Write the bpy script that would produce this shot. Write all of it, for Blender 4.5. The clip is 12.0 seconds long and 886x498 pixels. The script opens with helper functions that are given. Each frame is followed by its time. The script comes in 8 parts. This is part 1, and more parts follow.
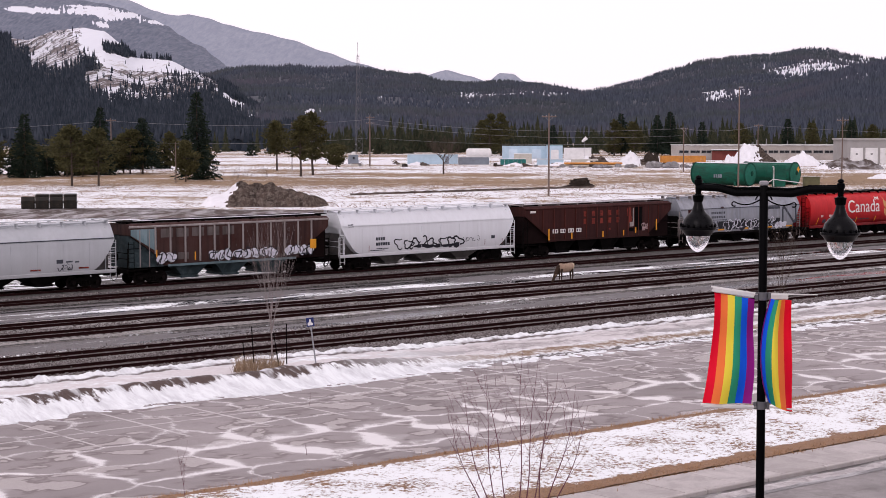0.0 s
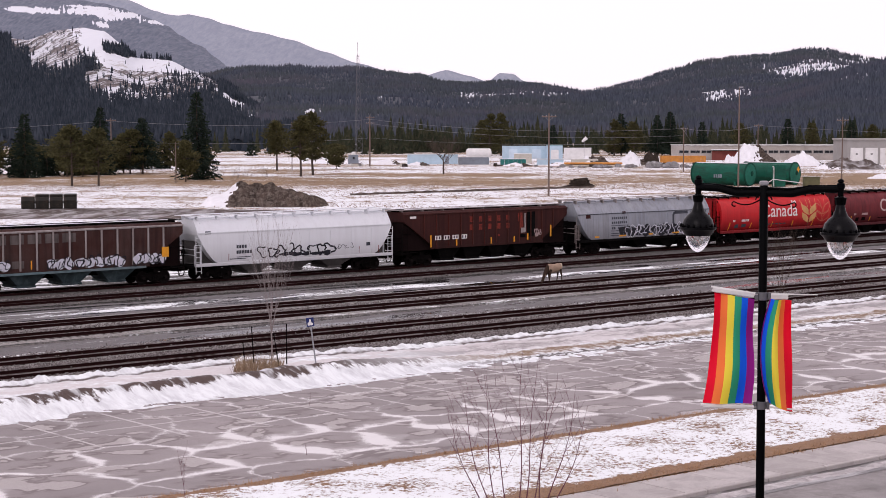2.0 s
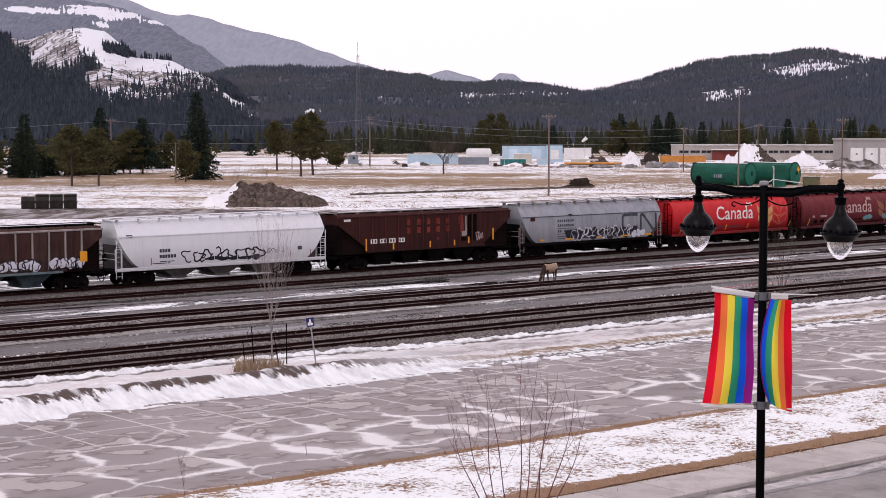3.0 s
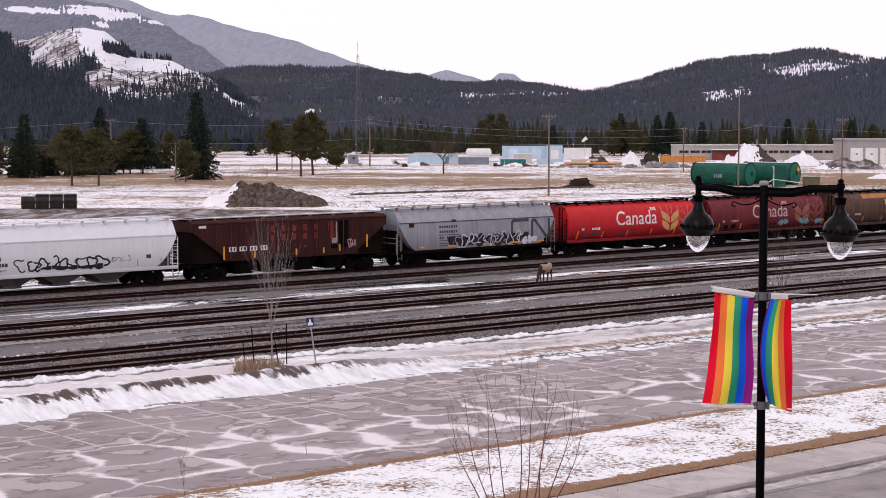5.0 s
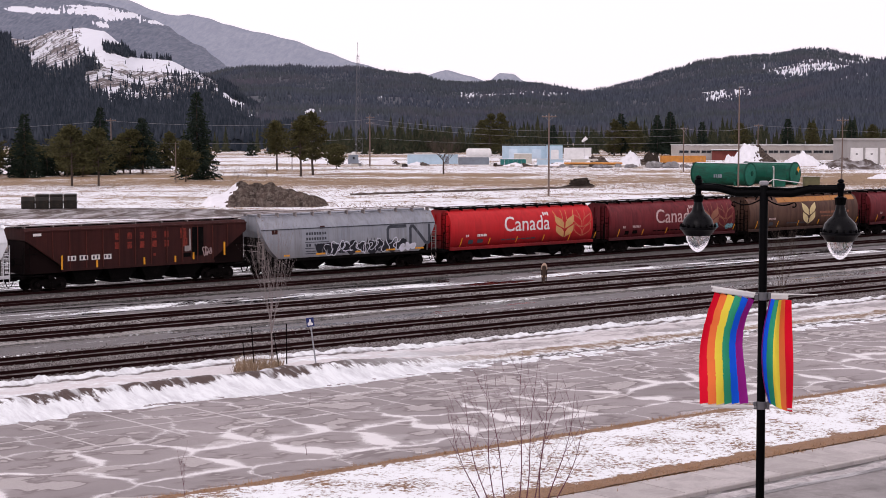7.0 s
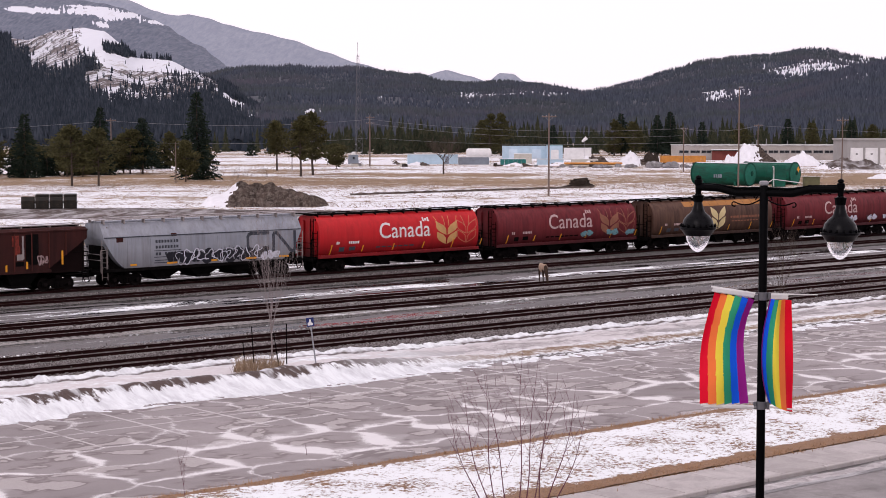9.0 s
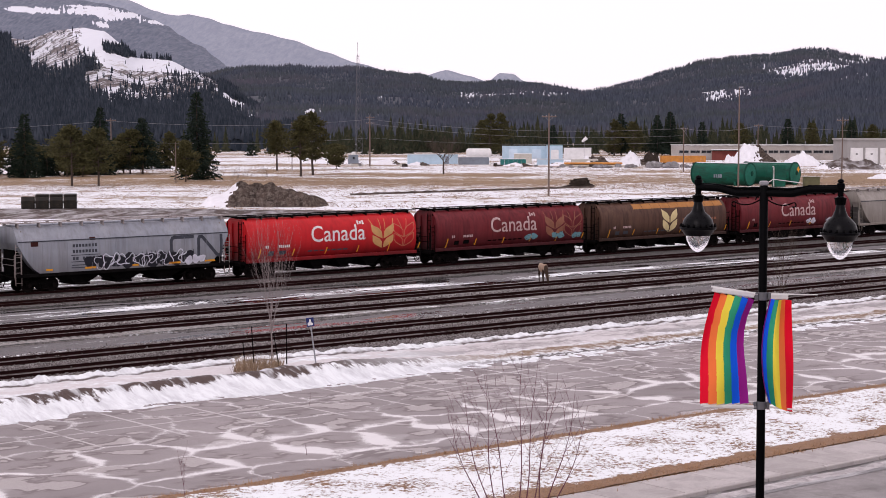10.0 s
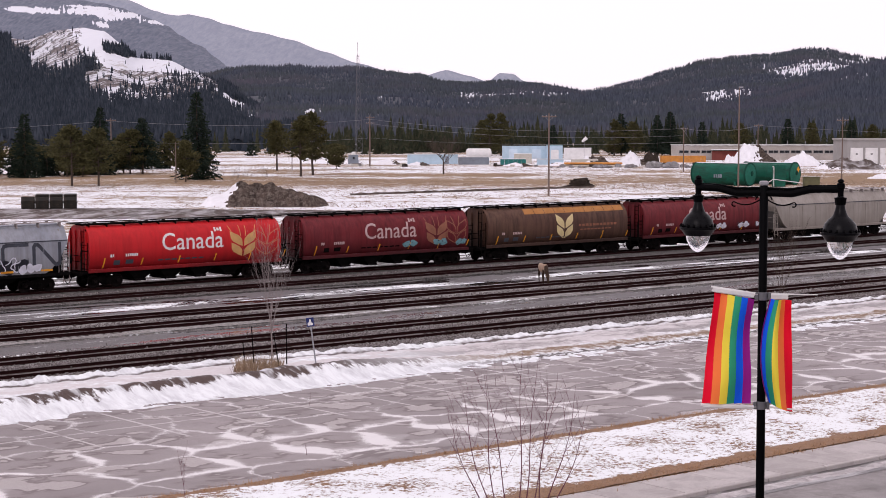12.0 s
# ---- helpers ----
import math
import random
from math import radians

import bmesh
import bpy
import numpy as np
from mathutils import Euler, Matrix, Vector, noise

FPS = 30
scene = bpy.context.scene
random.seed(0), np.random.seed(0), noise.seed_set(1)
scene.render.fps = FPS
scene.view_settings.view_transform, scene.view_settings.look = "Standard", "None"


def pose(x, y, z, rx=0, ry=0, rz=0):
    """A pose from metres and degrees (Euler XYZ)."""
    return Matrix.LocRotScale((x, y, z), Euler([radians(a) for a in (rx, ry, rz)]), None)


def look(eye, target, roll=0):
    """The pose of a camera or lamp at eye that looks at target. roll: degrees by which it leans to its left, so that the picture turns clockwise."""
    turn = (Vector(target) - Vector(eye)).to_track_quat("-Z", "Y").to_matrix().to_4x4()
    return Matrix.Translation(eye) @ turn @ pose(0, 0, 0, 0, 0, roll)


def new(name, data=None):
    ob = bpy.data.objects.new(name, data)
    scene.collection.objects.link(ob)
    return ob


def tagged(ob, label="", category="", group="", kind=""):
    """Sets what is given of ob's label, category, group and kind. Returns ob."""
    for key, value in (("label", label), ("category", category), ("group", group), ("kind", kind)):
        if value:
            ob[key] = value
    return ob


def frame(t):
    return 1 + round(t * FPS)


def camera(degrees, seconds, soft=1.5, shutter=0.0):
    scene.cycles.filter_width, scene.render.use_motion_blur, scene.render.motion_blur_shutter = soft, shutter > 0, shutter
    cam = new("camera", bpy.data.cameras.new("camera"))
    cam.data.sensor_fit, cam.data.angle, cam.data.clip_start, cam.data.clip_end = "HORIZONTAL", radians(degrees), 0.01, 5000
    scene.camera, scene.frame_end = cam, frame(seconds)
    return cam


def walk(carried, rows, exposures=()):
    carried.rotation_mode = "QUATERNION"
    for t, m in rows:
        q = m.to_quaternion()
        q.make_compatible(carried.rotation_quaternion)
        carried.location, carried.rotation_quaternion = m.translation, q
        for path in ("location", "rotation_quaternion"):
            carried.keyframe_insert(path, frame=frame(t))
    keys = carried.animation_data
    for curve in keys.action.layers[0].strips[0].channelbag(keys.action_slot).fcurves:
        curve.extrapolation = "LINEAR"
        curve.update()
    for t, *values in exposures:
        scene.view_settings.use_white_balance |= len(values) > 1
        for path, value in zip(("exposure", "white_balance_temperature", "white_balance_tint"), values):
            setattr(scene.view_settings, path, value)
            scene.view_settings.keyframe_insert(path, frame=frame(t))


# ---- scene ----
# ---- camera: on an upper floor, above the near street, standing still ----
cam = camera(28.01, 12.0, soft=0.6)
EYE = (0.0, 0.0, 11.8)
VIEW = pose(*EYE, 90 - 4.258, 0, 0)
walk(cam, [(0.0, VIEW), (12.0, VIEW)], exposures=[(0.0, -0.5, 6500, 24), (12.0, -0.5, 6500, 24)])

# ---- sky and sun: bright overcast ----
world = bpy.data.worlds.new("overcast_sky")
scene.world = world
world.use_nodes = True
wn, wl = world.node_tree.nodes, world.node_tree.links
sky = wn.new("ShaderNodeTexSky")
sky.sky_type, sky.sun_disc = "NISHITA", False
sky.sun_elevation, sky.sun_rotation = radians(40), radians(-60)
cloud = wn.new("ShaderNodeMixRGB")
cloud.inputs[0].default_value = 0.9
cloud.inputs[2].default_value = (14.4, 13.9, 14.1, 1)
wl.new(sky.outputs[0], cloud.inputs[1])
wl.new(cloud.outputs[0], wn["Background"].inputs[0])
wn["Background"].inputs[1].default_value = 0.11

sun = new("sun", bpy.data.lights.new("sun", "SUN"))
sun.data.energy, sun.data.angle, sun.data.color = 1.0, radians(25), (1.0, 0.96, 0.92)
sun.matrix_world = look((-60, -50, 90), (0, 80, 0))

# ---- mesh building ----
TURN = 39.554                       # heading of the railway in the world
ALONG = pose(0, 0, 0, 0, 0, TURN)   # local x runs along the tracks, local y across them, away from the camera
GROUND = -0.2                       # rail tops lie at height 0


class Build:
    """Collects vertices and faces of one mesh."""

    def __init__(self):
        self.v, self.f, self.m = [], [], []

    def add(self, vs, fs, slot=0):
        k = len(self.v)
        self.v.extend(tuple(p) for p in vs)
        self.f.extend(tuple(i + k for i in q) for q in fs)
        self.m.extend([slot] * len(fs))
        return self

    def box(self, c, s, m=None, slot=0, taper=1.0, bevel=0.0):
        x, y, z = s[0] / 2, s[1] / 2, s[2] / 2
        if bevel:
            b = min(bevel, x, y, z) * 0.9
            loops = [(-z, b), (-z + b, 0), (z - b, 0), (z, b)]
            vs, fs = [], []
            for h, i in loops:
                X, Y = x - i, y - i
                k = b * 0.6 if i == 0 else 0
                vs += [(-X + k, -Y, h), (X - k, -Y, h), (X, -Y + k, h), (X, Y - k, h), (X - k, Y, h), (-X + k, Y, h), (-X, Y - k, h), (-X, -Y + k, h)]
            for r in range(3):
                for j in range(8):
                    fs.append((r * 8 + j, r * 8 + (j + 1) % 8, r * 8 + 8 + (j + 1) % 8, r * 8 + 8 + j))
            fs += [tuple(range(7, -1, -1)), tuple(range(24, 32))]
        else:
            vs = [(-x, -y, -z), (x, -y, -z), (x, y, -z), (-x, y, -z), (-x * taper, -y * taper, z), (x * taper, -y * taper, z), (x * taper, y * taper, z), (-x * taper, y * taper, z)]
            fs = [(3, 2, 1, 0), (4, 5, 6, 7), (0, 1, 5, 4), (1, 2, 6, 5), (2, 3, 7, 6), (3, 0, 4, 7)]
        vs = [Vector(p) for p in vs]
        if m is not None:
            vs = [m @ p for p in vs]
        return self.add([p + Vector(c) for p in vs], fs, slot)

    def rod(self, a, b, r, r2=None, n=8, slot=0, caps=True):
        a, b = Vector(a), Vector(b)
        r2 = r if r2 is None else r2
        d = (b - a)
        if d.length < 1e-6:
            return self
        q = d.to_track_quat("Z", "Y").to_matrix()
        vs = []
        for p, rr in ((a, r), (b, r2)):
            for i in range(n):
                t = 2 * math.pi * i / n
                vs.append(p + q @ Vector((rr * math.cos(t), rr * math.sin(t), 0)))
        fs = [(i, (i + 1) % n, n + (i + 1) % n, n + i) for i in range(n)]
        if caps:
            fs += [tuple(range(n - 1, -1, -1)), tuple(range(n, 2 * n))]
        return self.add(vs, fs, slot)

    def tube(self, pts, r, n=6, slot=0):
        for a, b in zip(pts[:-1], pts[1:]):
            self.rod(a, b, r, r, n, slot)
        return self

    def lathe(self, prof, n=20, at=(0, 0, 0), slot=0, m=None):
        """prof: (radius, height) from bottom to top, about z."""
        vs, fs = [], []
        for r, z in prof:
            for i in range(n):
                t = 2 * math.pi * i / n
                p = Vector((r * math.cos(t), r * math.sin(t), z))
                vs.append((m @ p if m is not None else p) + Vector(at))
        for k in range(len(prof) - 1):
            for i in range(n):
                fs.append((k * n + i, k * n + (i + 1) % n, (k + 1) * n + (i + 1) % n, (k + 1) * n + i))
        fs += [tuple(range(n - 1, -1, -1)), tuple(range((len(prof) - 1) * n, len(prof) * n))]
        return self.add(vs, fs, slot)

    def prism(self, prof, x0, x1, slot=0):
        """prof: (y, z) loop, drawn along x."""
        n = len(prof)
        vs = [(x0, y, z) for y, z in prof] + [(x1, y, z) for y, z in prof]
        fs = [(i, (i + 1) % n, n + (i + 1) % n, n + i) for i in range(n)]
        fs += [tuple(range(n - 1, -1, -1)), tuple(range(n, 2 * n))]
        return self.add(vs, fs, slot)

    def grid(self, nx, ny, fn, slot=0):
        vs = [fn(i, j) for j in range(ny) for i in range(nx)]
        fs = [(j * nx + i, j * nx + i + 1, (j + 1) * nx + i + 1, (j + 1) * nx + i) for j in range(ny - 1) for i in range(nx - 1)]
        return self.add(vs, fs, slot)

    def mesh(self, name, mats, smooth=False, fix=True):
        me = bpy.data.meshes.new(name)
        me.from_pydata(self.v, [], self.f)
        for m in (mats if isinstance(mats, (list, tuple)) else [mats]):
            me.materials.append(m)
        me.polygons.foreach_set("material_index", self.m)
        if fix and len(self.f) < 4000:
            bm = bmesh.new()
            bm.from_mesh(me)
            bmesh.ops.recalc_face_normals(bm, faces=bm.faces)
            bm.to_mesh(me)
            bm.free()
        if smooth:
            me.polygons.foreach_set("use_smooth", [True] * len(me.polygons))
            me.set_sharp_from_angle(angle=radians(38))
        me.update()
        return me


def part(name, b, mats, parent, label="", smooth=False, m=None, kind=""):
    """Links a build (or a mesh) as one mesh object under a thing or a part."""
    ob = new(name, b if isinstance(b, bpy.types.Mesh) else b.mesh(name, mats, smooth))
    ob.parent = parent
    if m is not None:
        ob.matrix_basis = m
    return tagged(ob, label, kind=kind)


def thing(name, label, category, m=None, group="", kind="", b=None, mats=None, smooth=False):
    ob = new(name, b.mesh(name, mats, smooth) if b is not None else None)
    if m is not None:
        ob.matrix_basis = m
    return tagged(ob, label, category, group, kind)


# ---- materials ----
def nodes_of(name):
    m = bpy.data.materials.new(name)
    m.use_nodes = True
    t = m.node_tree
    return m, t, t.nodes["Principled BSDF"]


def noise_of(t, scale, detail=4.0, rough=0.55, vec=None, distort=0.0):
    n = t.nodes.new("ShaderNodeTexNoise")
    n.inputs["Scale"].default_value, n.inputs["Detail"].default_value = scale, detail
    n.inputs["Roughness"].default_value, n.inputs["Distortion"].default_value = rough, distort
    if vec is not None:
        t.links.new(vec, n.inputs["Vector"])
    return n.outputs["Fac"]


def coords(t, scale=(1, 1, 1)):
    c = t.nodes.new("ShaderNodeTexCoord")
    if scale == (1, 1, 1):
        return c.outputs["Object"]
    mp = t.nodes.new("ShaderNodeMapping")
    mp.inputs["Scale"].default_value = scale
    t.links.new(c.outputs["Object"], mp.inputs["Vector"])
    return mp.outputs["Vector"]


def axes_of(t):
    c = t.nodes.new("ShaderNodeTexCoord")
    s = t.nodes.new("ShaderNodeSeparateXYZ")
    t.links.new(c.outputs["Object"], s.inputs[0])
    return s.outputs


def ramp(t, fac, stops, smooth=False):
    r = t.nodes.new("ShaderNodeValToRGB")
    if smooth:
        r.color_ramp.interpolation = "EASE"
    e = r.color_ramp.elements
    while len(e) < len(stops):
        e.new(0.5)
    for k, (p, c) in zip(e, stops):
        k.position = p
        k.color = (c, c, c, 1) if isinstance(c, (int, float)) else (*c, 1)
    t.links.new(fac, r.inputs[0])
    return r.outputs[0]


def mix(t, fac, a, b, mode="MIX"):
    m = t.nodes.new("ShaderNodeMixRGB")
    m.blend_type = mode
    for i, v in ((0, fac), (1, a), (2, b)):
        if isinstance(v, bpy.types.NodeSocket):
            t.links.new(v, m.inputs[i])
        elif i == 0:
            m.inputs[0].default_value = v
        else:
            m.inputs[i].default_value = (*v, 1) if not isinstance(v, (int, float)) else (v, v, v, 1)
    return m.outputs[0]


def calc(t, op, a, b=0.0, clamp=False):
    m = t.nodes.new("ShaderNodeMath")
    m.operation, m.use_clamp = op, clamp
    for i, v in ((0, a), (1, b)):
        if isinstance(v, bpy.types.NodeSocket):
            t.links.new(v, m.inputs[i])
        else:
            m.inputs[i].default_value = v
    return m.outputs[0]


def band(t, x, lo, hi, soft):
    """1 between lo and hi, fading over soft on either side."""
    a = t.nodes.new("ShaderNodeMapRange")
    a.inputs["From Min"].default_value, a.inputs["From Max"].default_value = lo - soft, lo + soft
    t.links.new(x, a.inputs["Value"])
    b = t.nodes.new("ShaderNodeMapRange")
    b.inputs["From Min"].default_value, b.inputs["From Max"].default_value = hi - soft, hi + soft
    b.inputs["To Min"].default_value, b.inputs["To Max"].default_value = 1, 0
    t.links.new(x, b.inputs["Value"])
    return calc(t, "MULTIPLY", a.outputs[0], b.outputs[0])


def bump(t, bsdf, h, strength=0.3, dist=0.02):
    b = t.nodes.new("ShaderNodeBump")
    b.inputs["Strength"].default_value, b.inputs["Distance"].default_value = strength, dist
    t.links.new(h, b.inputs["Height"])
    t.links.new(b.outputs[0], bsdf.inputs["Normal"])


def put(t, bsdf, name, v):
    if isinstance(v, bpy.types.NodeSocket):
        t.links.new(v, bsdf.inputs[name])
    elif isinstance(v, (tuple, list)):
        bsdf.inputs[name].default_value = (*v, 1)
    else:
        bsdf.inputs[name].default_value = v


def plain(name, col, rough=0.6, metal=0.0, vary=0.25, big=0.6, small=9.0, dirt=None, dirt_amount=0.35, relief=0.15, stretch=(1, 1, 1), gloss=0.2):
    """A painted or raw surface with broad staining, fine grain and slight relief."""
    m, t, s = nodes_of(name)
    v = coords(t, stretch)
    a, b = noise_of(t, big, 5, 0.6, v), noise_of(t, small, 4, 0.6, v)
    dark = tuple(c * (1 - vary) for c in col)
    lite = tuple(min(1, c * (1 + vary * 0.6)) for c in col)
    c = mix(t, ramp(t, a, [(0.3, 0.0), (0.7, 1.0)]), dark, lite)
    c = mix(t, ramp(t, b, [(0.35, 0.0), (0.75, 0.5)]), c, tuple(x * (1 - vary * 0.5) for x in col))
    if dirt:
        k = noise_of(t, big * 2.3, 6, 0.7, v, 0.6)
        c = mix(t, ramp(t, k, [(0.58 - 0.3 * dirt_amount, 0.0), (0.8 - 0.2 * dirt_amount, dirt_amount * 1.6)]), c, dirt)
    put(t, s, "Base Color", c)
    put(t, s, "Roughness", calc(t, "ADD", calc(t, "MULTIPLY", b, 0.25), rough - 0.12, True))
    put(t, s, "Metallic", metal)
    s.inputs["Specular IOR Level"].default_value = gloss
    if relief:
        bump(t, s, b, relief, 0.01)
    return m


def car_paint(name, col, dirt=(0.05, 0.035, 0.028), low=0.55, streak=0.35, rough=0.45, fade=(0.5, 0.45, 0.42), fade_amount=0.12):
    """Railcar paint: vertical weather streaks, lower side darkened by thrown-up grime and painted-in shading, faded
    patches.
    """
    m, t, s = nodes_of(name)
    ax = axes_of(t)
    v = coords(t, (1.6, 1.6, 0.12))
    st = noise_of(t, 1.7, 6, 0.65, v)
    bl = noise_of(t, 0.45, 5, 0.6, coords(t))
    fine = noise_of(t, 14, 3, 0.6, coords(t))
    c = mix(t, ramp(t, bl, [(0.35, 0.0), (0.75, fade_amount * 2)]), col, fade)
    c = mix(t, ramp(t, st, [(0.42, 0.0), (0.72, streak)]), c, dirt)
    lo = t.nodes.new("ShaderNodeMapRange")
    lo.inputs["From Min"].default_value, lo.inputs["From Max"].default_value = 1.0, 2.7
    lo.inputs["To Min"].default_value, lo.inputs["To Max"].default_value = low, 0.0
    t.links.new(ax[2], lo.inputs["Value"])
    c = mix(t, calc(t, "MULTIPLY", lo.outputs[0], ramp(t, bl, [(0.3, 0.6), (0.6, 1.0)]), True), c, dirt)
    c = mix(t, ramp(t, fine, [(0.6, 0.0), (0.8, 0.18)]), c, dirt)
    put(t, s, "Base Color", c)
    put(t, s, "Roughness", calc(t, "ADD", calc(t, "MULTIPLY", st, 0.35), rough - 0.15, True))
    s.inputs["Specular IOR Level"].default_value = 0.18
    bump(t, s, bl, 0.12, 0.03)
    return m


SNOW = (0.80, 0.83, 0.84)


def field_material():
    m, t, s = nodes_of("snowy_field")
    ax = axes_of(t)
    v = coords(t, (0.8, 0.8, 1))
    n1, n2, n3 = noise_of(t, 0.045, 7, 0.62, coords(t, (0.4, 1, 1)), 0.5), noise_of(t, 0.32, 6, 0.7, v), noise_of(t, 1.6, 5, 0.8, v)
    grass = mix(t, n2, (0.36, 0.25, 0.15), (0.19, 0.125, 0.075))
    grass = mix(t, ramp(t, n3, [(0.45, 0.0), (0.75, 0.5)]), grass, (0.10, 0.07, 0.045))
    snow = mix(t, n3, SNOW, (0.70, 0.70, 0.74))
    y = calc(t, "ADD", ax[1], calc(t, "MULTIPLY", calc(t, "SUBTRACT", n1, 0.5), 90))
    cover = mix(t, band(t, y, 300, 372, 14), 0.535, 0.435)
    cover = mix(t, band(t, y, 372, 520, 20), cover, 0.52)
    cover = mix(t, band(t, ax[1], 520, 5000, 20), cover, 0.47)
    grains = calc(t, "ADD", calc(t, "MULTIPLY", n2, 0.42), calc(t, "MULTIPLY", n3, 0.58))
    k = calc(t, "SUBTRACT", calc(t, "ADD", cover, calc(t, "MULTIPLY", calc(t, "SUBTRACT", n1, 0.5), 0.5)), grains)
    put(t, s, "Base Color", mix(t, ramp(t, calc(t, "ADD", calc(t, "MULTIPLY", k, 11.0), 0.5), [(0.3, 0.0), (0.7, 1.0)]), grass, snow))
    put(t, s, "Roughness", 0.9)
    s.inputs["Specular IOR Level"].default_value = 0.15
    bump(t, s, n2, 0.5, 0.15)
    return m


def gravel_material(name, a, b, snow_at=1.0, wet=0.0, scale=16.0, oily=(), drifts=()):
    """Crushed stone; with snow_at below 1 some snow lies in it, with wet some standing water."""
    m, t, s = nodes_of(name)
    v = coords(t)
    vo = t.nodes.new("ShaderNodeTexVoronoi")
    vo.inputs["Scale"].default_value = scale
    t.links.new(v, vo.inputs["Vector"])
    big = noise_of(t, 0.35, 6, 0.65, coords(t, (0.3, 1, 1)), 0.4)
    fine = noise_of(t, 5.0, 5, 0.7, v)
    c = mix(t, vo.outputs["Color"], a, b)
    c = mix(t, ramp(t, big, [(0.35, 0.0), (0.7, 0.55)]), c, tuple(x * 0.5 for x in a))
    c = mix(t, ramp(t, noise_of(t, 9, 3, 0.8, v), [(0.42, 0.0), (0.62, 0.5)]), c, tuple(x * 1.7 for x in b))
    ax = axes_of(t)
    yy = calc(t, "ADD", ax[1], calc(t, "MULTIPLY", calc(t, "SUBTRACT", fine, 0.5), 0.7))
    for n in oily:
        c = mix(t, calc(t, "MULTIPLY", band(t, yy, n - 0.95, n + 0.95, 0.2), 0.55), c, (0.026, 0.015, 0.013))
    rough = 0.9
    if wet:
        pud = ramp(t, noise_of(t, 0.5, 5, 0.6, coords(t, (0.16, 1, 1)), 0.5), [(0.56 - wet * 0.1, 0.0), (0.61 - wet * 0.1, 1.0)])
        c = mix(t, pud, c, tuple(x * 0.35 for x in a))
        rough = mix(t, pud, 0.85, 0.05)
    if snow_at < 1:
        sn = ramp(t, calc(t, "ADD", calc(t, "MULTIPLY", noise_of(t, 0.55, 7, 0.7, coords(t, (0.12, 1, 1)), 0.3), 0.75), calc(t, "MULTIPLY", fine, 0.25)), [(snow_at, 0.0), (snow_at + 0.04, 1.0)])
        for lo, hi, amount in drifts:
            dn = calc(t, "ADD", calc(t, "MULTIPLY", noise_of(t, 0.45, 6, 0.7, coords(t, (0.3, 1.4, 1)), 0.4), 0.7), calc(t, "MULTIPLY", fine, 0.3))
            sn = calc(t, "MAXIMUM", sn, calc(t, "MULTIPLY", band(t, yy, lo, hi, 0.15), ramp(t, dn, [(amount, 0.0), (amount + 0.03, 1.0)])))
        c = mix(t, sn, c, SNOW)
        rough = mix(t, sn, rough if isinstance(rough, bpy.types.NodeSocket) else float(rough), 0.8)
    put(t, s, "Base Color", c)
    put(t, s, "Roughness", rough)
    s.inputs["Specular IOR Level"].default_value = 0.5 if wet else 0.25
    bump(t, s, mix(t, 0.5, vo.outputs["Distance"], fine), 0.35 if not wet else 0.08, 0.03)
    return m


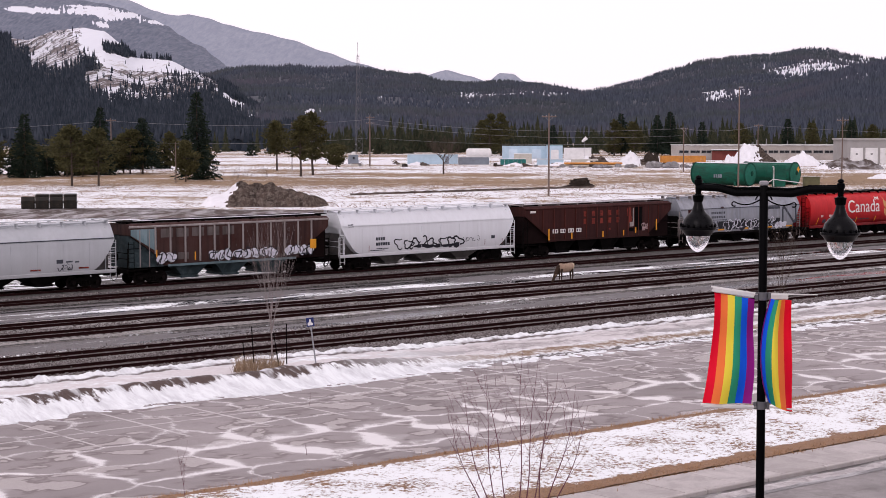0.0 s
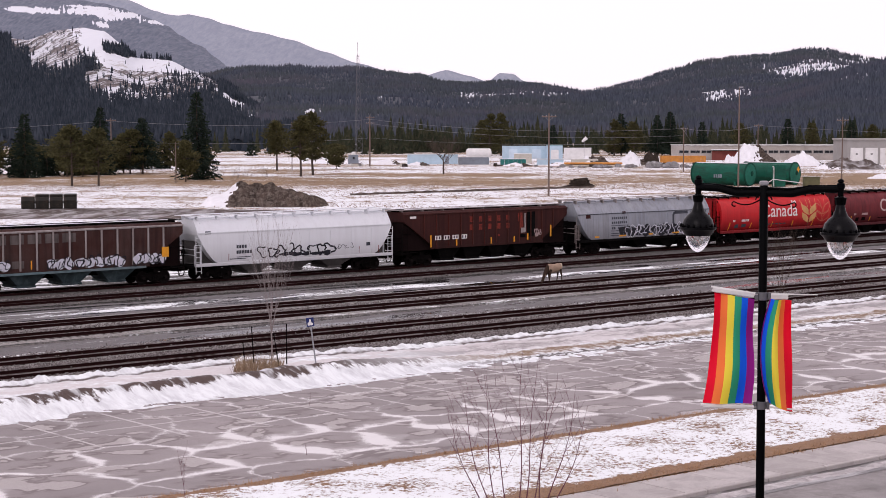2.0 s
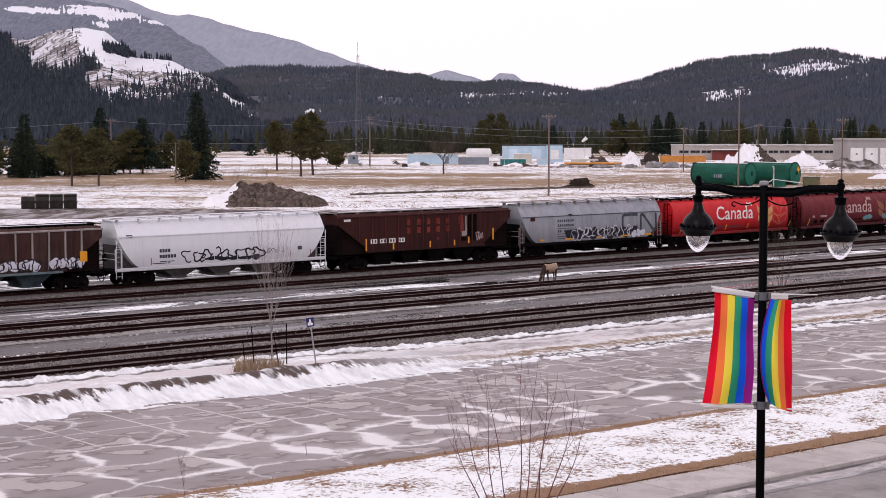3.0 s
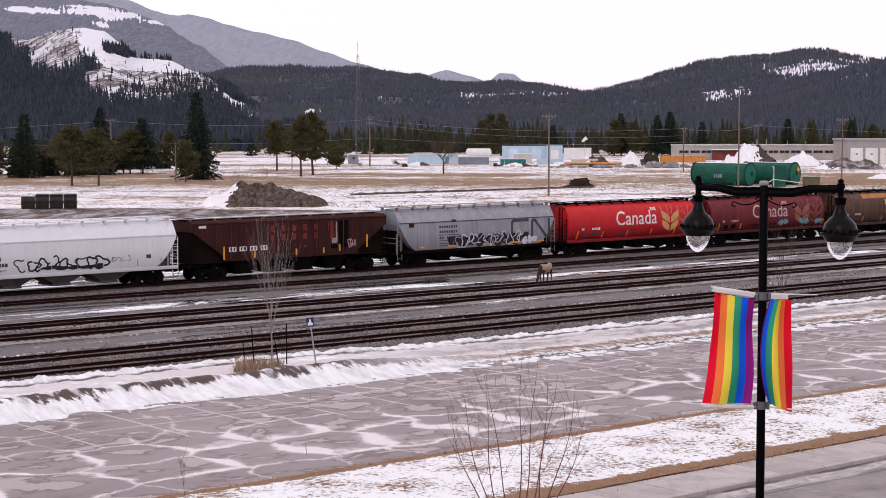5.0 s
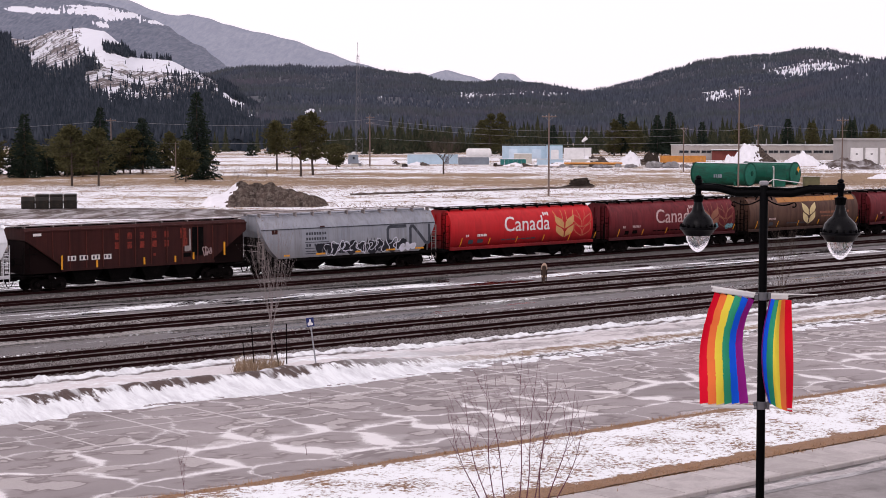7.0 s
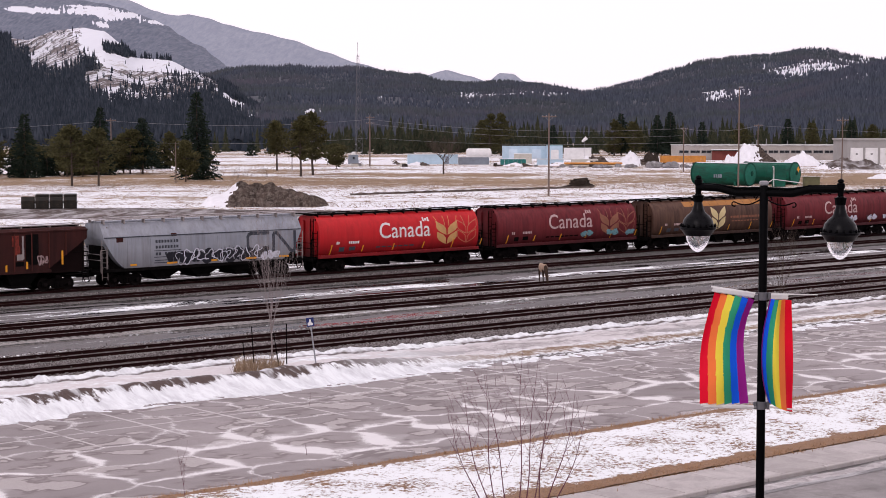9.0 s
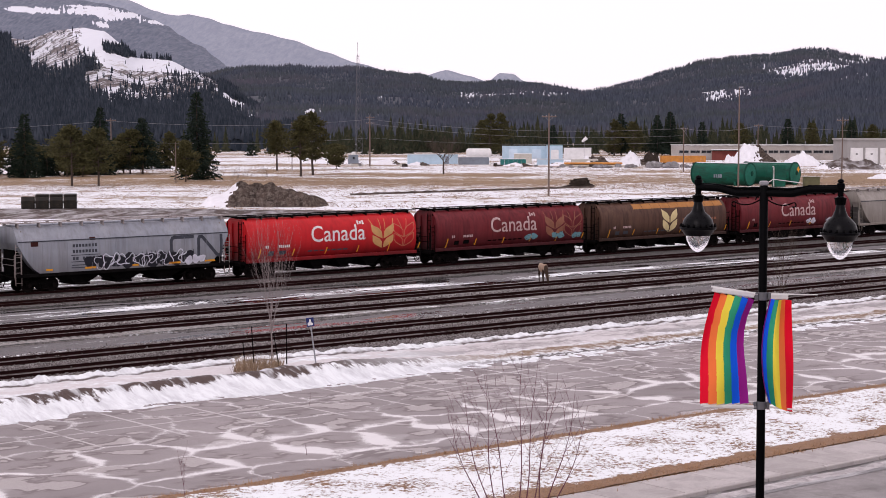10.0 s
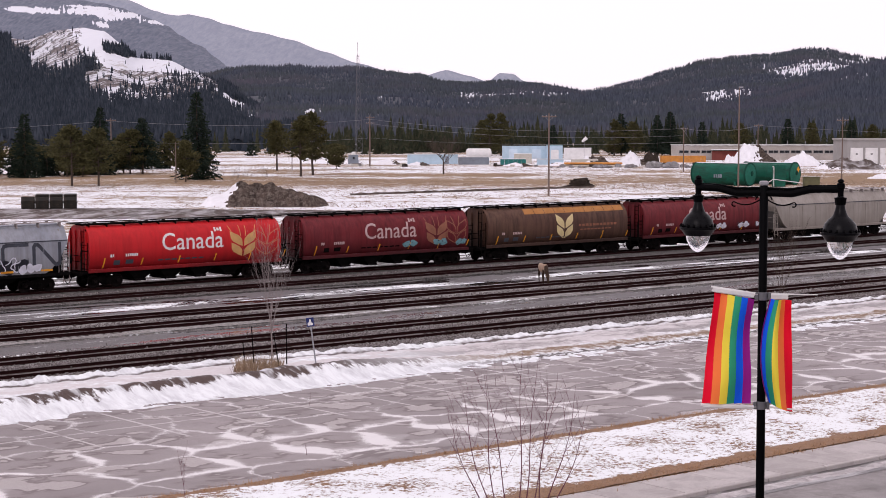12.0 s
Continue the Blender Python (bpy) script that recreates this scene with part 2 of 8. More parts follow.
def lot_material():
    """Old asphalt, half dried: pale dry islands with dark rims in damp grey, wavering bands of thin ice, worn stall lines."""
    m, t, s = nodes_of("patchy_asphalt")
    ax = axes_of(t)
    v = coords(t)
    mid, fine = noise_of(t, 1.3, 6, 0.7, v), noise_of(t, 18, 4, 0.85, v)
    warp = t.nodes.new("ShaderNodeTexNoise")
    warp.inputs["Scale"].default_value, warp.inputs["Detail"].default_value = 0.45, 3.0
    t.links.new(v, warp.inputs["Vector"])
    mp = t.nodes.new("ShaderNodeMapping")
    mp.inputs["Scale"].default_value = (1 / 3.66, 1 / 3.75, 1.0)
    mp.inputs["Location"].default_value = (0.43, -0.10, 0.0)
    t.links.new(mix(t, 1.0, v, mix(t, 1.0, warp.outputs["Color"], (2.4, 2.2, 0.0), "MULTIPLY"), "ADD"), mp.inputs["Vector"])
    ce = t.nodes.new("ShaderNodeTexVoronoi")
    ce.feature = "DISTANCE_TO_EDGE"
    ce.voronoi_dimensions = "2D"
    ce.inputs["Scale"].default_value, ce.inputs["Randomness"].default_value = 1.0, 0.55
    t.links.new(mp.outputs[0], ce.inputs["Vector"])
    big = noise_of(t, 0.12, 4, 0.6, v, 0.4)
    d = calc(t, "ADD", ce.outputs["Distance"], calc(t, "MULTIPLY", calc(t, "SUBTRACT", mid, 0.5), 0.13))
    isl = calc(t, "ADD", calc(t, "ADD", calc(t, "MULTIPLY", d, 0.18), 0.09), calc(t, "MULTIPLY", calc(t, "SUBTRACT", noise_of(t, 0.75, 4, 0.45, coords(t, (0.6, 1, 1)), 0.5), 0.5), 0.9))
    damp, dry = (0.31, 0.275, 0.273), (0.43, 0.395, 0.385)
    c = mix(t, ramp(t, big, [(0.35, 0.0), (0.7, 1.0)]), damp, (0.195, 0.168, 0.166))
    c = mix(t, ramp(t, isl, [(0.20, 0.0), (0.215, 1.0)]), c, dry)
    c = mix(t, ramp(t, isl, [(0.150, 0.0), (0.172, 0.45), (0.195, 0.6), (0.212, 0.0)]), c, (0.14, 0.115, 0.112))
    c = mix(t, ramp(t, fine, [(0.38, 0.0), (0.68, 0.42)]), c, (0.15, 0.13, 0.126))
    # thin ice and old snow along the seams
    yw = calc(t, "ADD", ax[1], calc(t, "MULTIPLY", calc(t, "SUBTRACT", noise_of(t, 0.16, 3, 0.5, v), 0.5), 4.5))
    flow = calc(t, "MAXIMUM", band(t, yw, 51.6, 53.4, 0.9), calc(t, "MULTIPLY", band(t, yw, 55.2, 56.6, 0.9), 0.75))
    w = calc(t, "MULTIPLY", ramp(t, noise_of(t, 0.14, 4, 0.6, coords(t, (0.6, 1, 1)), 0.5), [(0.36, 0.25), (0.64, 1.0)]), calc(t, "ADD", calc(t, "MULTIPLY", flow, 0.17), 0.045))
    grit = calc(t, "MULTIPLY", calc(t, "SUBTRACT", fine, 0.5), 0.26)
    k = calc(t, "ADD", calc(t, "SUBTRACT", w, d), grit)
    ice = ramp(t, k, [(0.0, 0.0), (0.05, 0.8)])
    film = ramp(t, calc(t, "SUBTRACT", calc(t, "MULTIPLY", w, 1.7), d), [(0.0, 0.0), (0.08, 0.45)])
    st = calc(t, "ABSOLUTE", calc(t, "SUBTRACT", calc(t, "FRACT", calc(t, "DIVIDE", calc(t, "ADD", ax[0], calc(t, "ADD", calc(t, "MULTIPLY", ax[1], 0.02), -32.6)), 3.66)), 0.5))
    ln = calc(t, "MULTIPLY", calc(t, "GREATER_THAN", st, 0.481), band(t, ax[1], 57.5, 64.3, 0.1))
    ln = calc(t, "MAXIMUM", ln, band(t, calc(t, "ADD", ax[1], calc(t, "MULTIPLY", mid, 0.3)), 60.82, 60.95, 0.04))
    ln = calc(t, "MAXIMUM", ln, calc(t, "MULTIPLY", band(t, calc(t, "ADD", ax[1], calc(t, "MULTIPLY", mid, 0.3)), 57.02, 57.14, 0.04), band(t, ax[0], 48, 62, 1.0)))
    ln = calc(t, "MULTIPLY", ln, ramp(t, mid, [(0.34, 0.2), (0.52, 0.9)]))
    c = mix(t, film, c, (0.42, 0.395, 0.39))
    c = mix(t, ln, c, (0.50, 0.475, 0.465))
    c = mix(t, ice, c, (0.77, 0.755, 0.75))
    put(t, s, "Base Color", c)
    put(t, s, "Roughness", ramp(t, isl, [(0.1, 0.62), (0.2, 0.85)]))
    s.inputs["Specular IOR Level"].default_value = 0.35
    bump(t, s, fine, 0.15, 0.01)
    return m


def strip_material():
    """Verge: thin melting snow over matted dry grass, bare at both edges."""
    m, t, s = nodes_of("snowy_verge")
    ax = axes_of(t)
    v = coords(t)
    n1, n2, n3 = noise_of(t, 0.5, 6, 0.65, v, 0.3), noise_of(t, 4.6, 6, 0.75, v, 0.4), noise_of(t, 16, 4, 0.7, v)
    grass = mix(t, ramp(t, n3, [(0.3, 0.0), (0.7, 1.0)]), (0.36, 0.205, 0.105), (0.10, 0.055, 0.035))
    y = calc(t, "ADD", ax[1], calc(t, "MULTIPLY", calc(t, "SUBTRACT", n1, 0.5), 1.2))
    cover = mix(t, band(t, y, 41.15, 47.75, 0.25), 0.2, calc(t, "ADD", 0.545, calc(t, "MULTIPLY", calc(t, "SUBTRACT", n1, 0.5), 0.45)))
    g = calc(t, "ADD", calc(t, "MULTIPLY", n2, 0.75), calc(t, "MULTIPLY", n3, 0.25))
    k = ramp(t, calc(t, "ADD", calc(t, "MULTIPLY", calc(t, "SUBTRACT", cover, g), 6), 0.5), [(0.35, 0.0), (0.65, 1.0)])
    put(t, s, "Base Color", mix(t, k, grass, SNOW))
    put(t, s, "Roughness", 0.85)
    bump(t, s, mix(t, 0.5, n2, k), 0.6, 0.05)
    return m


def berm_material():
    """Ploughed bank: old snow running down in streaks, bare brown earth along the lip, slush on the path behind."""
    m, t, s = nodes_of("ploughed_bank")
    ax = axes_of(t)
    n1 = noise_of(t, 0.45, 6, 0.7, coords(t, (0.5, 1, 1)), 0.6)
    n2, n3 = noise_of(t, 2.5, 6, 0.75, coords(t)), noise_of(t, 14, 4, 0.7, coords(t))
    run = noise_of(t, 2.2, 5, 0.7, coords(t, (1.0, 0.28, 0.28)), 0.5)
    y = calc(t, "ADD", ax[1], calc(t, "ADD", calc(t, "MULTIPLY", calc(t, "SUBTRACT", n1, 0.5), 1.8), calc(t, "MULTIPLY", calc(t, "SUBTRACT", run, 0.5), 2.6)))
    earth = mix(t, n3, (0.125, 0.088, 0.078), (0.05, 0.036, 0.032))
    slush = mix(t, n2, (0.74, 0.72, 0.72), (0.46, 0.42, 0.42))
    snow = mix(t, ramp(t, run, [(0.4, 0.0), (0.7, 1.0)]), SNOW, (0.55, 0.56, 0.58))
    y2 = calc(t, "ADD", ax[1], calc(t, "MULTIPLY", calc(t, "SUBTRACT", n2, 0.5), 0.5))
    c = mix(t, band(t, y2, 68.0, 71.5, 0.2), snow, mix(t, ramp(t, n1, [(0.50, 0.0), (0.62, 1.0)]), slush, snow))
    near = band(t, ax[0], -50, 54, 6)
    c = mix(t, calc(t, "MULTIPLY", calc(t, "MULTIPLY", near, band(t, y, 66.4, 67.35, 0.12)), ramp(t, noise_of(t, 0.8, 4, 0.6, coords(t, (1, 0.2, 0.2))), [(0.38, 0.05), (0.47, 1.0)])), c, earth)
    c = mix(t, calc(t, "MULTIPLY", band(t, y2, 71.55, 71.95, 0.1), ramp(t, n1, [(0.36, 0.0), (0.46, 0.95)])), c, earth)
    far = band(t, ax[0], 56, 260, 4)
    tan = mix(t, n2, (0.33, 0.23, 0.15), (0.15, 0.105, 0.075))
    c = mix(t, calc(t, "MULTIPLY", calc(t, "MULTIPLY", far, band(t, y, 66.2, 67.6, 0.3)), ramp(t, n2, [(0.35, 0.3), (0.5, 1.0)])), c, tan)
    wet = calc(t, "MULTIPLY", far, band(t, y, 68.6, 71.0, 0.3))
    c = mix(t, calc(t, "MULTIPLY", wet, ramp(t, n1, [(0.44, 0.1), (0.56, 0.85)])), c, (0.22, 0.195, 0.19))
    c = mix(t, calc(t, "MULTIPLY", far, band(t, y, 65.3, 65.75, 0.08)), c, (0.10, 0.085, 0.08))
    c = mix(t, band(t, y2, 72.75, 90, 0.15), c, mix(t, n3, (0.20, 0.19, 0.175), (0.08, 0.075, 0.07)))
    put(t, s, "Base Color", c)
    put(t, s, "Roughness", 0.8)
    s.inputs["Specular IOR Level"].default_value = 0.25
    bump(t, s, n2, 0.5, 0.06)
    return m


M_FIELD = field_material()
M_BALLAST = gravel_material("grey_ballast", (0.072, 0.067, 0.065), (0.29, 0.272, 0.26), 0.67, 0, 5.0, (75.5, 79.7, 88.2, 92.8, 104.4, 110.45), ((81.0, 82.2, 0.52), (86.0, 86.7, 0.53)))
# Darkened bed: partly oily stone, partly the train's shade put into the colour.
M_BALLASTFAR = gravel_material("train_shaded_ballast", (0.022, 0.020, 0.019), (0.13, 0.122, 0.115), 0.70, 0, 6.0, (104.4, 110.45), ((113.4, 124.5, 0.50), (106.6, 107.4, 0.60)))
M_YARD = gravel_material("wet_yard_road", (0.080, 0.072, 0.073), (0.13, 0.12, 0.12), 0.605, 0.6, 30, (), ((97.6, 99.8, 0.50), (82.2, 83.0, 0.54)))
M_LOT = lot_material()
M_VERGE = strip_material()
M_BERM = berm_material()
M_WALK = plain("pale_concrete", (0.42, 0.39, 0.38), 0.75, 0, 0.2, 0.5, 20, (0.24, 0.215, 0.205), 0.4)
def paving_material():
    m, t, s = nodes_of("paving_concrete")
    o = t.nodes.new("ShaderNodeObjectInfo")
    v = t.nodes.new("ShaderNodeNewGeometry").outputs["Position"]
    a, b = noise_of(t, 0.9, 6, 0.65, v, 0.5), noise_of(t, 22, 4, 0.75, v)
    c = mix(t, o.outputs["Random"], (0.50, 0.465, 0.45), (0.40, 0.37, 0.355))
    c = mix(t, ramp(t, a, [(0.46, 0.0), (0.60, 0.45)]), c, (0.27, 0.245, 0.235))
    c = mix(t, ramp(t, b, [(0.4, 0.0), (0.7, 0.35)]), c, (0.22, 0.2, 0.19))
    put(t, s, "Base Color", c)
    put(t, s, "Roughness", 0.8)
    s.inputs["Specular IOR Level"].default_value = 0.25
    bump(t, s, b, 0.2, 0.01)
    return m


M_PAVING = paving_material()
M_GUTTER = plain("wet_gutter", (0.06, 0.052, 0.05), 0.35, 0, 0.4, 0.7, 18, (0.55, 0.54, 0.54), 0.45, 0.1, (0.3, 1, 1), 0.5)
M_DIRTYICE = plain("dirty_gutter_ice", (0.52, 0.49, 0.485), 0.7, 0, 0.35, 0.8, 9, (0.14, 0.12, 0.115), 0.5, 0.4)
M_ROAD = plain("street_asphalt", (0.27, 0.25, 0.245), 0.7, 0, 0.35, 0.6, 25, (0.12, 0.105, 0.10), 0.4)
M_RAIL = plain("rusty_rail", (0.022, 0.008, 0.008), 0.85, 0.0, 0.4, 1.0, 20, gloss=0.05)
M_RAILHEAD = plain("worn_rail_head", (0.045, 0.028, 0.027), 0.7, 0.0, 0.3, 2.0, 20, gloss=0.1)
M_TIE = plain("oiled_timber", (0.03, 0.021, 0.019), 0.9, 0, 0.4, 1.5, 20, gloss=0.05)
M_IRON = plain("grimy_iron", (0.005, 0.004, 0.004), 0.9, 0.0, 0.4, 1.2, 12, (0.03, 0.02, 0.016), 0.15, gloss=0.03)
M_WHEEL = plain("wheel_steel", (0.010, 0.007, 0.007), 0.8, 0.0, 0.4, 2, 15, gloss=0.06)
M_HALL2 = plain("unseen_dark_wall", (0.11, 0.075, 0.06), 0.85, 0, 0.3, 0.6, 10)


# ---- the ground and all that is laid on it ----
def build_ground():
    b = Build()
    xs = [-2600, -900, -300, -120, -40, 0, 40, 120, 300, 900, 2600]
    ys = [-200, -40, 0, 60, 130, 190, 200, 260, 330, 420, 520, 650, 900, 1500, 3000, 4900]
    b.grid(len(xs), len(ys), lambda i, j: (xs[i], ys[j], GROUND - 0.25 if ys[j] < 195 else 0.0))
    thing("ground", "snow-patched valley field with dry tan grass", "ground", kind="structure", b=b, mats=M_FIELD)


def slab(name, label, s0, s1, n0, n1, top, mat, category, thick=0.5, ns=40, nn=8, lift=None):
    b = Build()
    f = lift or (lambda s, n: 0.0)

    def at(i, j):
        s, n = s0 + (s1 - s0) * i / (ns - 1), n0 + (n1 - n0) * j / (nn - 1)
        return (s, n, top + f(s, n))
    b.grid(ns, nn, at)
    b.prism([(n0, top - 0.03), (n0, top - thick), (n1, top - thick), (n1, top - 0.03)], s0, s1)
    return thing(name, label, category, ALONG, kind="structure", b=b, mats=mat)


def wobble(a, f=0.3):
    return lambda s, n: a * (noise.noise((s * f, n * f, 3.1)) + 0.4 * noise.noise((s * f * 3, n * f * 3, 7.7)))


def berm_height(s, n):
    """The ploughed bank between the parking lot and the nearest track."""
    w = noise.noise((s * 0.35, 0.3, 1.7)) * 0.7
    w2 = noise.noise((s * 1.4, n * 1.1, 4.2))
    near = 1.0 if s < 50 else max(0.08, 1 - (s - 50) / 9)
    h = 0.0
    k = n + w
    if k > 64.8:
        h += 0.62 * near * min(1, (k - 64.8) / 2.0) ** 1.3        # snow slope up from the lot
    if k > 67.2:
        h -= 0.36 * near * min(1, (k - 67.2) / 1.2)               # down to the path behind the lip
    lump = 0.5 * noise.noise((s * 0.7, 9.1, 2.0)) + 0.5 * abs(noise.noise((s * 2.6, n * 1.5, 5.5))) + 0.35 * noise.noise((s * 5.5, n * 4, 6.5))
    h += max(0.0, 0.13 + 0.26 * lump) * math.exp(-((n - 72.3 + 0.35 * w) / 0.26) ** 2)   # windrow of clods along the ballast
    return h + 0.08 * w2 * min(1, max(0, n - 63.2)) + 0.05 * noise.noise((s * 3.5, n * 3, 8.8)) - (0.25 if k < 64.2 else 0)


TRACKS = [("track_1", 75.5), ("track_2", 79.7), ("track_3", 88.2), ("track_4", 92.8), ("track_5", 104.4), ("track_6", 110.45)]


def build_tracks():
    s0, s1 = -60.0, 260.0
    rail_prof = [(-0.07, -0.17), (0.07, -0.17), (0.07, -0.155), (0.012, -0.13), (0.012, -0.045), (0.036, -0.035), (0.036, -0.004), (-0.036, -0.004), (-0.036, -0.035), (-0.012, -0.045), (-0.012, -0.13), (-0.07, -0.155)]
    head = [(-0.033, -0.0045), (0.033, -0.0045), (0.028, 0.0), (-0.028, 0.0)]
    for name, n in TRACKS:
        t = thing(name, "railway track with rusty rails on dark timber ties", "railway track", ALONG @ pose(0, n, 0), kind="structure")
        for side in (-0.753, 0.753):
            r = part("rail", Build().prism(rail_prof, s0, s1), M_RAIL, t, m=pose(0, side, 0))
            part("running_surface", Build().prism(head, s0, s1), M_RAILHEAD, r, "worn bright rail head")
        b = Build()
        rnd = random.Random(name)
        for k in range(int(220 / 0.53)):
            b.box((s0 + 60 + k * 0.53 + rnd.uniform(-0.03, 0.03), rnd.uniform(-0.05, 0.05), -0.24), (0.22, 2.55, 0.15), pose(0, 0, 0, 0, 0, rnd.uniform(-1.5, 1.5)).to_3x3())
        part("ties", b, M_TIE, t, "dark oiled timber ties", kind="stuff")


def build_yard():
    build_ground()
    bed = wobble(0.035, 1.6)
    slab("ballast_near", "grey crushed-stone ballast bed under the near tracks", -60, 260, 72.6, 82.2, -0.16, M_BALLAST, "ballast", ns=320, nn=24, lift=bed)
    slab("yard_road_near", "wet gravel service road with puddles between tracks", -60, 260, 82.2, 86.0, -0.27, M_YARD, "road", ns=200, nn=8, lift=wobble(0.004))
    slab("ballast_middle", "grey crushed-stone ballast bed under the middle tracks", -60, 260, 86.0, 95.2, -0.16, M_BALLAST, "ballast", ns=320, nn=24, lift=bed)
    slab("yard_road_far", "muddy wet gravel service road streaked with snow", -60, 260, 95.2, 102.2, -0.27, M_YARD, "road", ns=200, nn=10, lift=wobble(0.012))
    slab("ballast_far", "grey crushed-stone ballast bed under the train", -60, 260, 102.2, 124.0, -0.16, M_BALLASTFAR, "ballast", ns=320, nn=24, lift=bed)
    slab("yard_behind", "dark trodden gravel behind the far track", -60, 200, 124.0, 150.0, -0.2, M_YARD, "ground", ns=80, nn=8)
    slab("parking_lot", "half-dried grey asphalt parking lot with ice seams", -60, 260, 48.2, 65.4, -0.3, M_LOT, "parking lot", ns=120, nn=14, lift=wobble(0.03, 0.15))
    slab("verge", "strip of thin snow over matted dry grass", -60, 260, 40.4, 48.25, -0.13, M_VERGE, "verge", ns=500, nn=50, lift=lambda s, n: 0.15 * math.sin(max(0, min(1, (n - 40.4) / 7.8)) * math.pi) + 0.05 * noise.noise((s * 1.2, n * 1.5, 0)) + 0.02 * noise.noise((s * 5, n * 5, 2)))
    b = Build()
    ns, nn = 900, 60
    b.grid(ns, nn, lambda i, j: (-10 + 150 * i / (ns - 1), 62.6 + 10.6 * j / (nn - 1), -0.29 + berm_height(-10 + 150 * i / (ns - 1), 62.6 + 10.6 * j / (nn - 1))))
    thing("snow_bank", "ploughed bank of old snow and bare brown earth", "snow bank", ALONG, kind="structure", b=b, mats=M_BERM, smooth=True)
    walkway = thing("pavement", "pale concrete sidewalk with a kerb, damp in places", "pavement", ALONG, kind="structure")
    rnd = random.Random(5)
    flag = Build().box((0, 0, 0), (2.36, 2.14, 0.2), None, 0, 1, 0.015).mesh("paving_slab", M_PAVING)
    for k in range(46):
        part("paving_slab", flag, None, walkway, m=pose(-10 + 2.4 * k, 39.32, -0.262 + rnd.uniform(-0.004, 0.004)))
    curb = Build().box((0, 0, 0), (2.95, 0.18, 0.5), None, 0, 1, 0.03).mesh("kerb_stone", M_PAVING)
    for k in range(36):
        part("kerb_stone", curb, M_WALK, walkway, m=pose(-10 + 3.0 * k, 38.15, -0.41))
    b = Build()
    # Unseen wall, added to darken what glossy things reflect towards the camera.
    facade = thing("unseen_building_behind", "unseen plain dark wall behind the viewpoint, added to darken reflections", "building", ALONG, kind="structure")
    part("wall", Build().box((0, -9, 6.4), (150, 6, 13.4)), M_HALL2, facade)
    slab("gutter", "wet dark gutter along the kerb with ice", -60, 260, 36.9, 38.05, -0.30, M_GUTTER, "gutter", ns=60, nn=3)
    b = Build()
    b.grid(420, 9, lambda i, j: (8 + 0.14 * i, 37.15 + 0.09 * j, -0.315 + max(0.0, math.sin(math.pi * j / 8)) * (0.05 + 0.05 * noise.noise((i * 0.25, j * 0.4, 1.5)) + 0.05 * noise.noise((i * 0.9, j * 0.9, 3.5)))))
    thing("gutter_snow", "low lumpy ridge of dirty ice along the gutter", "ice", ALONG, kind="structure", b=b, mats=M_DIRTYICE, smooth=True)
    slab("street", "grey asphalt street with wet gutter", -60, 260, 20.0, 36.9, -0.31, M_ROAD, "street", ns=60, nn=20)


def build_stones():
    """Loose crushed stone lying proud along the near beds."""
    rng = np.random.default_rng(5)
    n = 42000
    s = rng.uniform(22, 108, n)
    lane = rng.choice([73.6, 77.6, 81.4, 90.5, 107.2, 102.6], n, p=[0.38, 0.26, 0.12, 0.12, 0.09, 0.03])
    y = lane + rng.normal(0, 0.42, n)
    r = rng.uniform(0.03, 0.075, n)
    base = np.array([(1, 0, 0), (0, 1, 0), (-1, 0, 0), (0, -1, 0), (0, 0, 0.8), (0, 0, -0.8)], float)
    v = base[None] * rng.uniform(0.6, 1.3, (n, 6, 1)) * r[:, None, None]
    a = rng.uniform(0, 6.28, n)
    x = v[:, :, 0] * np.cos(a)[:, None] - v[:, :, 1] * np.sin(a)[:, None] + s[:, None]
    yy = v[:, :, 0] * np.sin(a)[:, None] + v[:, :, 1] * np.cos(a)[:, None] + y[:, None]
    V = np.stack([x, yy, v[:, :, 2] - 0.13], 2).reshape(-1, 3)
    tri = np.array([(0, 1, 4), (1, 2, 4), (2, 3, 4), (3, 0, 4), (1, 0, 5), (2, 1, 5), (3, 2, 5), (0, 3, 5)])
    F = (tri[None] + 6 * np.arange(n)[:, None, None]).reshape(-1, 3)
    me = bpy.data.meshes.new("ballast_stones")
    me.vertices.add(len(V))
    me.vertices.foreach_set("co", V.ravel())
    me.loops.add(F.size)
    me.loops.foreach_set("vertex_index", F.ravel().astype(np.int32))
    me.polygons.add(len(F))
    me.polygons.foreach_set("loop_start", np.arange(0, F.size, 3, dtype=np.int32))
    me.materials.append(M_STONE)
    me.update(calc_edges=True)
    ob = tagged(new("ballast_stones", me), "loose grey and rusty crushed stones along the tracks", "gravel", kind="stuff")
    ob.matrix_basis = ALONG


def stone_material():
    m, t, s = nodes_of("crushed_stone")
    g = t.nodes.new("ShaderNodeNewGeometry")
    c = ramp(t, g.outputs["Random Per Island"], [(0.0, (0.045, 0.040, 0.040)), (0.45, (0.17, 0.157, 0.153)), (0.8, (0.32, 0.30, 0.29)), (1.0, (0.46, 0.44, 0.43))])
    put(t, s, "Base Color", mix(t, noise_of(t, 12, 3, 0.6, coords(t)), c, (0.12, 0.098, 0.095)))
    put(t, s, "Roughness", 0.9)
    s.inputs["Specular IOR Level"].default_value = 0.2
    return m


M_STONE = stone_material()
build_yard()
build_tracks()
build_stones()


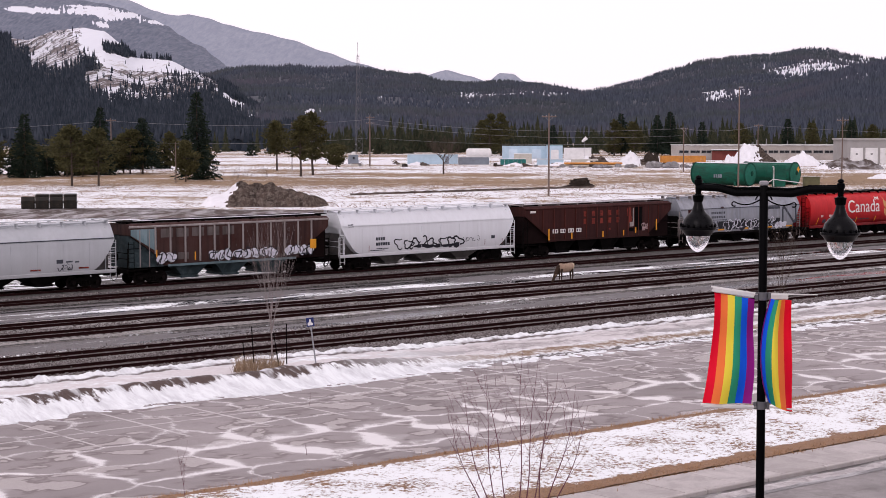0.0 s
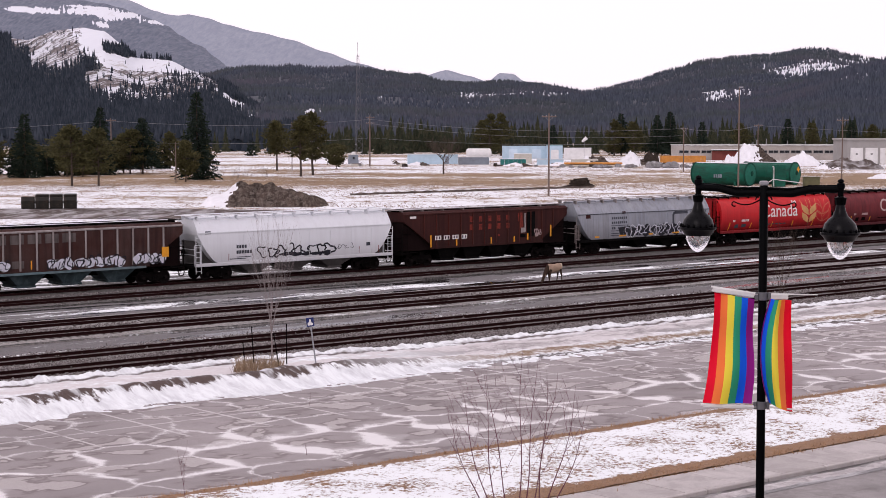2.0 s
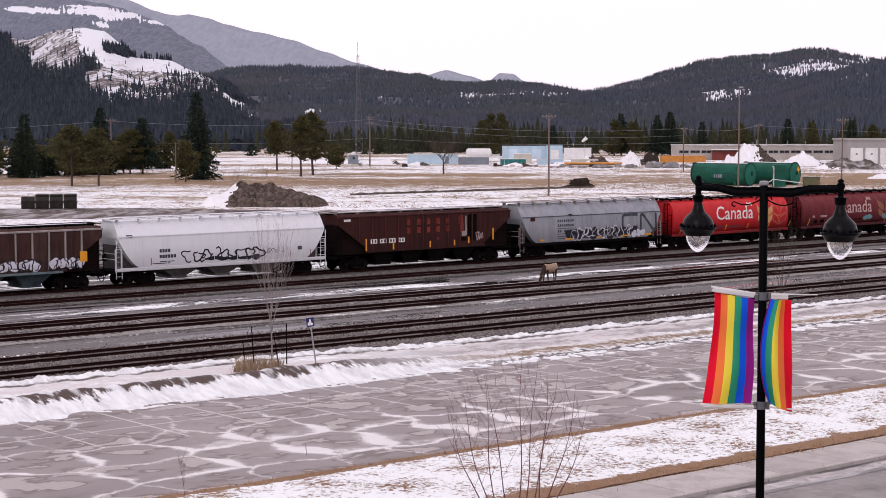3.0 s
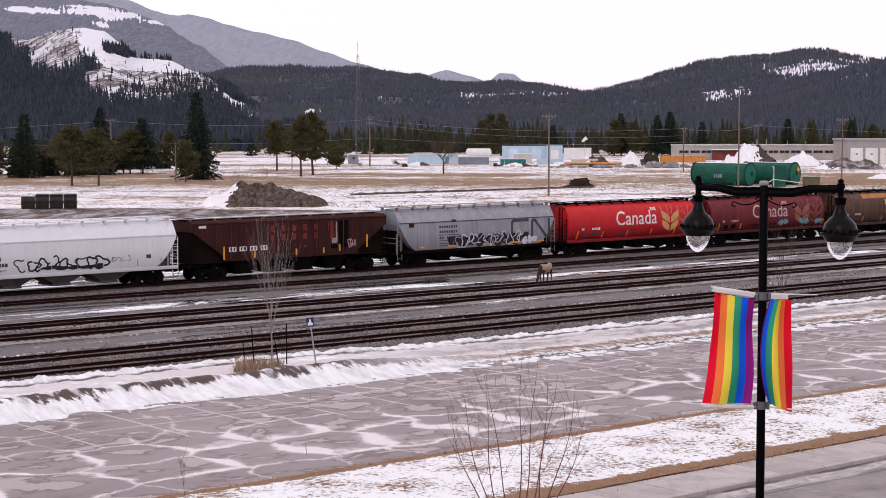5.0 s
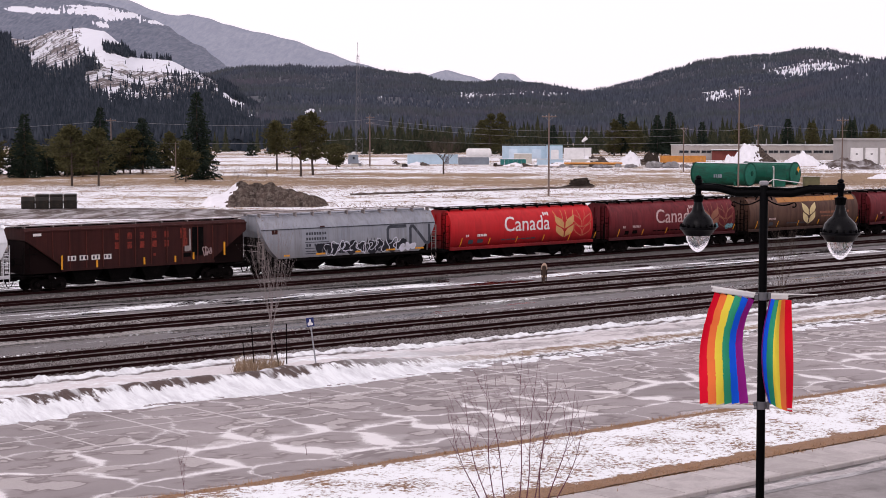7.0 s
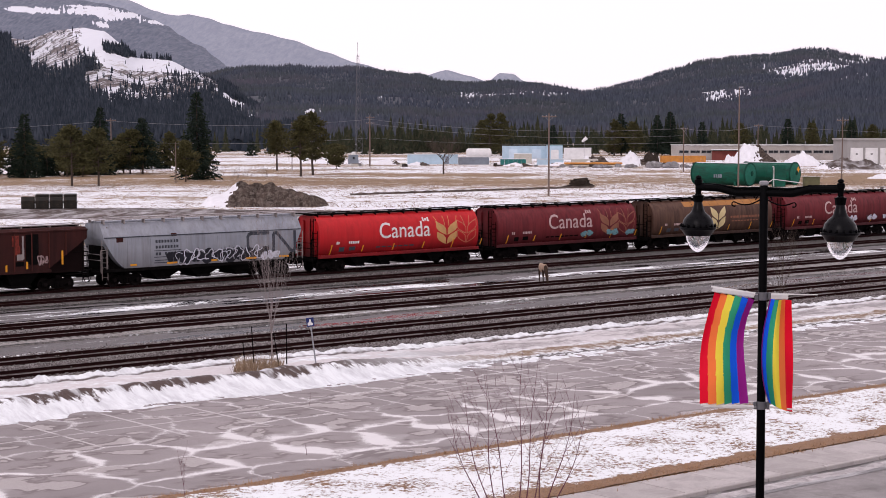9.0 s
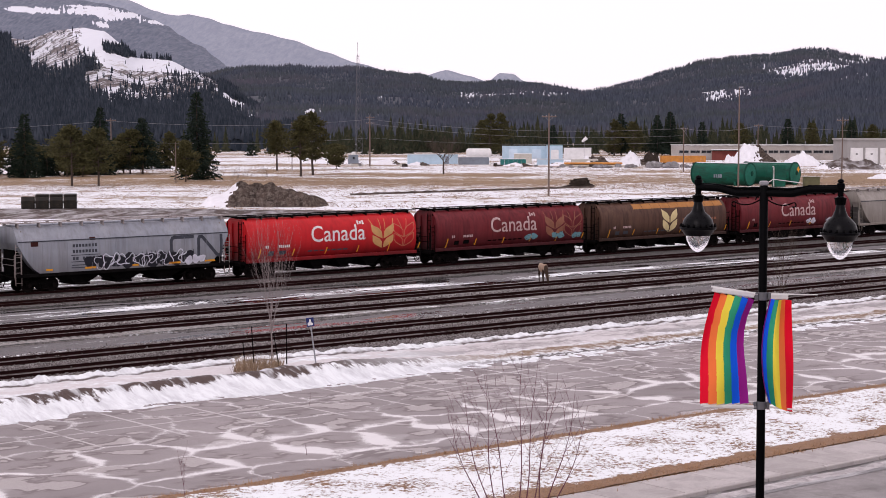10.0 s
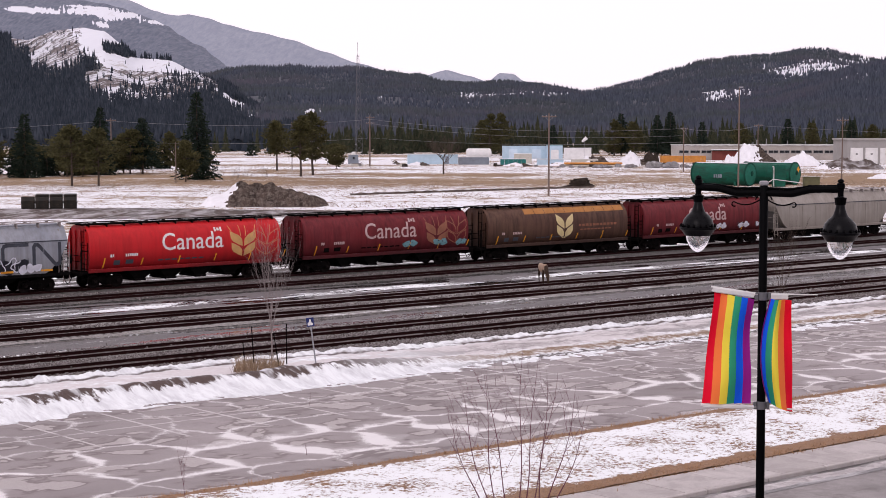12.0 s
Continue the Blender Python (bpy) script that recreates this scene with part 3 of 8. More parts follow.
# ---- the freight train ----
M_RED = car_paint("bright_red_paint", (0.52, 0.012, 0.016), (0.055, 0.004, 0.006), 0.95, 0.3, 0.42, (0.58, 0.06, 0.05))
M_MAROON = car_paint("faded_maroon_paint", (0.135, 0.010, 0.014), (0.022, 0.003, 0.005), 0.9, 0.6, 0.5, (0.20, 0.04, 0.045), 0.25)
M_BROWN = car_paint("weathered_tan_brown_paint", (0.085, 0.040, 0.027), (0.018, 0.008, 0.007), 0.9, 0.7, 0.5, (0.15, 0.085, 0.055), 0.3)
M_GOLD = car_paint("ochre_upper_paint", (0.40, 0.17, 0.045), (0.12, 0.05, 0.02), 0.0, 0.4, 0.5, (0.5, 0.26, 0.10))
M_WHITE = car_paint("white_car_paint", (0.68, 0.70, 0.73), (0.26, 0.24, 0.24), 0.45, 0.12, 0.4, (0.70, 0.71, 0.76), 0.2)
M_PALE = car_paint("pale_grey_paint", (0.42, 0.44, 0.465), (0.20, 0.19, 0.19), 0.45, 0.14, 0.4, (0.60, 0.62, 0.65), 0.2)
M_GREY = car_paint("blue_grey_paint", (0.25, 0.27, 0.31), (0.09, 0.075, 0.07), 0.6, 0.4, 0.45, (0.48, 0.48, 0.50), 0.2)
M_TANGREY = car_paint("weathered_beige_paint", (0.26, 0.235, 0.21), (0.14, 0.11, 0.09), 0.5, 0.4, 0.5, (0.45, 0.42, 0.38), 0.25)
M_RUST = car_paint("rust_brown_paint", (0.034, 0.0075, 0.0065), (0.009, 0.005, 0.005), 0.5, 0.6, 0.7, (0.075, 0.016, 0.012), 0.3)
M_RUSTPOST = car_paint("rust_red_post_paint", (0.075, 0.016, 0.012), (0.016, 0.007, 0.006), 0.4, 0.5, 0.7, (0.12, 0.03, 0.02), 0.25)
M_OXIDE = car_paint("dull_brown_paint", (0.045, 0.014, 0.011), (0.012, 0.008, 0.008), 0.4, 0.75, 0.7, (0.10, 0.065, 0.06), 0.3)
M_TEAL = car_paint("faded_teal_paint", (0.10, 0.20, 0.23), (0.05, 0.05, 0.05), 0.5, 0.6, 0.55, (0.35, 0.42, 0.45), 0.35)
M_WASHED = car_paint("washed_out_paint", (0.085, 0.066, 0.062), (0.02, 0.014, 0.013), 0.3, 0.8, 0.7, (0.20, 0.18, 0.175), 0.35)
M_RIB = car_paint("worn_steel_rib", (0.30, 0.27, 0.265), (0.10, 0.06, 0.05), 0.5, 0.55, 0.5)
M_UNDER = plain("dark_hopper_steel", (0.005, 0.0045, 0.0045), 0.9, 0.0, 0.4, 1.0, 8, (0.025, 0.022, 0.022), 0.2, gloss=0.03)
M_CREAM = plain("white_lettering", (0.72, 0.68, 0.66), 0.6, 0, 0.2, 2, 20, (0.5, 0.2, 0.2), 0.15, 0.0)
M_PINKISH = plain("faded_lettering", (0.52, 0.38, 0.37), 0.6, 0, 0.25, 2, 14, (0.2, 0.04, 0.04), 0.35, 0.0)
M_WHEAT = plain("wheat_yellow", (0.56, 0.31, 0.12), 0.6, 0, 0.2, 2, 20, None, 0, 0.0)
M_WHEATDIM = plain("dull_wheat_yellow", (0.25, 0.10, 0.06), 0.6, 0, 0.25, 2, 20, None, 0, 0.0)
M_WHEATLINE = plain("thin_wheat_line", (0.50, 0.16, 0.09), 0.6, 0, 0.25, 2, 20, None, 0, 0.0)
M_WHEATPALE = plain("pale_wheat_yellow", (0.62, 0.50, 0.26), 0.6, 0, 0.2, 2, 20, None, 0, 0.0)
M_AMBER = plain("amber_reflector", (0.75, 0.32, 0.02), 0.45, 0, 0.15, 3, 20, None, 0, 0.0)
M_INK = plain("black_spray_paint", (0.015, 0.015, 0.022), 0.6, 0, 0.3, 2, 20, None, 0, 0.0)
M_SPRAY = plain("pale_spray_paint", (0.62, 0.62, 0.70), 0.6, 0, 0.25, 2, 14, (0.25, 0.25, 0.3), 0.2, 0.0)
M_SPRAYBLUE = plain("teal_spray_paint", (0.14, 0.30, 0.34), 0.6, 0, 0.25, 2, 14, None, 0, 0.0)
M_REDLETTER = plain("dull_red_lettering", (0.26, 0.036, 0.022), 0.7, 0, 0.35, 2, 9, (0.04, 0.01, 0.009), 0.6, 0.0)
M_SLATE = plain("slate_lettering", (0.05, 0.055, 0.07), 0.6, 0, 0.25, 2, 20, None, 0, 0.0)

M_DARKGREY = plain("dark_grey_steel", (0.085, 0.078, 0.075), 0.7, 0, 0.4, 1, 8, (0.03, 0.026, 0.025), 0.4)
# Darkened body brown: shade of the recessed car end is in the colour.
M_RECESSBROWN = plain("recess_shaded_brown", (0.010, 0.005, 0.005), 0.85, 0, 0.4, 1, 8, gloss=0.05)
M_TEALDARK = plain("dark_teal_steel", (0.030, 0.048, 0.054), 0.75, 0, 0.5, 1, 8, (0.12, 0.15, 0.16), 0.3)
TRAIN_N = 110.45


def train_shift(t):
    """How far the train has rolled along the track after t seconds."""
    return -6.3458 * t - 0.01677 * t * t + 0.000811 * t ** 3


def round_side(z):
    d = z - 2.72
    if d < 0:
        return 1.62 * max(0.0, 1 - (min(1, -d / 1.98)) ** 2.7) ** 0.42
    return 1.62 * max(0.0, 1 - min(1, d / 1.74) ** 2.4) ** 0.45


def flow_side(z):
    if z < 3.45:
        return 1.60 - 0.05 * abs((z - 2.3) / 1.15) ** 2
    return 1.55 - 0.62 * ((z - 3.45) / 1.0) ** 1.15


def flat_side(z):
    return 1.56 if z < 4.12 else 1.56 - 1.15 * (z - 4.12)


def hull(side, half, bottom, top, zs=22, stations=40, power=1.6, cut=0.0, cut_top=3.5, ribs=0):
    """A hopper body: side profile along its length; the lower ends cut away over cut metres."""
    b = Build()
    xs = [-half + 2 * half * i / (stations - 1) for i in range(stations)]

    def zb(x):
        k = abs(x) - (half - cut)
        return bottom if cut == 0 or k <= 0 else bottom + (cut_top - bottom) * (k / cut) ** power
    n = zs * 2
    vs = []
    for x in xs:
        lo = zb(x)
        ring = [(x, -side(lo + (top - lo) * k / (zs - 1)), lo + (top - lo) * k / (zs - 1)) for k in range(zs)]
        vs += ring + [(px, -py, pz) for px, py, pz in reversed(ring)]
    fs = []
    for i in range(len(xs) - 1):
        for k in range(n):
            fs.append((i * n + k, i * n + (k + 1) % n, (i + 1) * n + (k + 1) % n, (i + 1) * n + k))
    fs += [tuple(range(n)), tuple(range((len(xs) - 1) * n, len(xs) * n))]
    return b.add(vs, fs)


SINGLE = {"name_bars": "letter_bar", "number_mark": "number_bar", "number_digits": "digit_bar", "reflector": "reflector", "data_panel": "data_plate", "faded_writing": "writing_bar", "upper_band": "ochre_panel", "flag_mark": "flag_bar", "wheat_stalks": "wheat_stalk", "spray_spikes": "spray_spike", "rust_stain": "rust_stain", "emblem_patch": "emblem_patch", "bare_patch": "bare_patch", "spray_paint": "spray_paint", "spray_shadow": "spray_shadow", "spray_patch": "spray_patch"}


def on_side(name, polys, mat, parent, side, off=0.012, label=""):
    """Flat shapes given in (x, z), laid on the curved car side that faces the yard."""
    if name in SINGLE and len(polys) > 1:
        return [on_side(SINGLE[name], [p], mat, parent, side, off, label) for p in polys]
    if name in ("spray_scrawl", "spray_outline", "spray_tag") and len(polys) > 13:
        return [on_side(name, polys[i:i + 13], mat, parent, side, off, label) for i in range(0, len(polys), 13)]
    name = SINGLE.get(name, name)
    bm = bmesh.new()
    for p in polys:
        try:
            bm.faces.new([bm.verts.new((x, 0, z)) for x, z in p])
        except ValueError:
            pass
    bmesh.ops.triangulate(bm, faces=bm.faces)
    z = 1.3
    while z < 4.4:
        bmesh.ops.bisect_plane(bm, geom=bm.verts[:] + bm.edges[:] + bm.faces[:], plane_co=(0, 0, z), plane_no=(0, 0, 1))
        z += 0.16
    for v in bm.verts:
        v.co.y = -side(v.co.z) - off
    for f in bm.faces:
        f.normal_update()
        if f.normal.y > 0:
            f.normal_flip()
    me = bpy.data.meshes.new(name)
    bm.to_mesh(me)
    bm.free()
    me.materials.append(mat)
    return part(name, me, None, parent, label)


def bar(x, z, w, h, lean=0.0):
    return [(x - w / 2 - lean, z - h / 2), (x + w / 2 - lean, z - h / 2), (x + w / 2 + lean, z + h / 2), (x - w / 2 + lean, z + h / 2)]


def stroke(pts, w):
    out = []
    for (x0, z0), (x1, z1) in zip(pts[:-1], pts[1:]):
        d = math.hypot(x1 - x0, z1 - z0) or 1e-6
        nx, nz = -(z1 - z0) / d * w / 2, (x1 - x0) / d * w / 2
        ex, ez = (x1 - x0) / d * w * 0.3, (z1 - z0) / d * w * 0.3
        out.append([(x0 - ex + nx, z0 - ez + nz), (x0 - ex - nx, z0 - ez - nz), (x1 + ex - nx, z1 + ez - nz), (x1 + ex + nx, z1 + ez + nz)])
    return out


def lettering(word, size, x, z, mat, parent, side, stretch=1.0, bold=0.0):
    """Painted letters on the car side, in the built-in font."""
    cu = bpy.data.curves.new("letters", "FONT")
    cu.body, cu.size, cu.offset, cu.resolution_u = word, size, bold, 3
    ob = new("letters", cu)
    me = bpy.data.meshes.new_from_object(ob.evaluated_get(bpy.context.evaluated_depsgraph_get()))
    bpy.data.objects.remove(ob)
    bm = bmesh.new()
    bm.from_mesh(me)
    for v in bm.verts:
        v.co = Vector((x + v.co.x * stretch, 0, z + v.co.y))
    h = 1.3
    while h < 4.4:
        bmesh.ops.bisect_plane(bm, geom=bm.verts[:] + bm.edges[:] + bm.faces[:], plane_co=(0, 0, h), plane_no=(0, 0, 1))
        h += 0.12
    for v in bm.verts:
        v.co.y = -side(v.co.z) - 0.014
    bm.to_mesh(me)
    bm.free()
    me.materials.clear()
    me.materials.append(mat)
    me.name = "lettering"
    return part("lettering", me, None, parent, "pale painted word on the car side")


def wheat_ear(x, z, w, h, line=0.0):
    """Two columns of pointed grains, solid, or drawn in line when line is its width."""
    out = []
    leaf = [(0.05, 0.0), (0.42, 0.09), (0.80, 0.21), (0.98, 0.35), (1.0, 0.64), (0.72, 0.57), (0.34, 0.46), (0.09, 0.30)]
    for sgn in (-1, 1):
        for up, grow in ((0.0, 1.0), (0.42, 1.08)):
            poly = [(x + sgn * u * w / 2 * grow, z + (q * grow * 0.92 + up - 0.5) * h) for u, q in leaf]
            if line:
                out += stroke(poly + poly[:1], line)
            else:
                out.append(poly)
        if line:
            out += stroke([(x + sgn * 0.1 * w, z + 0.3 * h), (x + sgn * 0.22 * w, z + 0.72 * h)], line)
    return out


def scribble(rnd, x0, x1, z0, z1, count, width):
    """Looping spray-can strokes."""
    out = []
    for k in range(count):
        cx = x0 + (x1 - x0) * (k + 0.5) / count + rnd.uniform(-0.1, 0.1)
        cz, rx, rz = (z0 + z1) / 2 + rnd.uniform(-0.12, 0.12) * (z1 - z0), (x1 - x0) / count * rnd.uniform(0.45, 0.75), (z1 - z0) * rnd.uniform(0.32, 0.5)
        a0, lean = rnd.uniform(0, 6.28), rnd.uniform(-0.3, 0.6)
        turn = rnd.uniform(3.5, 6.5)
        pts = []
        for i in range(14):
            a = a0 + turn * i / 13
            r = 1 + 0.3 * math.sin(3 * a + k)
            pts.append((cx + rx * r * math.cos(a) + lean * rz * math.sin(a), cz + rz * r * math.sin(a)))
        out += stroke(pts, width * rnd.uniform(0.7, 1.3))
    return out


def blobs(rnd, x0, x1, z0, z1, count):
    """Fat filled throw-up letters without meaning."""
    out = []
    for k in range(count):
        cx, cz = x0 + (x1 - x0) * (k + 0.5) / count, (z0 + z1) / 2 + rnd.uniform(-0.06, 0.06)
        rx, rz, ph = (x1 - x0) / count * 0.56, (z1 - z0) * 0.5, rnd.uniform(0, 6)
        out.append([(cx + rx * (1 + 0.22 * math.sin(3 * a + ph)) * math.cos(a), cz + rz * (1 + 0.22 * math.cos(2 * a + ph)) * math.sin(a)) for a in [2 * math.pi * i / 16 for i in range(16)]])
    return out


WHEEL_R = 0.457
WHEELSETS = []


def wheel_mesh():
    b = Build()
    roll = pose(0, 0, 0, 90).to_3x3()
    for y, g in ((-0.75, 1), (0.75, -1)):
        prof = [(0.08, -0.07), (0.30, -0.03), (0.40, -0.06), (WHEEL_R, -0.065), (WHEEL_R, 0.04), (WHEEL_R + 0.025, 0.045), (WHEEL_R + 0.025, 0.07), (0.40, 0.07), (0.30, 0.02), (0.08, 0.07)]
        b.lathe([(r, z * g) for r, z in prof], 24, (0, y, 0), 0, roll)
    b.rod((0, -1.02, 0), (0, 1.02, 0), 0.08, n=10)
    for y in (-1.04, 1.04):
        b.rod((0, y - 0.09, 0), (0, y + 0.09, 0), 0.13, n=12)
    return b.mesh("wheelset", M_WHEEL, True)


def truck_mesh():
    b = Build()
    for y in (-1.0, 1.0):
        prof = [(-1.15, 0.38), (-1.15, 0.62), (-0.75, 0.74), (-0.32, 0.86), (0.32, 0.86), (0.75, 0.74), (1.15, 0.62), (1.15, 0.38), (0.95, 0.36), (0.88, 0.50), (0.55, 0.44), (0.34, 0.20), (-0.34, 0.20), (-0.55, 0.44), (-0.88, 0.50), (-0.95, 0.36)]
        n = len(prof)
        vs = [(x, y - 0.09, z) for x, z in prof] + [(x, y + 0.09, z) for x, z in prof]
        b.add(vs, [(i, (i + 1) % n, n + (i + 1) % n, n + i) for i in range(n)] + [tuple(range(n - 1, -1, -1)), tuple(range(n, 2 * n))])
        for x in (-0.2, 0, 0.2):
            b.rod((x, y * 1.11, 0.30), (x, y * 1.11, 0.58), 0.075, n=8)
    b.box((0, 0, 0.66), (0.42, 2.1, 0.26), bevel=0.04)
    for x in (-0.52, 0.52):
        b.box((x, 0, 0.42), (0.10, 1.7, 0.14))
    b.rod((0, 0, 0.75), (0, 0, 1.0), 0.3, n=14)
    return b.mesh("truck", M_IRON, True)


WHEEL_MESH, TRUCK_MESH = wheel_mesh(), truck_mesh()


def ladder(parent, mat, x, y, z0, z1, w=0.42, rungs=7, across=False):
    b = Build()
    u = (0, w / 2, 0) if across else (w / 2, 0, 0)
    u = Vector(u)
    c = Vector((x, y, 0))
    for s in (-1, 1):
        b.rod(c + u * s + Vector((0, 0, z0)), c + u * s + Vector((0, 0, z1)), 0.028, n=6)
    for k in range(rungs):
        z = z0 + (z1 - z0) * (k + 0.5) / rungs
        b.rod(c - u + Vector((0, 0, z)), c + u + Vector((0, 0, z)), 0.018, n=5)
    return part("ladder", b, mat, parent)


def running_gear(car, pitch, body_half, frame_mat, hoppers, hopper_mat, hopper_z=1.18, spread=0.26):
    """Underframe, outlets, trucks, couplers and wheels, alike for every car."""
    half = pitch / 2 - 0.42
    b = Build().box((0, 0, 0.98), (2 * half, 0.5, 0.34), bevel=0.04)
    for x in (-half + 0.08, half - 0.08):
        b.box((x, 0, 1.02), (0.16, 2.9, 0.22), bevel=0.03)
    for sx in (-1, 1):
        b.box((sx * (half - 0.9), 0, 1.10), (1.6, 2.7, 0.06))
        b.box((sx * (half - 2.2), 0, 0.98), (0.36, 2.5, 0.26))
    part("underframe", b, M_IRON, car)
    for sx in (-1, 1):
        c = Build().box((sx * (pitch / 2 - 0.32), 0, 0.85), (0.7, 0.22, 0.26), bevel=0.05)
        c.box((sx * (pitch / 2 - 0.06), 0.06 * sx, 0.85), (0.16, 0.3, 0.34), bevel=0.05)
        c.tube([(sx * (pitch / 2 - 0.3), -0.35, 0.8), (sx * (pitch / 2 - 0.15), -0.33, 0.45), (sx * (pitch / 2), -0.2, 0.36)], 0.03)
        part("coupler", c, M_IRON, car)
        tr = part("truck", TRUCK_MESH, None, car, "grimy iron truck with coil springs", m=pose(sx * (half - 2.2), 0, 0))
        for ax in (-0.89, 0.89):
            w = part("wheelset", WHEEL_MESH, None, tr, m=pose(ax, 0, WHEEL_R))
            WHEELSETS.append((w, ax))
    span = 2 * (half - 3.55)
    for k in range(hoppers):
        cx = -span / 2 + span * (k + 0.5) / hoppers
        w = span / hoppers
        b = Build()
        lo, up = w * spread * 0.6, w * 0.495
        vs = [(cx - up, -1.42, hopper_z), (cx + up, -1.42, hopper_z), (cx + up, 1.42, hopper_z), (cx - up, 1.42, hopper_z), (cx - lo, -1.05, 0.48), (cx + lo, -1.05, 0.48), (cx + lo, 1.05, 0.48), (cx - lo, 1.05, 0.48)]
        b.add(vs, [(0, 1, 2, 3), (7, 6, 5, 4), (0, 4, 5, 1), (1, 5, 6, 2), (2, 6, 7, 3), (3, 7, 4, 0)])
        b.box((cx, 0, 0.41), (lo * 2.3, 2.3, 0.15), bevel=0.02)
        b.rod((cx + lo * 0.7, -1.35, 0.43), (cx + lo * 0.7, 1.35, 0.43), 0.03)
        part("hopper_outlet", b, hopper_mat, car)
    part("air_reservoir", Build().rod((half - 1.2, 0.1, 1.55), (half - 0.4, 0.1, 1.55), 0.16, n=12), M_IRON, car)
    part("valve_box", Build().box((-half + 0.9, 0.4, 1.4), (0.5, 0.35, 0.45), bevel=0.05), M_IRON, car)
    bw = Build().rod((-half + 0.25, 0.55, 1.95), (-half + 0.3, 0.55, 1.95), 0.28, n=16)
    part("brake_wheel", bw, M_IRON, car)


def roof_kit(car, half, z, y, mat, posts, hatch_mat, over=0.5, raise_by=0.22):
    """Running boards on brackets on either side of a row of roof hatches."""
    for sy in (-1, 1):
        b = Build().box((0, sy * y, z + raise_by), (2 * (half + over), 0.42, 0.05))
        for k in range(posts):
            x = -half + 0.3 + (2 * half - 0.6) * k / (posts - 1)
            b.box((x, sy * (y + 0.02), z + raise_by / 2 - 0.03), (0.09, 0.34, raise_by + 0.08))
        part("running_board", b, mat, car, m=None)
    for sx in (-1, 1):
        part("cross_walk", Build().box((sx * (half + over - 0.2), 0, z + raise_by), (0.5, 2 * y + 0.4, 0.05)), mat, car)
    n = 5
    for k in range(n):
        x = -half + 2 * half * (k + 0.5) / n
        part("roof_hatch", Build().box((x, 0, z + 0.06), (2 * half / n - 0.12, 0.62, 0.16), bevel=0.05), hatch_mat, car)


def end_kit(car, half, frame_half, mat, z1, y=1.38):
    """Ladders, grab posts and open end frames at both ends."""
    for sx in (-1, 1):
        for sy in (-1, 1):
            ladder(car, mat, sx * (frame_half - 0.30), sy * (y + 0.1), 0.55, z1 - 0.9, 0.44, 8)
            b = Build().rod((sx * (frame_half - 0.05), sy * y, 1.0), (sx * (frame_half - 0.05), sy * y, 2.6), 0.035, n=6)
            b.rod((sx * (half + 0.02), sy * y * 0.8, 1.1), (sx * (half + 0.02), sy * y * 0.8, z1), 0.05, n=6)
            b.rod((sx * (frame_half - 0.05), sy * y, 2.6), (sx * (half - 0.1), sy * y, 2.6), 0.03, n=6)
            part("end_post", b, mat, car)
        ladder(car, mat, sx * (half + 0.10), -0.75, 1.2, z1, 0.42, 8, True)
        b = Build()
        for z in (1.9, 2.3):
            b.rod((sx * (frame_half - 0.05), -y, z), (sx * (frame_half - 0.05), y, z), 0.025, n=6)
        part("hand_rail", b, mat, car)


def slope_sheet(sx, half, cut, z0, z1, y):
    b = Build()
    prof = [(sx * half, z0), (sx * (half - cut), z0), (sx * half, z1)]
    vs = [(x, -y, z) for x, z in prof] + [(x, y, z) for x, z in prof]
    return b.add(vs, [(0, 1, 2), (5, 4, 3), (0, 3, 4, 1), (1, 4, 5, 2), (2, 5, 3, 0)])


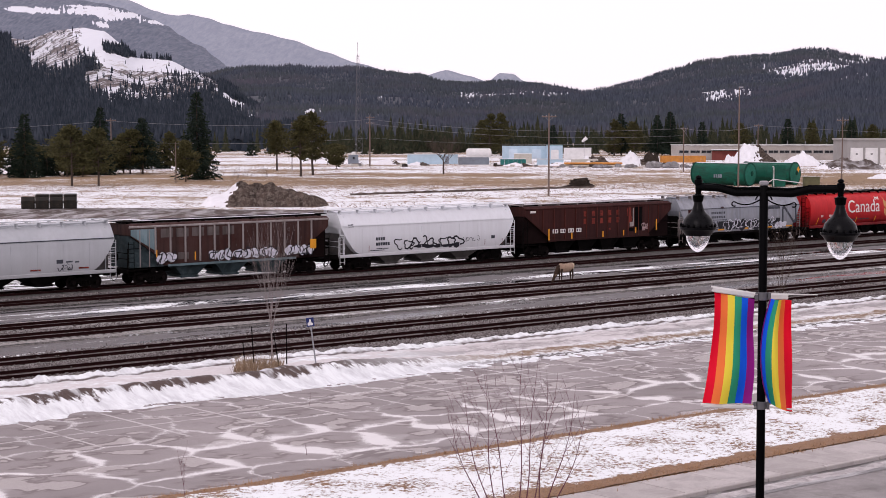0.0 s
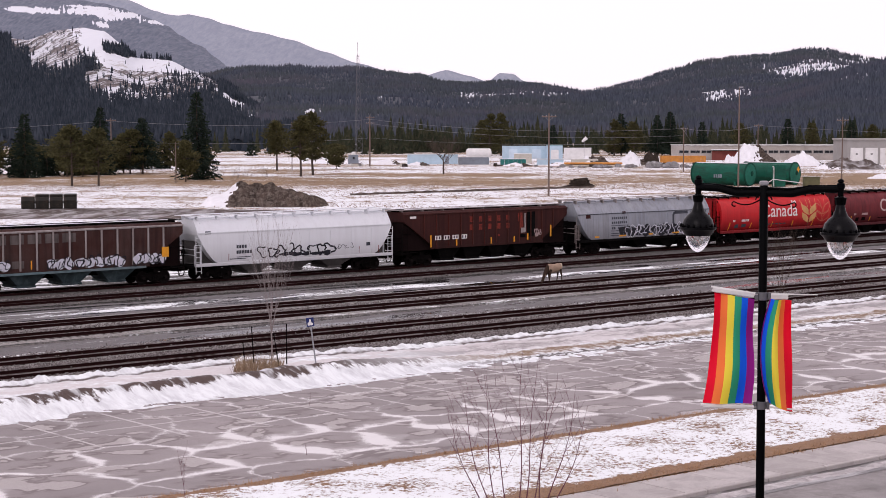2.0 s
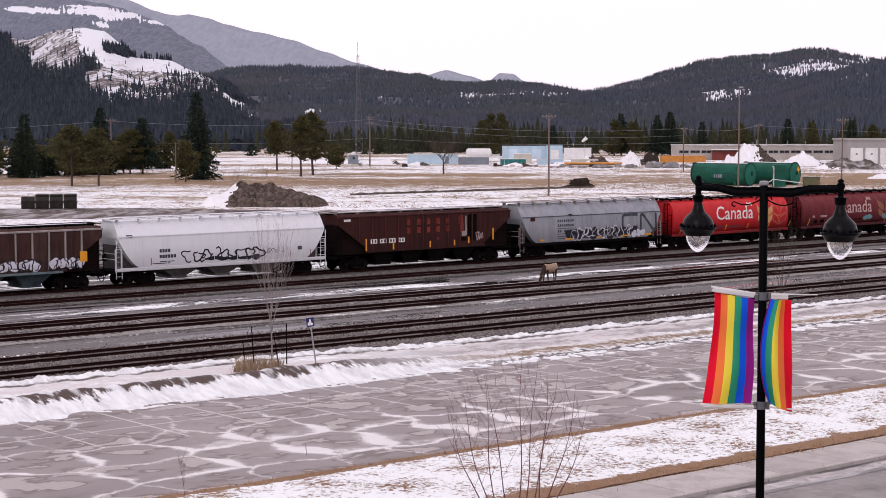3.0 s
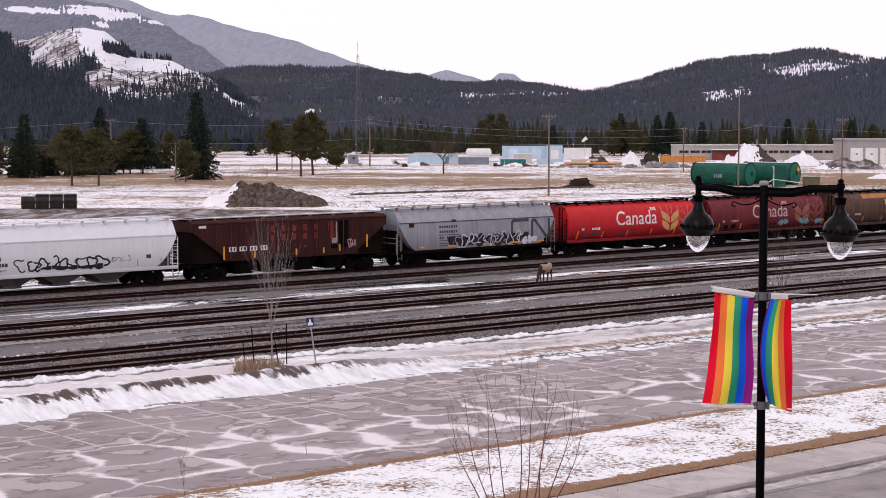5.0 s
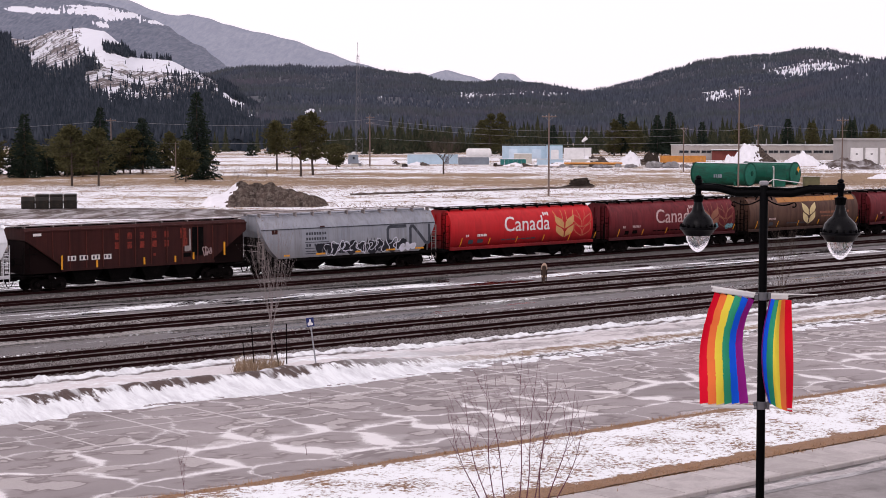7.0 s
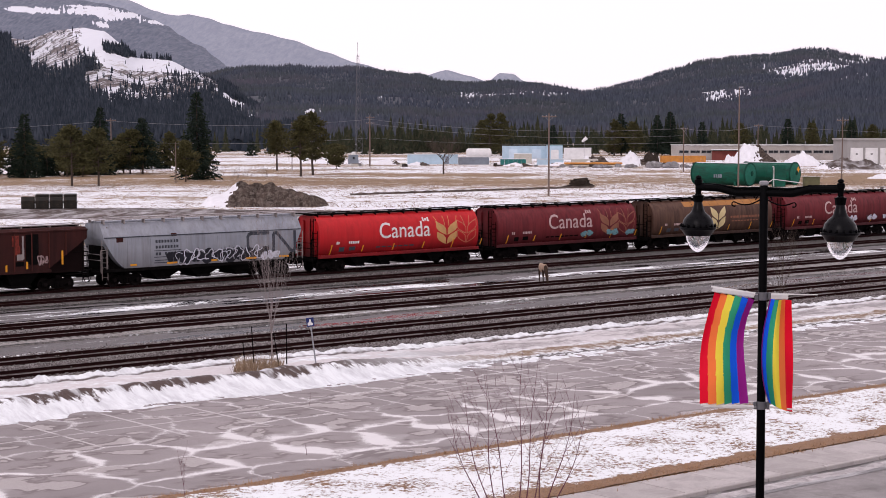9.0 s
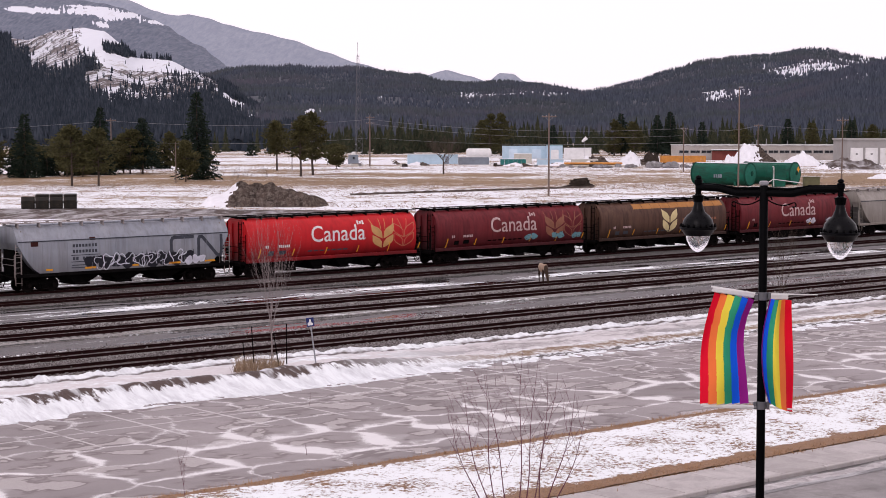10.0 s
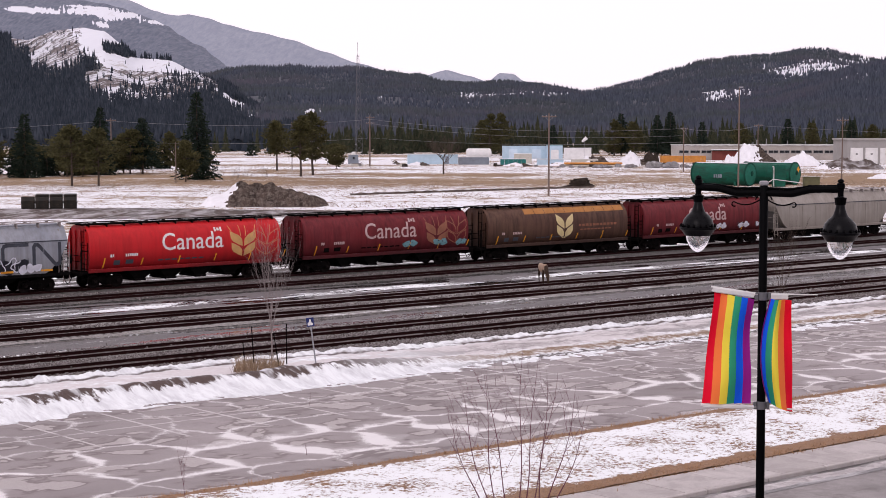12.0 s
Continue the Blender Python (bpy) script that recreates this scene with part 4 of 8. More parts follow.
def round_hopper(label, paint, pitch, word=None, ear=None, band_mat=None, spray=None, seed=1, dim=False):
    """The curved-side grain hopper with four outlets."""
    car = thing("hopper_car", label, "hopper car", group="railcars of the train")
    half = pitch / 2 - 1.05
    rnd = random.Random(seed)
    part("body", hull(round_side, half, 1.2, 4.30, zs=24, stations=13), paint, car, smooth=True)
    for sy in (-1, 1):
        part("side_sill", Build().box((0, sy * 1.5, 1.22), (2 * half + 0.2, 0.12, 0.26), bevel=0.03), paint, car)
    for sx in (-1, 1):
        b = Build()
        for y in (-1.1, -0.4, 0.4, 1.1):
            b.box((sx * (half + 0.05), y, 2.6), (0.1, 0.09, 2.7))
        part("end_stiffener", b, paint, car)
    # seams between the side sheets
    for k in range(1, 8):
        x = -half + 2 * half * k / 8
        b = Build()
        for i in range(10):
            z0, z1 = 1.36 + 2.6 * i / 10, 1.36 + 2.6 * (i + 1) / 10
            b.add([(x - 0.02, -round_side(z0) - 0.006, z0), (x + 0.02, -round_side(z0) - 0.006, z0), (x + 0.02, -round_side(z1) - 0.006, z1), (x - 0.02, -round_side(z1) - 0.006, z1)], [(0, 1, 2, 3)])
        part("weld_seam", b, paint, car)
    roof_kit(car, half, 4.28, 0.78, M_IRON, 12, M_IRON, 0.45, 0.18)
    end_kit(car, half, pitch / 2 - 0.42, M_IRON, 4.1, 1.36)
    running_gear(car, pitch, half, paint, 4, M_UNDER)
    if band_mat:
        z0, z1 = 3.72, 4.16
        on_side("upper_band", [bar(1.9 + 11.6 * (k / 10 - 0.45), (z0 + z1) / 2, 1.11, z1 - z0) for k in range(10)], band_mat, car, round_side, 0.01, "ochre painted upper panels")
    if word:
        lettering(word, 1.72, -half + 5.6, 2.42, M_PINKISH if dim else M_CREAM, car, round_side, 1.0, 0.010)
        fx = -half + 10.55
        on_side("flag_mark", [bar(fx - 0.42, 3.72, 0.16, 0.3), bar(fx + 0.06, 3.72, 0.16, 0.3), bar(fx - 0.18, 3.72, 0.2, 0.2)], M_PINKISH if dim else M_CREAM, car, round_side)
    if ear == "pair":
        on_side("wheat_emblem", wheat_ear(half - 3.3, 2.55, 2.05, 1.75), M_WHEATDIM if dim else M_WHEAT, car, round_side, 0.013, "wheat-ear emblem in yellow paint")
        on_side("wheat_stalks", [q for d in (-0.95, -0.22, 0.22, 0.95) for q in stroke([(half - 3.3 + d * 0.95, 3.1 + 0.25 * abs(d)), (half - 3.3 + d * 1.25, 3.9)], 0.05)], M_WHEATDIM if dim else M_WHEAT, car, round_side, 0.013)
        on_side("wheat_outline", wheat_ear(half - 1.25, 2.6, 1.95, 1.75, 0.06), M_WHEATDIM if dim else M_WHEATLINE, car, round_side, 0.013, "wheat-ear outline in dull paint")
    if ear == "single":
        on_side("wheat_emblem", wheat_ear(0.55, 2.55, 1.85, 1.95), M_WHEATPALE, car, round_side, 0.013, "pale yellow wheat-ear emblem")
        on_side("faded_writing", [bar(2.3 + 0.42 * k, 2.62, 0.34 if k % 3 else 0.24, 0.2) for k in range(11)] + [bar(2.5 + 0.42 * k, 2.25, 0.3, 0.1) for k in range(9)], M_WHEATDIM, car, round_side)
    on_side("number_mark", [bar(-half + 1.62 + 0.17 * k, 2.22, 0.12, 0.2) for k in (0, 1, 7, 8, 9, 10, 11, 12)], M_PINKISH if dim or not word else M_CREAM, car, round_side)
    on_side("data_panel", [bar(-half + 2.1, 1.72, 0.5, 0.34), bar(-half + 3.1, 1.75, 0.6, 0.3)] + [bar(-half + 5.6 + 0.55 * k, 1.75, 0.42, 0.1) for k in range(7)], M_SLATE if not dim else M_UNDER, car, round_side)
    on_side("reflector", [bar(-half + 1.1 + k * 3.0, 1.72, 0.10, 0.5 if k % 4 else 0.72, 0.05) for k in range(6)], M_AMBER, car, round_side, 0.015, "amber reflector strips")
    if spray:
        for x0, x1 in ((half - 6.6, half - 5.3), (half - 3.6, half - 2.2), (half - 1.2, half - 0.2)):
            for q in blobs(rnd, x0, x1, 1.6, 2.1, 2):
                on_side("spray_paint", [q], M_SPRAYBLUE if spray == 1 else M_SPRAY, car, round_side, 0.016)
            for q in scribble(rnd, x0, x1, 1.6, 2.1, 2, 0.05)[::3]:
                on_side("spray_stroke", [q], M_SLATE, car, round_side, 0.02)
    return car


def smooth_hopper(label, paint, pitch, style, seed=3):
    """The smooth-sided three-outlet hopper with cut-away ends."""
    car = thing("hopper_car", label, "hopper car", group="railcars of the train")
    half = pitch / 2 - 0.62
    rnd = random.Random(seed)
    part("body", hull(flow_side, half, 1.22, 4.42, zs=24, stations=72, cut=2.0, cut_top=3.35, power=1.9), paint, car, smooth=True)
    for sy in (-1, 1):
        part("side_sill", Build().box((0, sy * 1.53, 1.17), (2 * half + 0.2, 0.14, 0.24), bevel=0.03), M_UNDER if style == "grey" else paint, car)
        part("roof_crease", Build().box((0, sy * 1.565, 3.46), (2 * half - 0.1, 0.05, 0.06)), M_SLATE if style != "white" else paint, car)
    for k in range(1, 9):
        part("weld_seam", Build().box((-half + 2 * half * k / 9, -1.598, 2.3), (0.03, 0.02, 1.9)), paint, car)
    roof_kit(car, half, 4.42, 0.92, paint if style in ("white", "pale") else M_RIB, 11, paint, 0.25, 0.26)
    end_kit(car, half - 0.5, pitch / 2 - 0.42, paint if style != "grey" else M_RIB, 4.2, 1.42)
    running_gear(car, pitch, half, paint, 3, M_DARKGREY if style == "white" else M_UNDER)
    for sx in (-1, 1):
        part("slope_sheet", slope_sheet(sx, half - 0.25, 1.95, 1.2, 3.3, 1.05), M_UNDER if style == "grey" else M_DARKGREY, car, "dark steel slope sheet under the body end")
    dk = M_SLATE
    if style == "white":
        on_side("number_mark", [bar(-half + 3.35 + 0.23 * k, 2.38, 0.18, 0.24) for k in range(4)] + [bar(-half + 3.35 + 0.23 * k, 1.98, 0.19, 0.24) for k in range(6)], dk, car, flow_side)
        on_side("data_panel", [bar(-half + 3.9, 1.62, 1.2, 0.06), bar(-half + 3.4, 1.5, 1.4, 0.06), bar(-half + 0.9, 3.55, 0.5, 0.08), bar(-half + 0.9, 3.42, 0.5, 0.08), bar(half - 2.3, 2.05, 0.38, 0.26)], dk, car, flow_side)
        on_side("spray_scrawl", scribble(rnd, -half + 5.3, -half + 12.0, 1.5, 2.3, 9, 0.10), M_INK, car, flow_side, 0.014, "black sprayed scrawl")
        on_side("spray_shadow", blobs(rnd, -half + 7.2, -half + 11.8, 1.46, 1.75, 5), M_INK, car, flow_side, 0.013)
        on_side("spray_tag", scribble(rnd, -half + 12.1, -half + 13.8, 1.75, 2.15, 5, 0.035), M_SLATE, car, flow_side, 0.014)
        on_side("reflector", [bar(x, 1.65, 0.05, 0.5) for x in (-half + 2.6, -half + 14.4, half - 1.3)], M_REDLETTER, car, flow_side, 0.014)
    if style == "pale":
        on_side("data_panel", [bar(half - 4.2, 2.02, 0.5, 0.26), bar(half - 3.5, 1.98, 0.5, 0.1), bar(half - 2.9, 1.95, 0.3, 0.1)], dk, car, flow_side)
        on_side("spray_tag", scribble(rnd, half - 4.3, half - 3.2, 1.38, 1.8, 4, 0.05), M_INK, car, flow_side, 0.014)
        on_side("reflector", [bar(half - 2.4 - 3.6 * k, 1.52, 0.75, 0.10) for k in range(4)], M_REDLETTER, car, flow_side, 0.02)
    if style == "grey":
        w = 0.24
        on_side("railway_emblem", stroke([(3.5, 1.95), (3.5, 3.05), (3.6, 3.22), (3.8, 3.28), (5.3, 3.28)], w) + stroke([(5.75, 1.95), (5.75, 3.1), (5.85, 3.25), (6.05, 3.25), (6.2, 3.1), (7.2, 2.0), (7.4, 1.85), (7.6, 1.9), (7.65, 2.1), (7.65, 3.3)], w), dk, car, flow_side, 0.014, "dark ribbon-like railway emblem")
        on_side("name_bars", [bar(-half + 4.15 + 0.24 * k, 3.05, 0.17, 0.2) for k in range(8)] + [bar(-half + 4.15 + 0.24 * k, 2.66, 0.17, 0.2) for k in range(8)] + [bar(-half + 4.15 + 0.25 * k, 2.18, 0.18, 0.2) for k in (0, 1, 3, 4, 5, 6, 7, 8)] + [bar(-half + 5.05, 2.40, 2.2, 0.05), bar(-half + 5.05, 1.95, 2.2, 0.05), bar(-half + 4.7, 1.72, 1.4, 0.06), bar(-half + 4.7, 1.55, 1.5, 0.06)], dk, car, flow_side)
        on_side("spray_paint", blobs(rnd, -half + 5.0, half - 3.0, 1.3, 2.3, 9), M_INK, car, flow_side, 0.015, "sprayed graffiti in black and silver")
        on_side("spray_outline", scribble(rnd, -half + 5.8, half - 3.4, 1.4, 2.4, 12, 0.06), M_SPRAY, car, flow_side, 0.02)
        on_side("spray_spikes", [[(x - 0.09, 1.9), (x + 0.09, 1.9), (x + rnd.uniform(-0.2, 0.2), rnd.uniform(2.25, 2.6))] for x in [-half + 5.6 + 0.42 * k for k in range(20)]], M_INK, car, flow_side, 0.015)
        on_side("spray_patch", blobs(rnd, half - 3.6, half - 2.0, 1.35, 1.95, 3), M_SPRAY, car, flow_side, 0.018)
        on_side("rust_stain", [bar(-half + 1.25, 3.3, 0.55, 0.36), bar(-half + 5.6, 3.5, 0.45, 0.2)], M_RUST, car, flow_side, 0.012, "rusty stain")
        on_side("reflector", [bar(x, 1.5, 0.85 if k % 2 else 0.5, 0.13) for k, x in enumerate((-half + 2.3, -half + 5.4, -half + 8.9, -half + 12.1, half - 4.7, half - 1.6))], M_AMBER, car, flow_side, 0.024, "amber reflector strips")
    return car


def ribbed_hopper(label, paint, pitch, style, seed=7):
    """The straight-sided hopper with outside posts."""
    car = thing("hopper_car", label, "hopper car", group="railcars of the train")
    half = pitch / 2 - 0.60
    rnd = random.Random(seed)
    part("body", hull(flat_side, half, 1.5, 4.32, zs=14, stations=60, cut=3.0, cut_top=3.55, power=1.0), paint, car)
    cut = 3.0
    for sy in (-1, 1):
        part("side_sill", Build().box((0, sy * 1.50, 1.44), (2 * (half - cut) + 0.6, 0.14, 0.22), bevel=0.03), paint, car)
        part("roof_rail", Build().box((0, sy * 1.53, 4.12), (2 * half + 0.1, 0.16, 0.14), bevel=0.03), paint if style == "plain" else M_RIB, car)
    mat = M_RIB if style == "posts" else M_RUSTPOST
    xs = [-half + 2.0 + (2 * half - 3.6) * k / 11 for k in range(12)]
    for k, x in enumerate(xs):
        lo = 1.5 + max(0, (abs(x) - (half - cut)) / cut) * 2.05
        for sy in (-1, 1):
            part("side_post", Build().box((x, sy * 1.59, (lo + 4.05) / 2), (0.11 if style == "posts" else 0.07, 0.12 if style == "posts" else 0.07, 4.05 - lo), bevel=0.02), mat, car)
    if style == "posts":
        on_side("end_panel", [[(-half + 0.05, 3.55), (-half + 2.1, 2.35), (-half + 2.1, 3.95), (-half + 0.05, 3.95)]], M_TEAL, car, flat_side, 0.012, "faded teal and white end panel")
        for x in (-half + 0.75, -half + 1.5):
            part("grab_post", Build().rod((x, -1.62, 1.3), (x, -1.62, 3.9), 0.035), M_RIB, car)
        on_side("hopper_stain", [bar(0, 1.32, 2 * half - 6, 0.16)], M_TEAL, car, lambda z: 1.52, 0.06)
        for x0, x1, c in ((-half + 2.1, -half + 3.6, 2), (-half + 6.4, -half + 8.3, 3), (-half + 8.5, -half + 12.2, 5), (-half + 13.0, -half + 15.5, 4)):
            on_side("spray_paint", blobs(rnd, x0, x1, 1.5, 2.25, c), M_SPRAY, car, lambda z: 1.65, 0.012, "pale sprayed graffiti letters without meaning")
            on_side("spray_outline", scribble(rnd, x0, x1, 1.5, 2.25, c + 2, 0.07), M_INK, car, lambda z: 1.65, 0.018)
        on_side("bare_patch", [bar(-half + 2.95 + 1.28 * k, 3.62, 1.0, 0.62) for k in range(5)] + [bar(-half + 3.0 + 1.28 * k, 1.95, 0.9, 0.5) for k in (1, 3)], M_WASHED, car, flat_side, 0.006, "paint washed pale by weather")
        on_side("door_sign", [bar(half - 1.5, 2.3, 0.55, 0.7)], M_AMBER, car, lambda z: 1.57, 0.1, "orange panel at the ladder")
        on_side("reflector", [bar(-half + 2.05, 2.2, 0.09, 0.5), bar(-half + 5.2, 1.9, 0.09, 0.6)], M_AMBER, car, lambda z: 1.66, 0.014)
    else:
        on_side("name_bars", [bar(-1.85 + 0.98 * k, 3.55, 0.34, 0.46) for k in range(5)] + [bar(-1.85 + 0.98 * k, 2.9, 0.36, 0.46) for k in range(5)] + [bar(1.1, 2.15, 0.2, 0.18)], M_REDLETTER, car, flat_side, 0.014, "dull red remains of large lettering")
        on_side("number_mark", [bar(-half + 3.4 + 0.9 * k, 2.2, 0.64, 0.34) for k in range(4)], M_CREAM, car, flat_side, 0.05, "white number panels")
        on_side("number_digits", [bar(-half + 3.26 + 0.9 * k + 0.28 * j, 2.2, 0.13, 0.22) for k in range(4) for j in range(2)], M_INK, car, flat_side, 0.054)
        on_side("emblem_patch", [bar(3.45, 3.55, 0.5, 0.7), bar(3.6, 2.9, 0.35, 0.6)], M_REDLETTER, car, flat_side, 0.014)
        on_side("bare_patch", [bar(3.98, 3.4, 0.12, 0.9), bar(3.75, 2.45, 0.4, 0.4), bar(4.0, 2.7, 0.14, 0.8)], M_RIB, car, flat_side, 0.016)
        on_side("dark_patch", [bar(4.65, 2.95, 0.95, 2.0)], M_UNDER, car, flat_side, 0.013, "dark repainted panel")
        on_side("data_panel", [bar(half - 5.0, 2.0, 0.6, 0.3), bar(half - 4.0, 2.05, 0.5, 0.3)], M_UNDER, car, flat_side, 0.014)
        on_side("spray_tag", scribble(rnd, half - 3.6, half - 2.9, 1.9, 2.5, 4, 0.06), M_PINKISH, car, flat_side, 0.05)
        on_side("end_plate", [bar(-half + 0.85, 3.9, 0.62, 0.18)], M_CREAM, car, flat_side, 0.05)
        on_side("reflector", [bar(x, z, 0.14, h) for x, z, h in ((-half + 2.65, 1.95, 0.95), (-half + 5.3, 1.75, 0.5), (-half + 9.0, 1.75, 0.5), (half - 6.0, 1.75, 0.45), (half - 4.5, 1.9, 0.5), (half - 1.9, 2.3, 0.95))], M_AMBER, car, flat_side, 0.06, "amber reflector strips")
    for sx in (-1, 1):
        part("slope_sheet", slope_sheet(sx, half - 0.1, 3.1, 1.25, 3.75, 1.3), M_TEALDARK if style == "posts" and sx < 0 else M_RECESSBROWN, car, "dark slope sheet under the body end")
    roof_kit(car, half, 4.34, 0.72, M_IRON if style == "posts" else M_RIB, 9, M_IRON, 0.25, 0.12)
    part("roof_snow", Build().box((0, -0.7, 4.505), (2 * half - 1.5, 0.24, 0.04), bevel=0.015), M_SNOWCAP, car, "thin line of snow on the running board")
    end_kit(car, half - 0.9, pitch / 2 - 0.42, M_IRON, 4.0, 1.4)
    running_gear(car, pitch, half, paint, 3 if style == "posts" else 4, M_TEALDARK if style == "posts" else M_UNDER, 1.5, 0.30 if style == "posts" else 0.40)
    return car


M_SNOWCAP = plain("old_snow", (0.78, 0.78, 0.81), 0.8, 0, 0.1, 1, 8, (0.5, 0.47, 0.45), 0.2, 0.3)

GRAIN = "curved-side grain hopper car"
TRAIN = [
    (51.75, smooth_hopper("pale grey smooth-sided hopper car with a small black tag", M_PALE, 18.7, "pale", 11)),
    (70.2, ribbed_hopper("dull brown ribbed hopper car covered with pale graffiti", M_OXIDE, 18.2, "posts", 12)),
    (88.7, smooth_hopper("white smooth-sided hopper car with a black scrawl", M_WHITE, 18.8, "white", 13)),
    (107.5, ribbed_hopper("dark red-brown hopper car with faded red lettering", M_RUST, 18.7, "plain", 14)),
    (125.8, smooth_hopper("blue-grey hopper car with a dark ribbon emblem and graffiti", M_GREY, 17.8, "grey", 15)),
    (143.6, round_hopper("bright red " + GRAIN + " with a white country name", M_RED, 17.85, "Canada", "pair", None, None, 16)),
    (161.65, round_hopper("faded maroon " + GRAIN + " with teal sprayed patches", M_MAROON, 18.2, "Canada", "pair", None, 1, 17, True)),
    (179.85, round_hopper("weathered brown " + GRAIN + " with ochre upper panels", M_BROWN, 18.2, None, "single", M_GOLD, None, 18)),
    (198.05, round_hopper("faded maroon " + GRAIN + " with grey graffiti", M_MAROON, 18.2, "Canada", None, None, 2, 19, True)),
    (216.5, smooth_hopper("weathered beige-grey smooth-sided hopper car", M_TANGREY, 18.7, "plain", 20)),
]
for s, car in TRAIN:
    car.matrix_basis = ALONG @ pose(s, TRAIN_N, 0)


# ---- distance: mountains, forest, single trees ----
def needle_material(name, a, b):
    m, t, s = nodes_of(name)
    g = t.nodes.new("ShaderNodeNewGeometry")
    n = noise_of(t, 0.25, 4, 0.6, coords(t))
    c = mix(t, g.outputs["Random Per Island"], a, b)
    c = mix(t, ramp(t, n, [(0.4, 0.0), (0.75, 0.6)]), c, tuple(x * 0.45 for x in a))
    put(t, s, "Base Color", c)
    put(t, s, "Roughness", 0.8)
    s.inputs["Specular IOR Level"].default_value = 0.05
    return m


def slope_material(name, floor, rock, snow_amount, scale):
    """Steep ground under and between trees, with old snow lying in it."""
    m, t, s = nodes_of(name)
    v = coords(t, (1, 0.06, 0.6))
    a, b = noise_of(t, scale, 8, 0.7, v, 0.4), noise_of(t, scale * 5, 5, 0.75, v)
    c = mix(t, ramp(t, b, [(0.36, 0.0), (0.64, 1.0)]), floor, rock)
    k = calc(t, "ADD", calc(t, "MULTIPLY", a, 0.55), calc(t, "MULTIPLY", b, 0.45))
    c = mix(t, ramp(t, k, [(0.62 - snow_amount * 0.3, 0.0), (0.68 - snow_amount * 0.3, 0.85)]), c, (0.72, 0.74, 0.80))
    put(t, s, "Base Color", c)
    put(t, s, "Roughness", 0.9)
    bump(t, s, b, 0.5, 2.0)
    return m


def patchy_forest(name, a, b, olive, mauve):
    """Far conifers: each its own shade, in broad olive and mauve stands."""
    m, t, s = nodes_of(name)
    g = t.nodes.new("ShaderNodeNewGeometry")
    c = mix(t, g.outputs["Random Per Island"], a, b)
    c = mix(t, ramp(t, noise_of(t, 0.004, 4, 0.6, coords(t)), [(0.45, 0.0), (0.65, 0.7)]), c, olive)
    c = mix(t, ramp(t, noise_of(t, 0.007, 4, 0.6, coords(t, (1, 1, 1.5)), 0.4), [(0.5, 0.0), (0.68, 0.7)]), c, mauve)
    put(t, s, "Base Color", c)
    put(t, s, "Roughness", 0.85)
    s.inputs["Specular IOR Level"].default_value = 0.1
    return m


M_NEEDLE = needle_material("dark_spruce_needles", (0.012, 0.021, 0.016), (0.025, 0.035, 0.024))
M_PINE = needle_material("olive_pine_needles", (0.040, 0.042, 0.019), (0.092, 0.082, 0.036))
# Blue distance haze is put into both forest colours.
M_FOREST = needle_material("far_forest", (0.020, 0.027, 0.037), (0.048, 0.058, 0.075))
M_FARFOREST = patchy_forest("haze_tinted_forest", (0.032, 0.042, 0.060), (0.070, 0.080, 0.104), (0.056, 0.066, 0.064), (0.086, 0.076, 0.098))
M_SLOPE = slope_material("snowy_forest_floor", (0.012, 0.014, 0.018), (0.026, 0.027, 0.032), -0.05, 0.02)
# Ridge floor and both mountain sides carry the pale blue of haze too.
M_RIDGEFLOOR = slope_material("haze_blue_forest_floor", (0.046, 0.054, 0.070), (0.070, 0.074, 0.092), -0.05, 0.02)
M_HAZE = slope_material("haze_tinted_mountain_side", (0.20, 0.225, 0.285), (0.275, 0.295, 0.35), -0.3, 0.02)
M_MOUNTAIN = slope_material("far_mountain_side", (0.064, 0.082, 0.122), (0.155, 0.170, 0.215), -0.3, 0.035)
M_BLUFFSNOW = slope_material("open_snow_slope", (0.42, 0.40, 0.40), (0.6, 0.58, 0.57), 0.8, 0.03)
M_BLUFFROCK = slope_material("rocky_snow_face", (0.055, 0.040, 0.038), (0.15, 0.12, 0.115), 0.50, 0.06)
M_BARK = plain("grey_brown_bark", (0.075, 0.055, 0.045), 0.9, 0, 0.35, 2, 12, None, 0, 0.4, (1, 1, 0.2))
M_TWIG = plain("reddish_bare_twigs", (0.15, 0.058, 0.076), 0.8, 0, 0.3, 3, 15)
M_TWIGGREY = plain("pale_grey_twigs", (0.25, 0.21, 0.205), 0.8, 0, 0.3, 3, 15)


def spline(knots, u):
    """Smooth curve through (place, height) knots."""
    if u <= knots[0][0]:
        return knots[0][1]
    for (u0, h0), (u1, h1) in zip(knots[:-1], knots[1:]):
        if u <= u1:
            k = (u - u0) / (u1 - u0)
            k = k * k * (3 - 2 * k) * 0.5 + k * 0.5
            return h0 + (h1 - h0) * k
    return knots[-1][1]


def rough(x, y, f, seed):
    return noise.fractal((x * f, y * f, seed), 1.0, 2.1, 5, noise_basis="PERLIN_ORIGINAL")


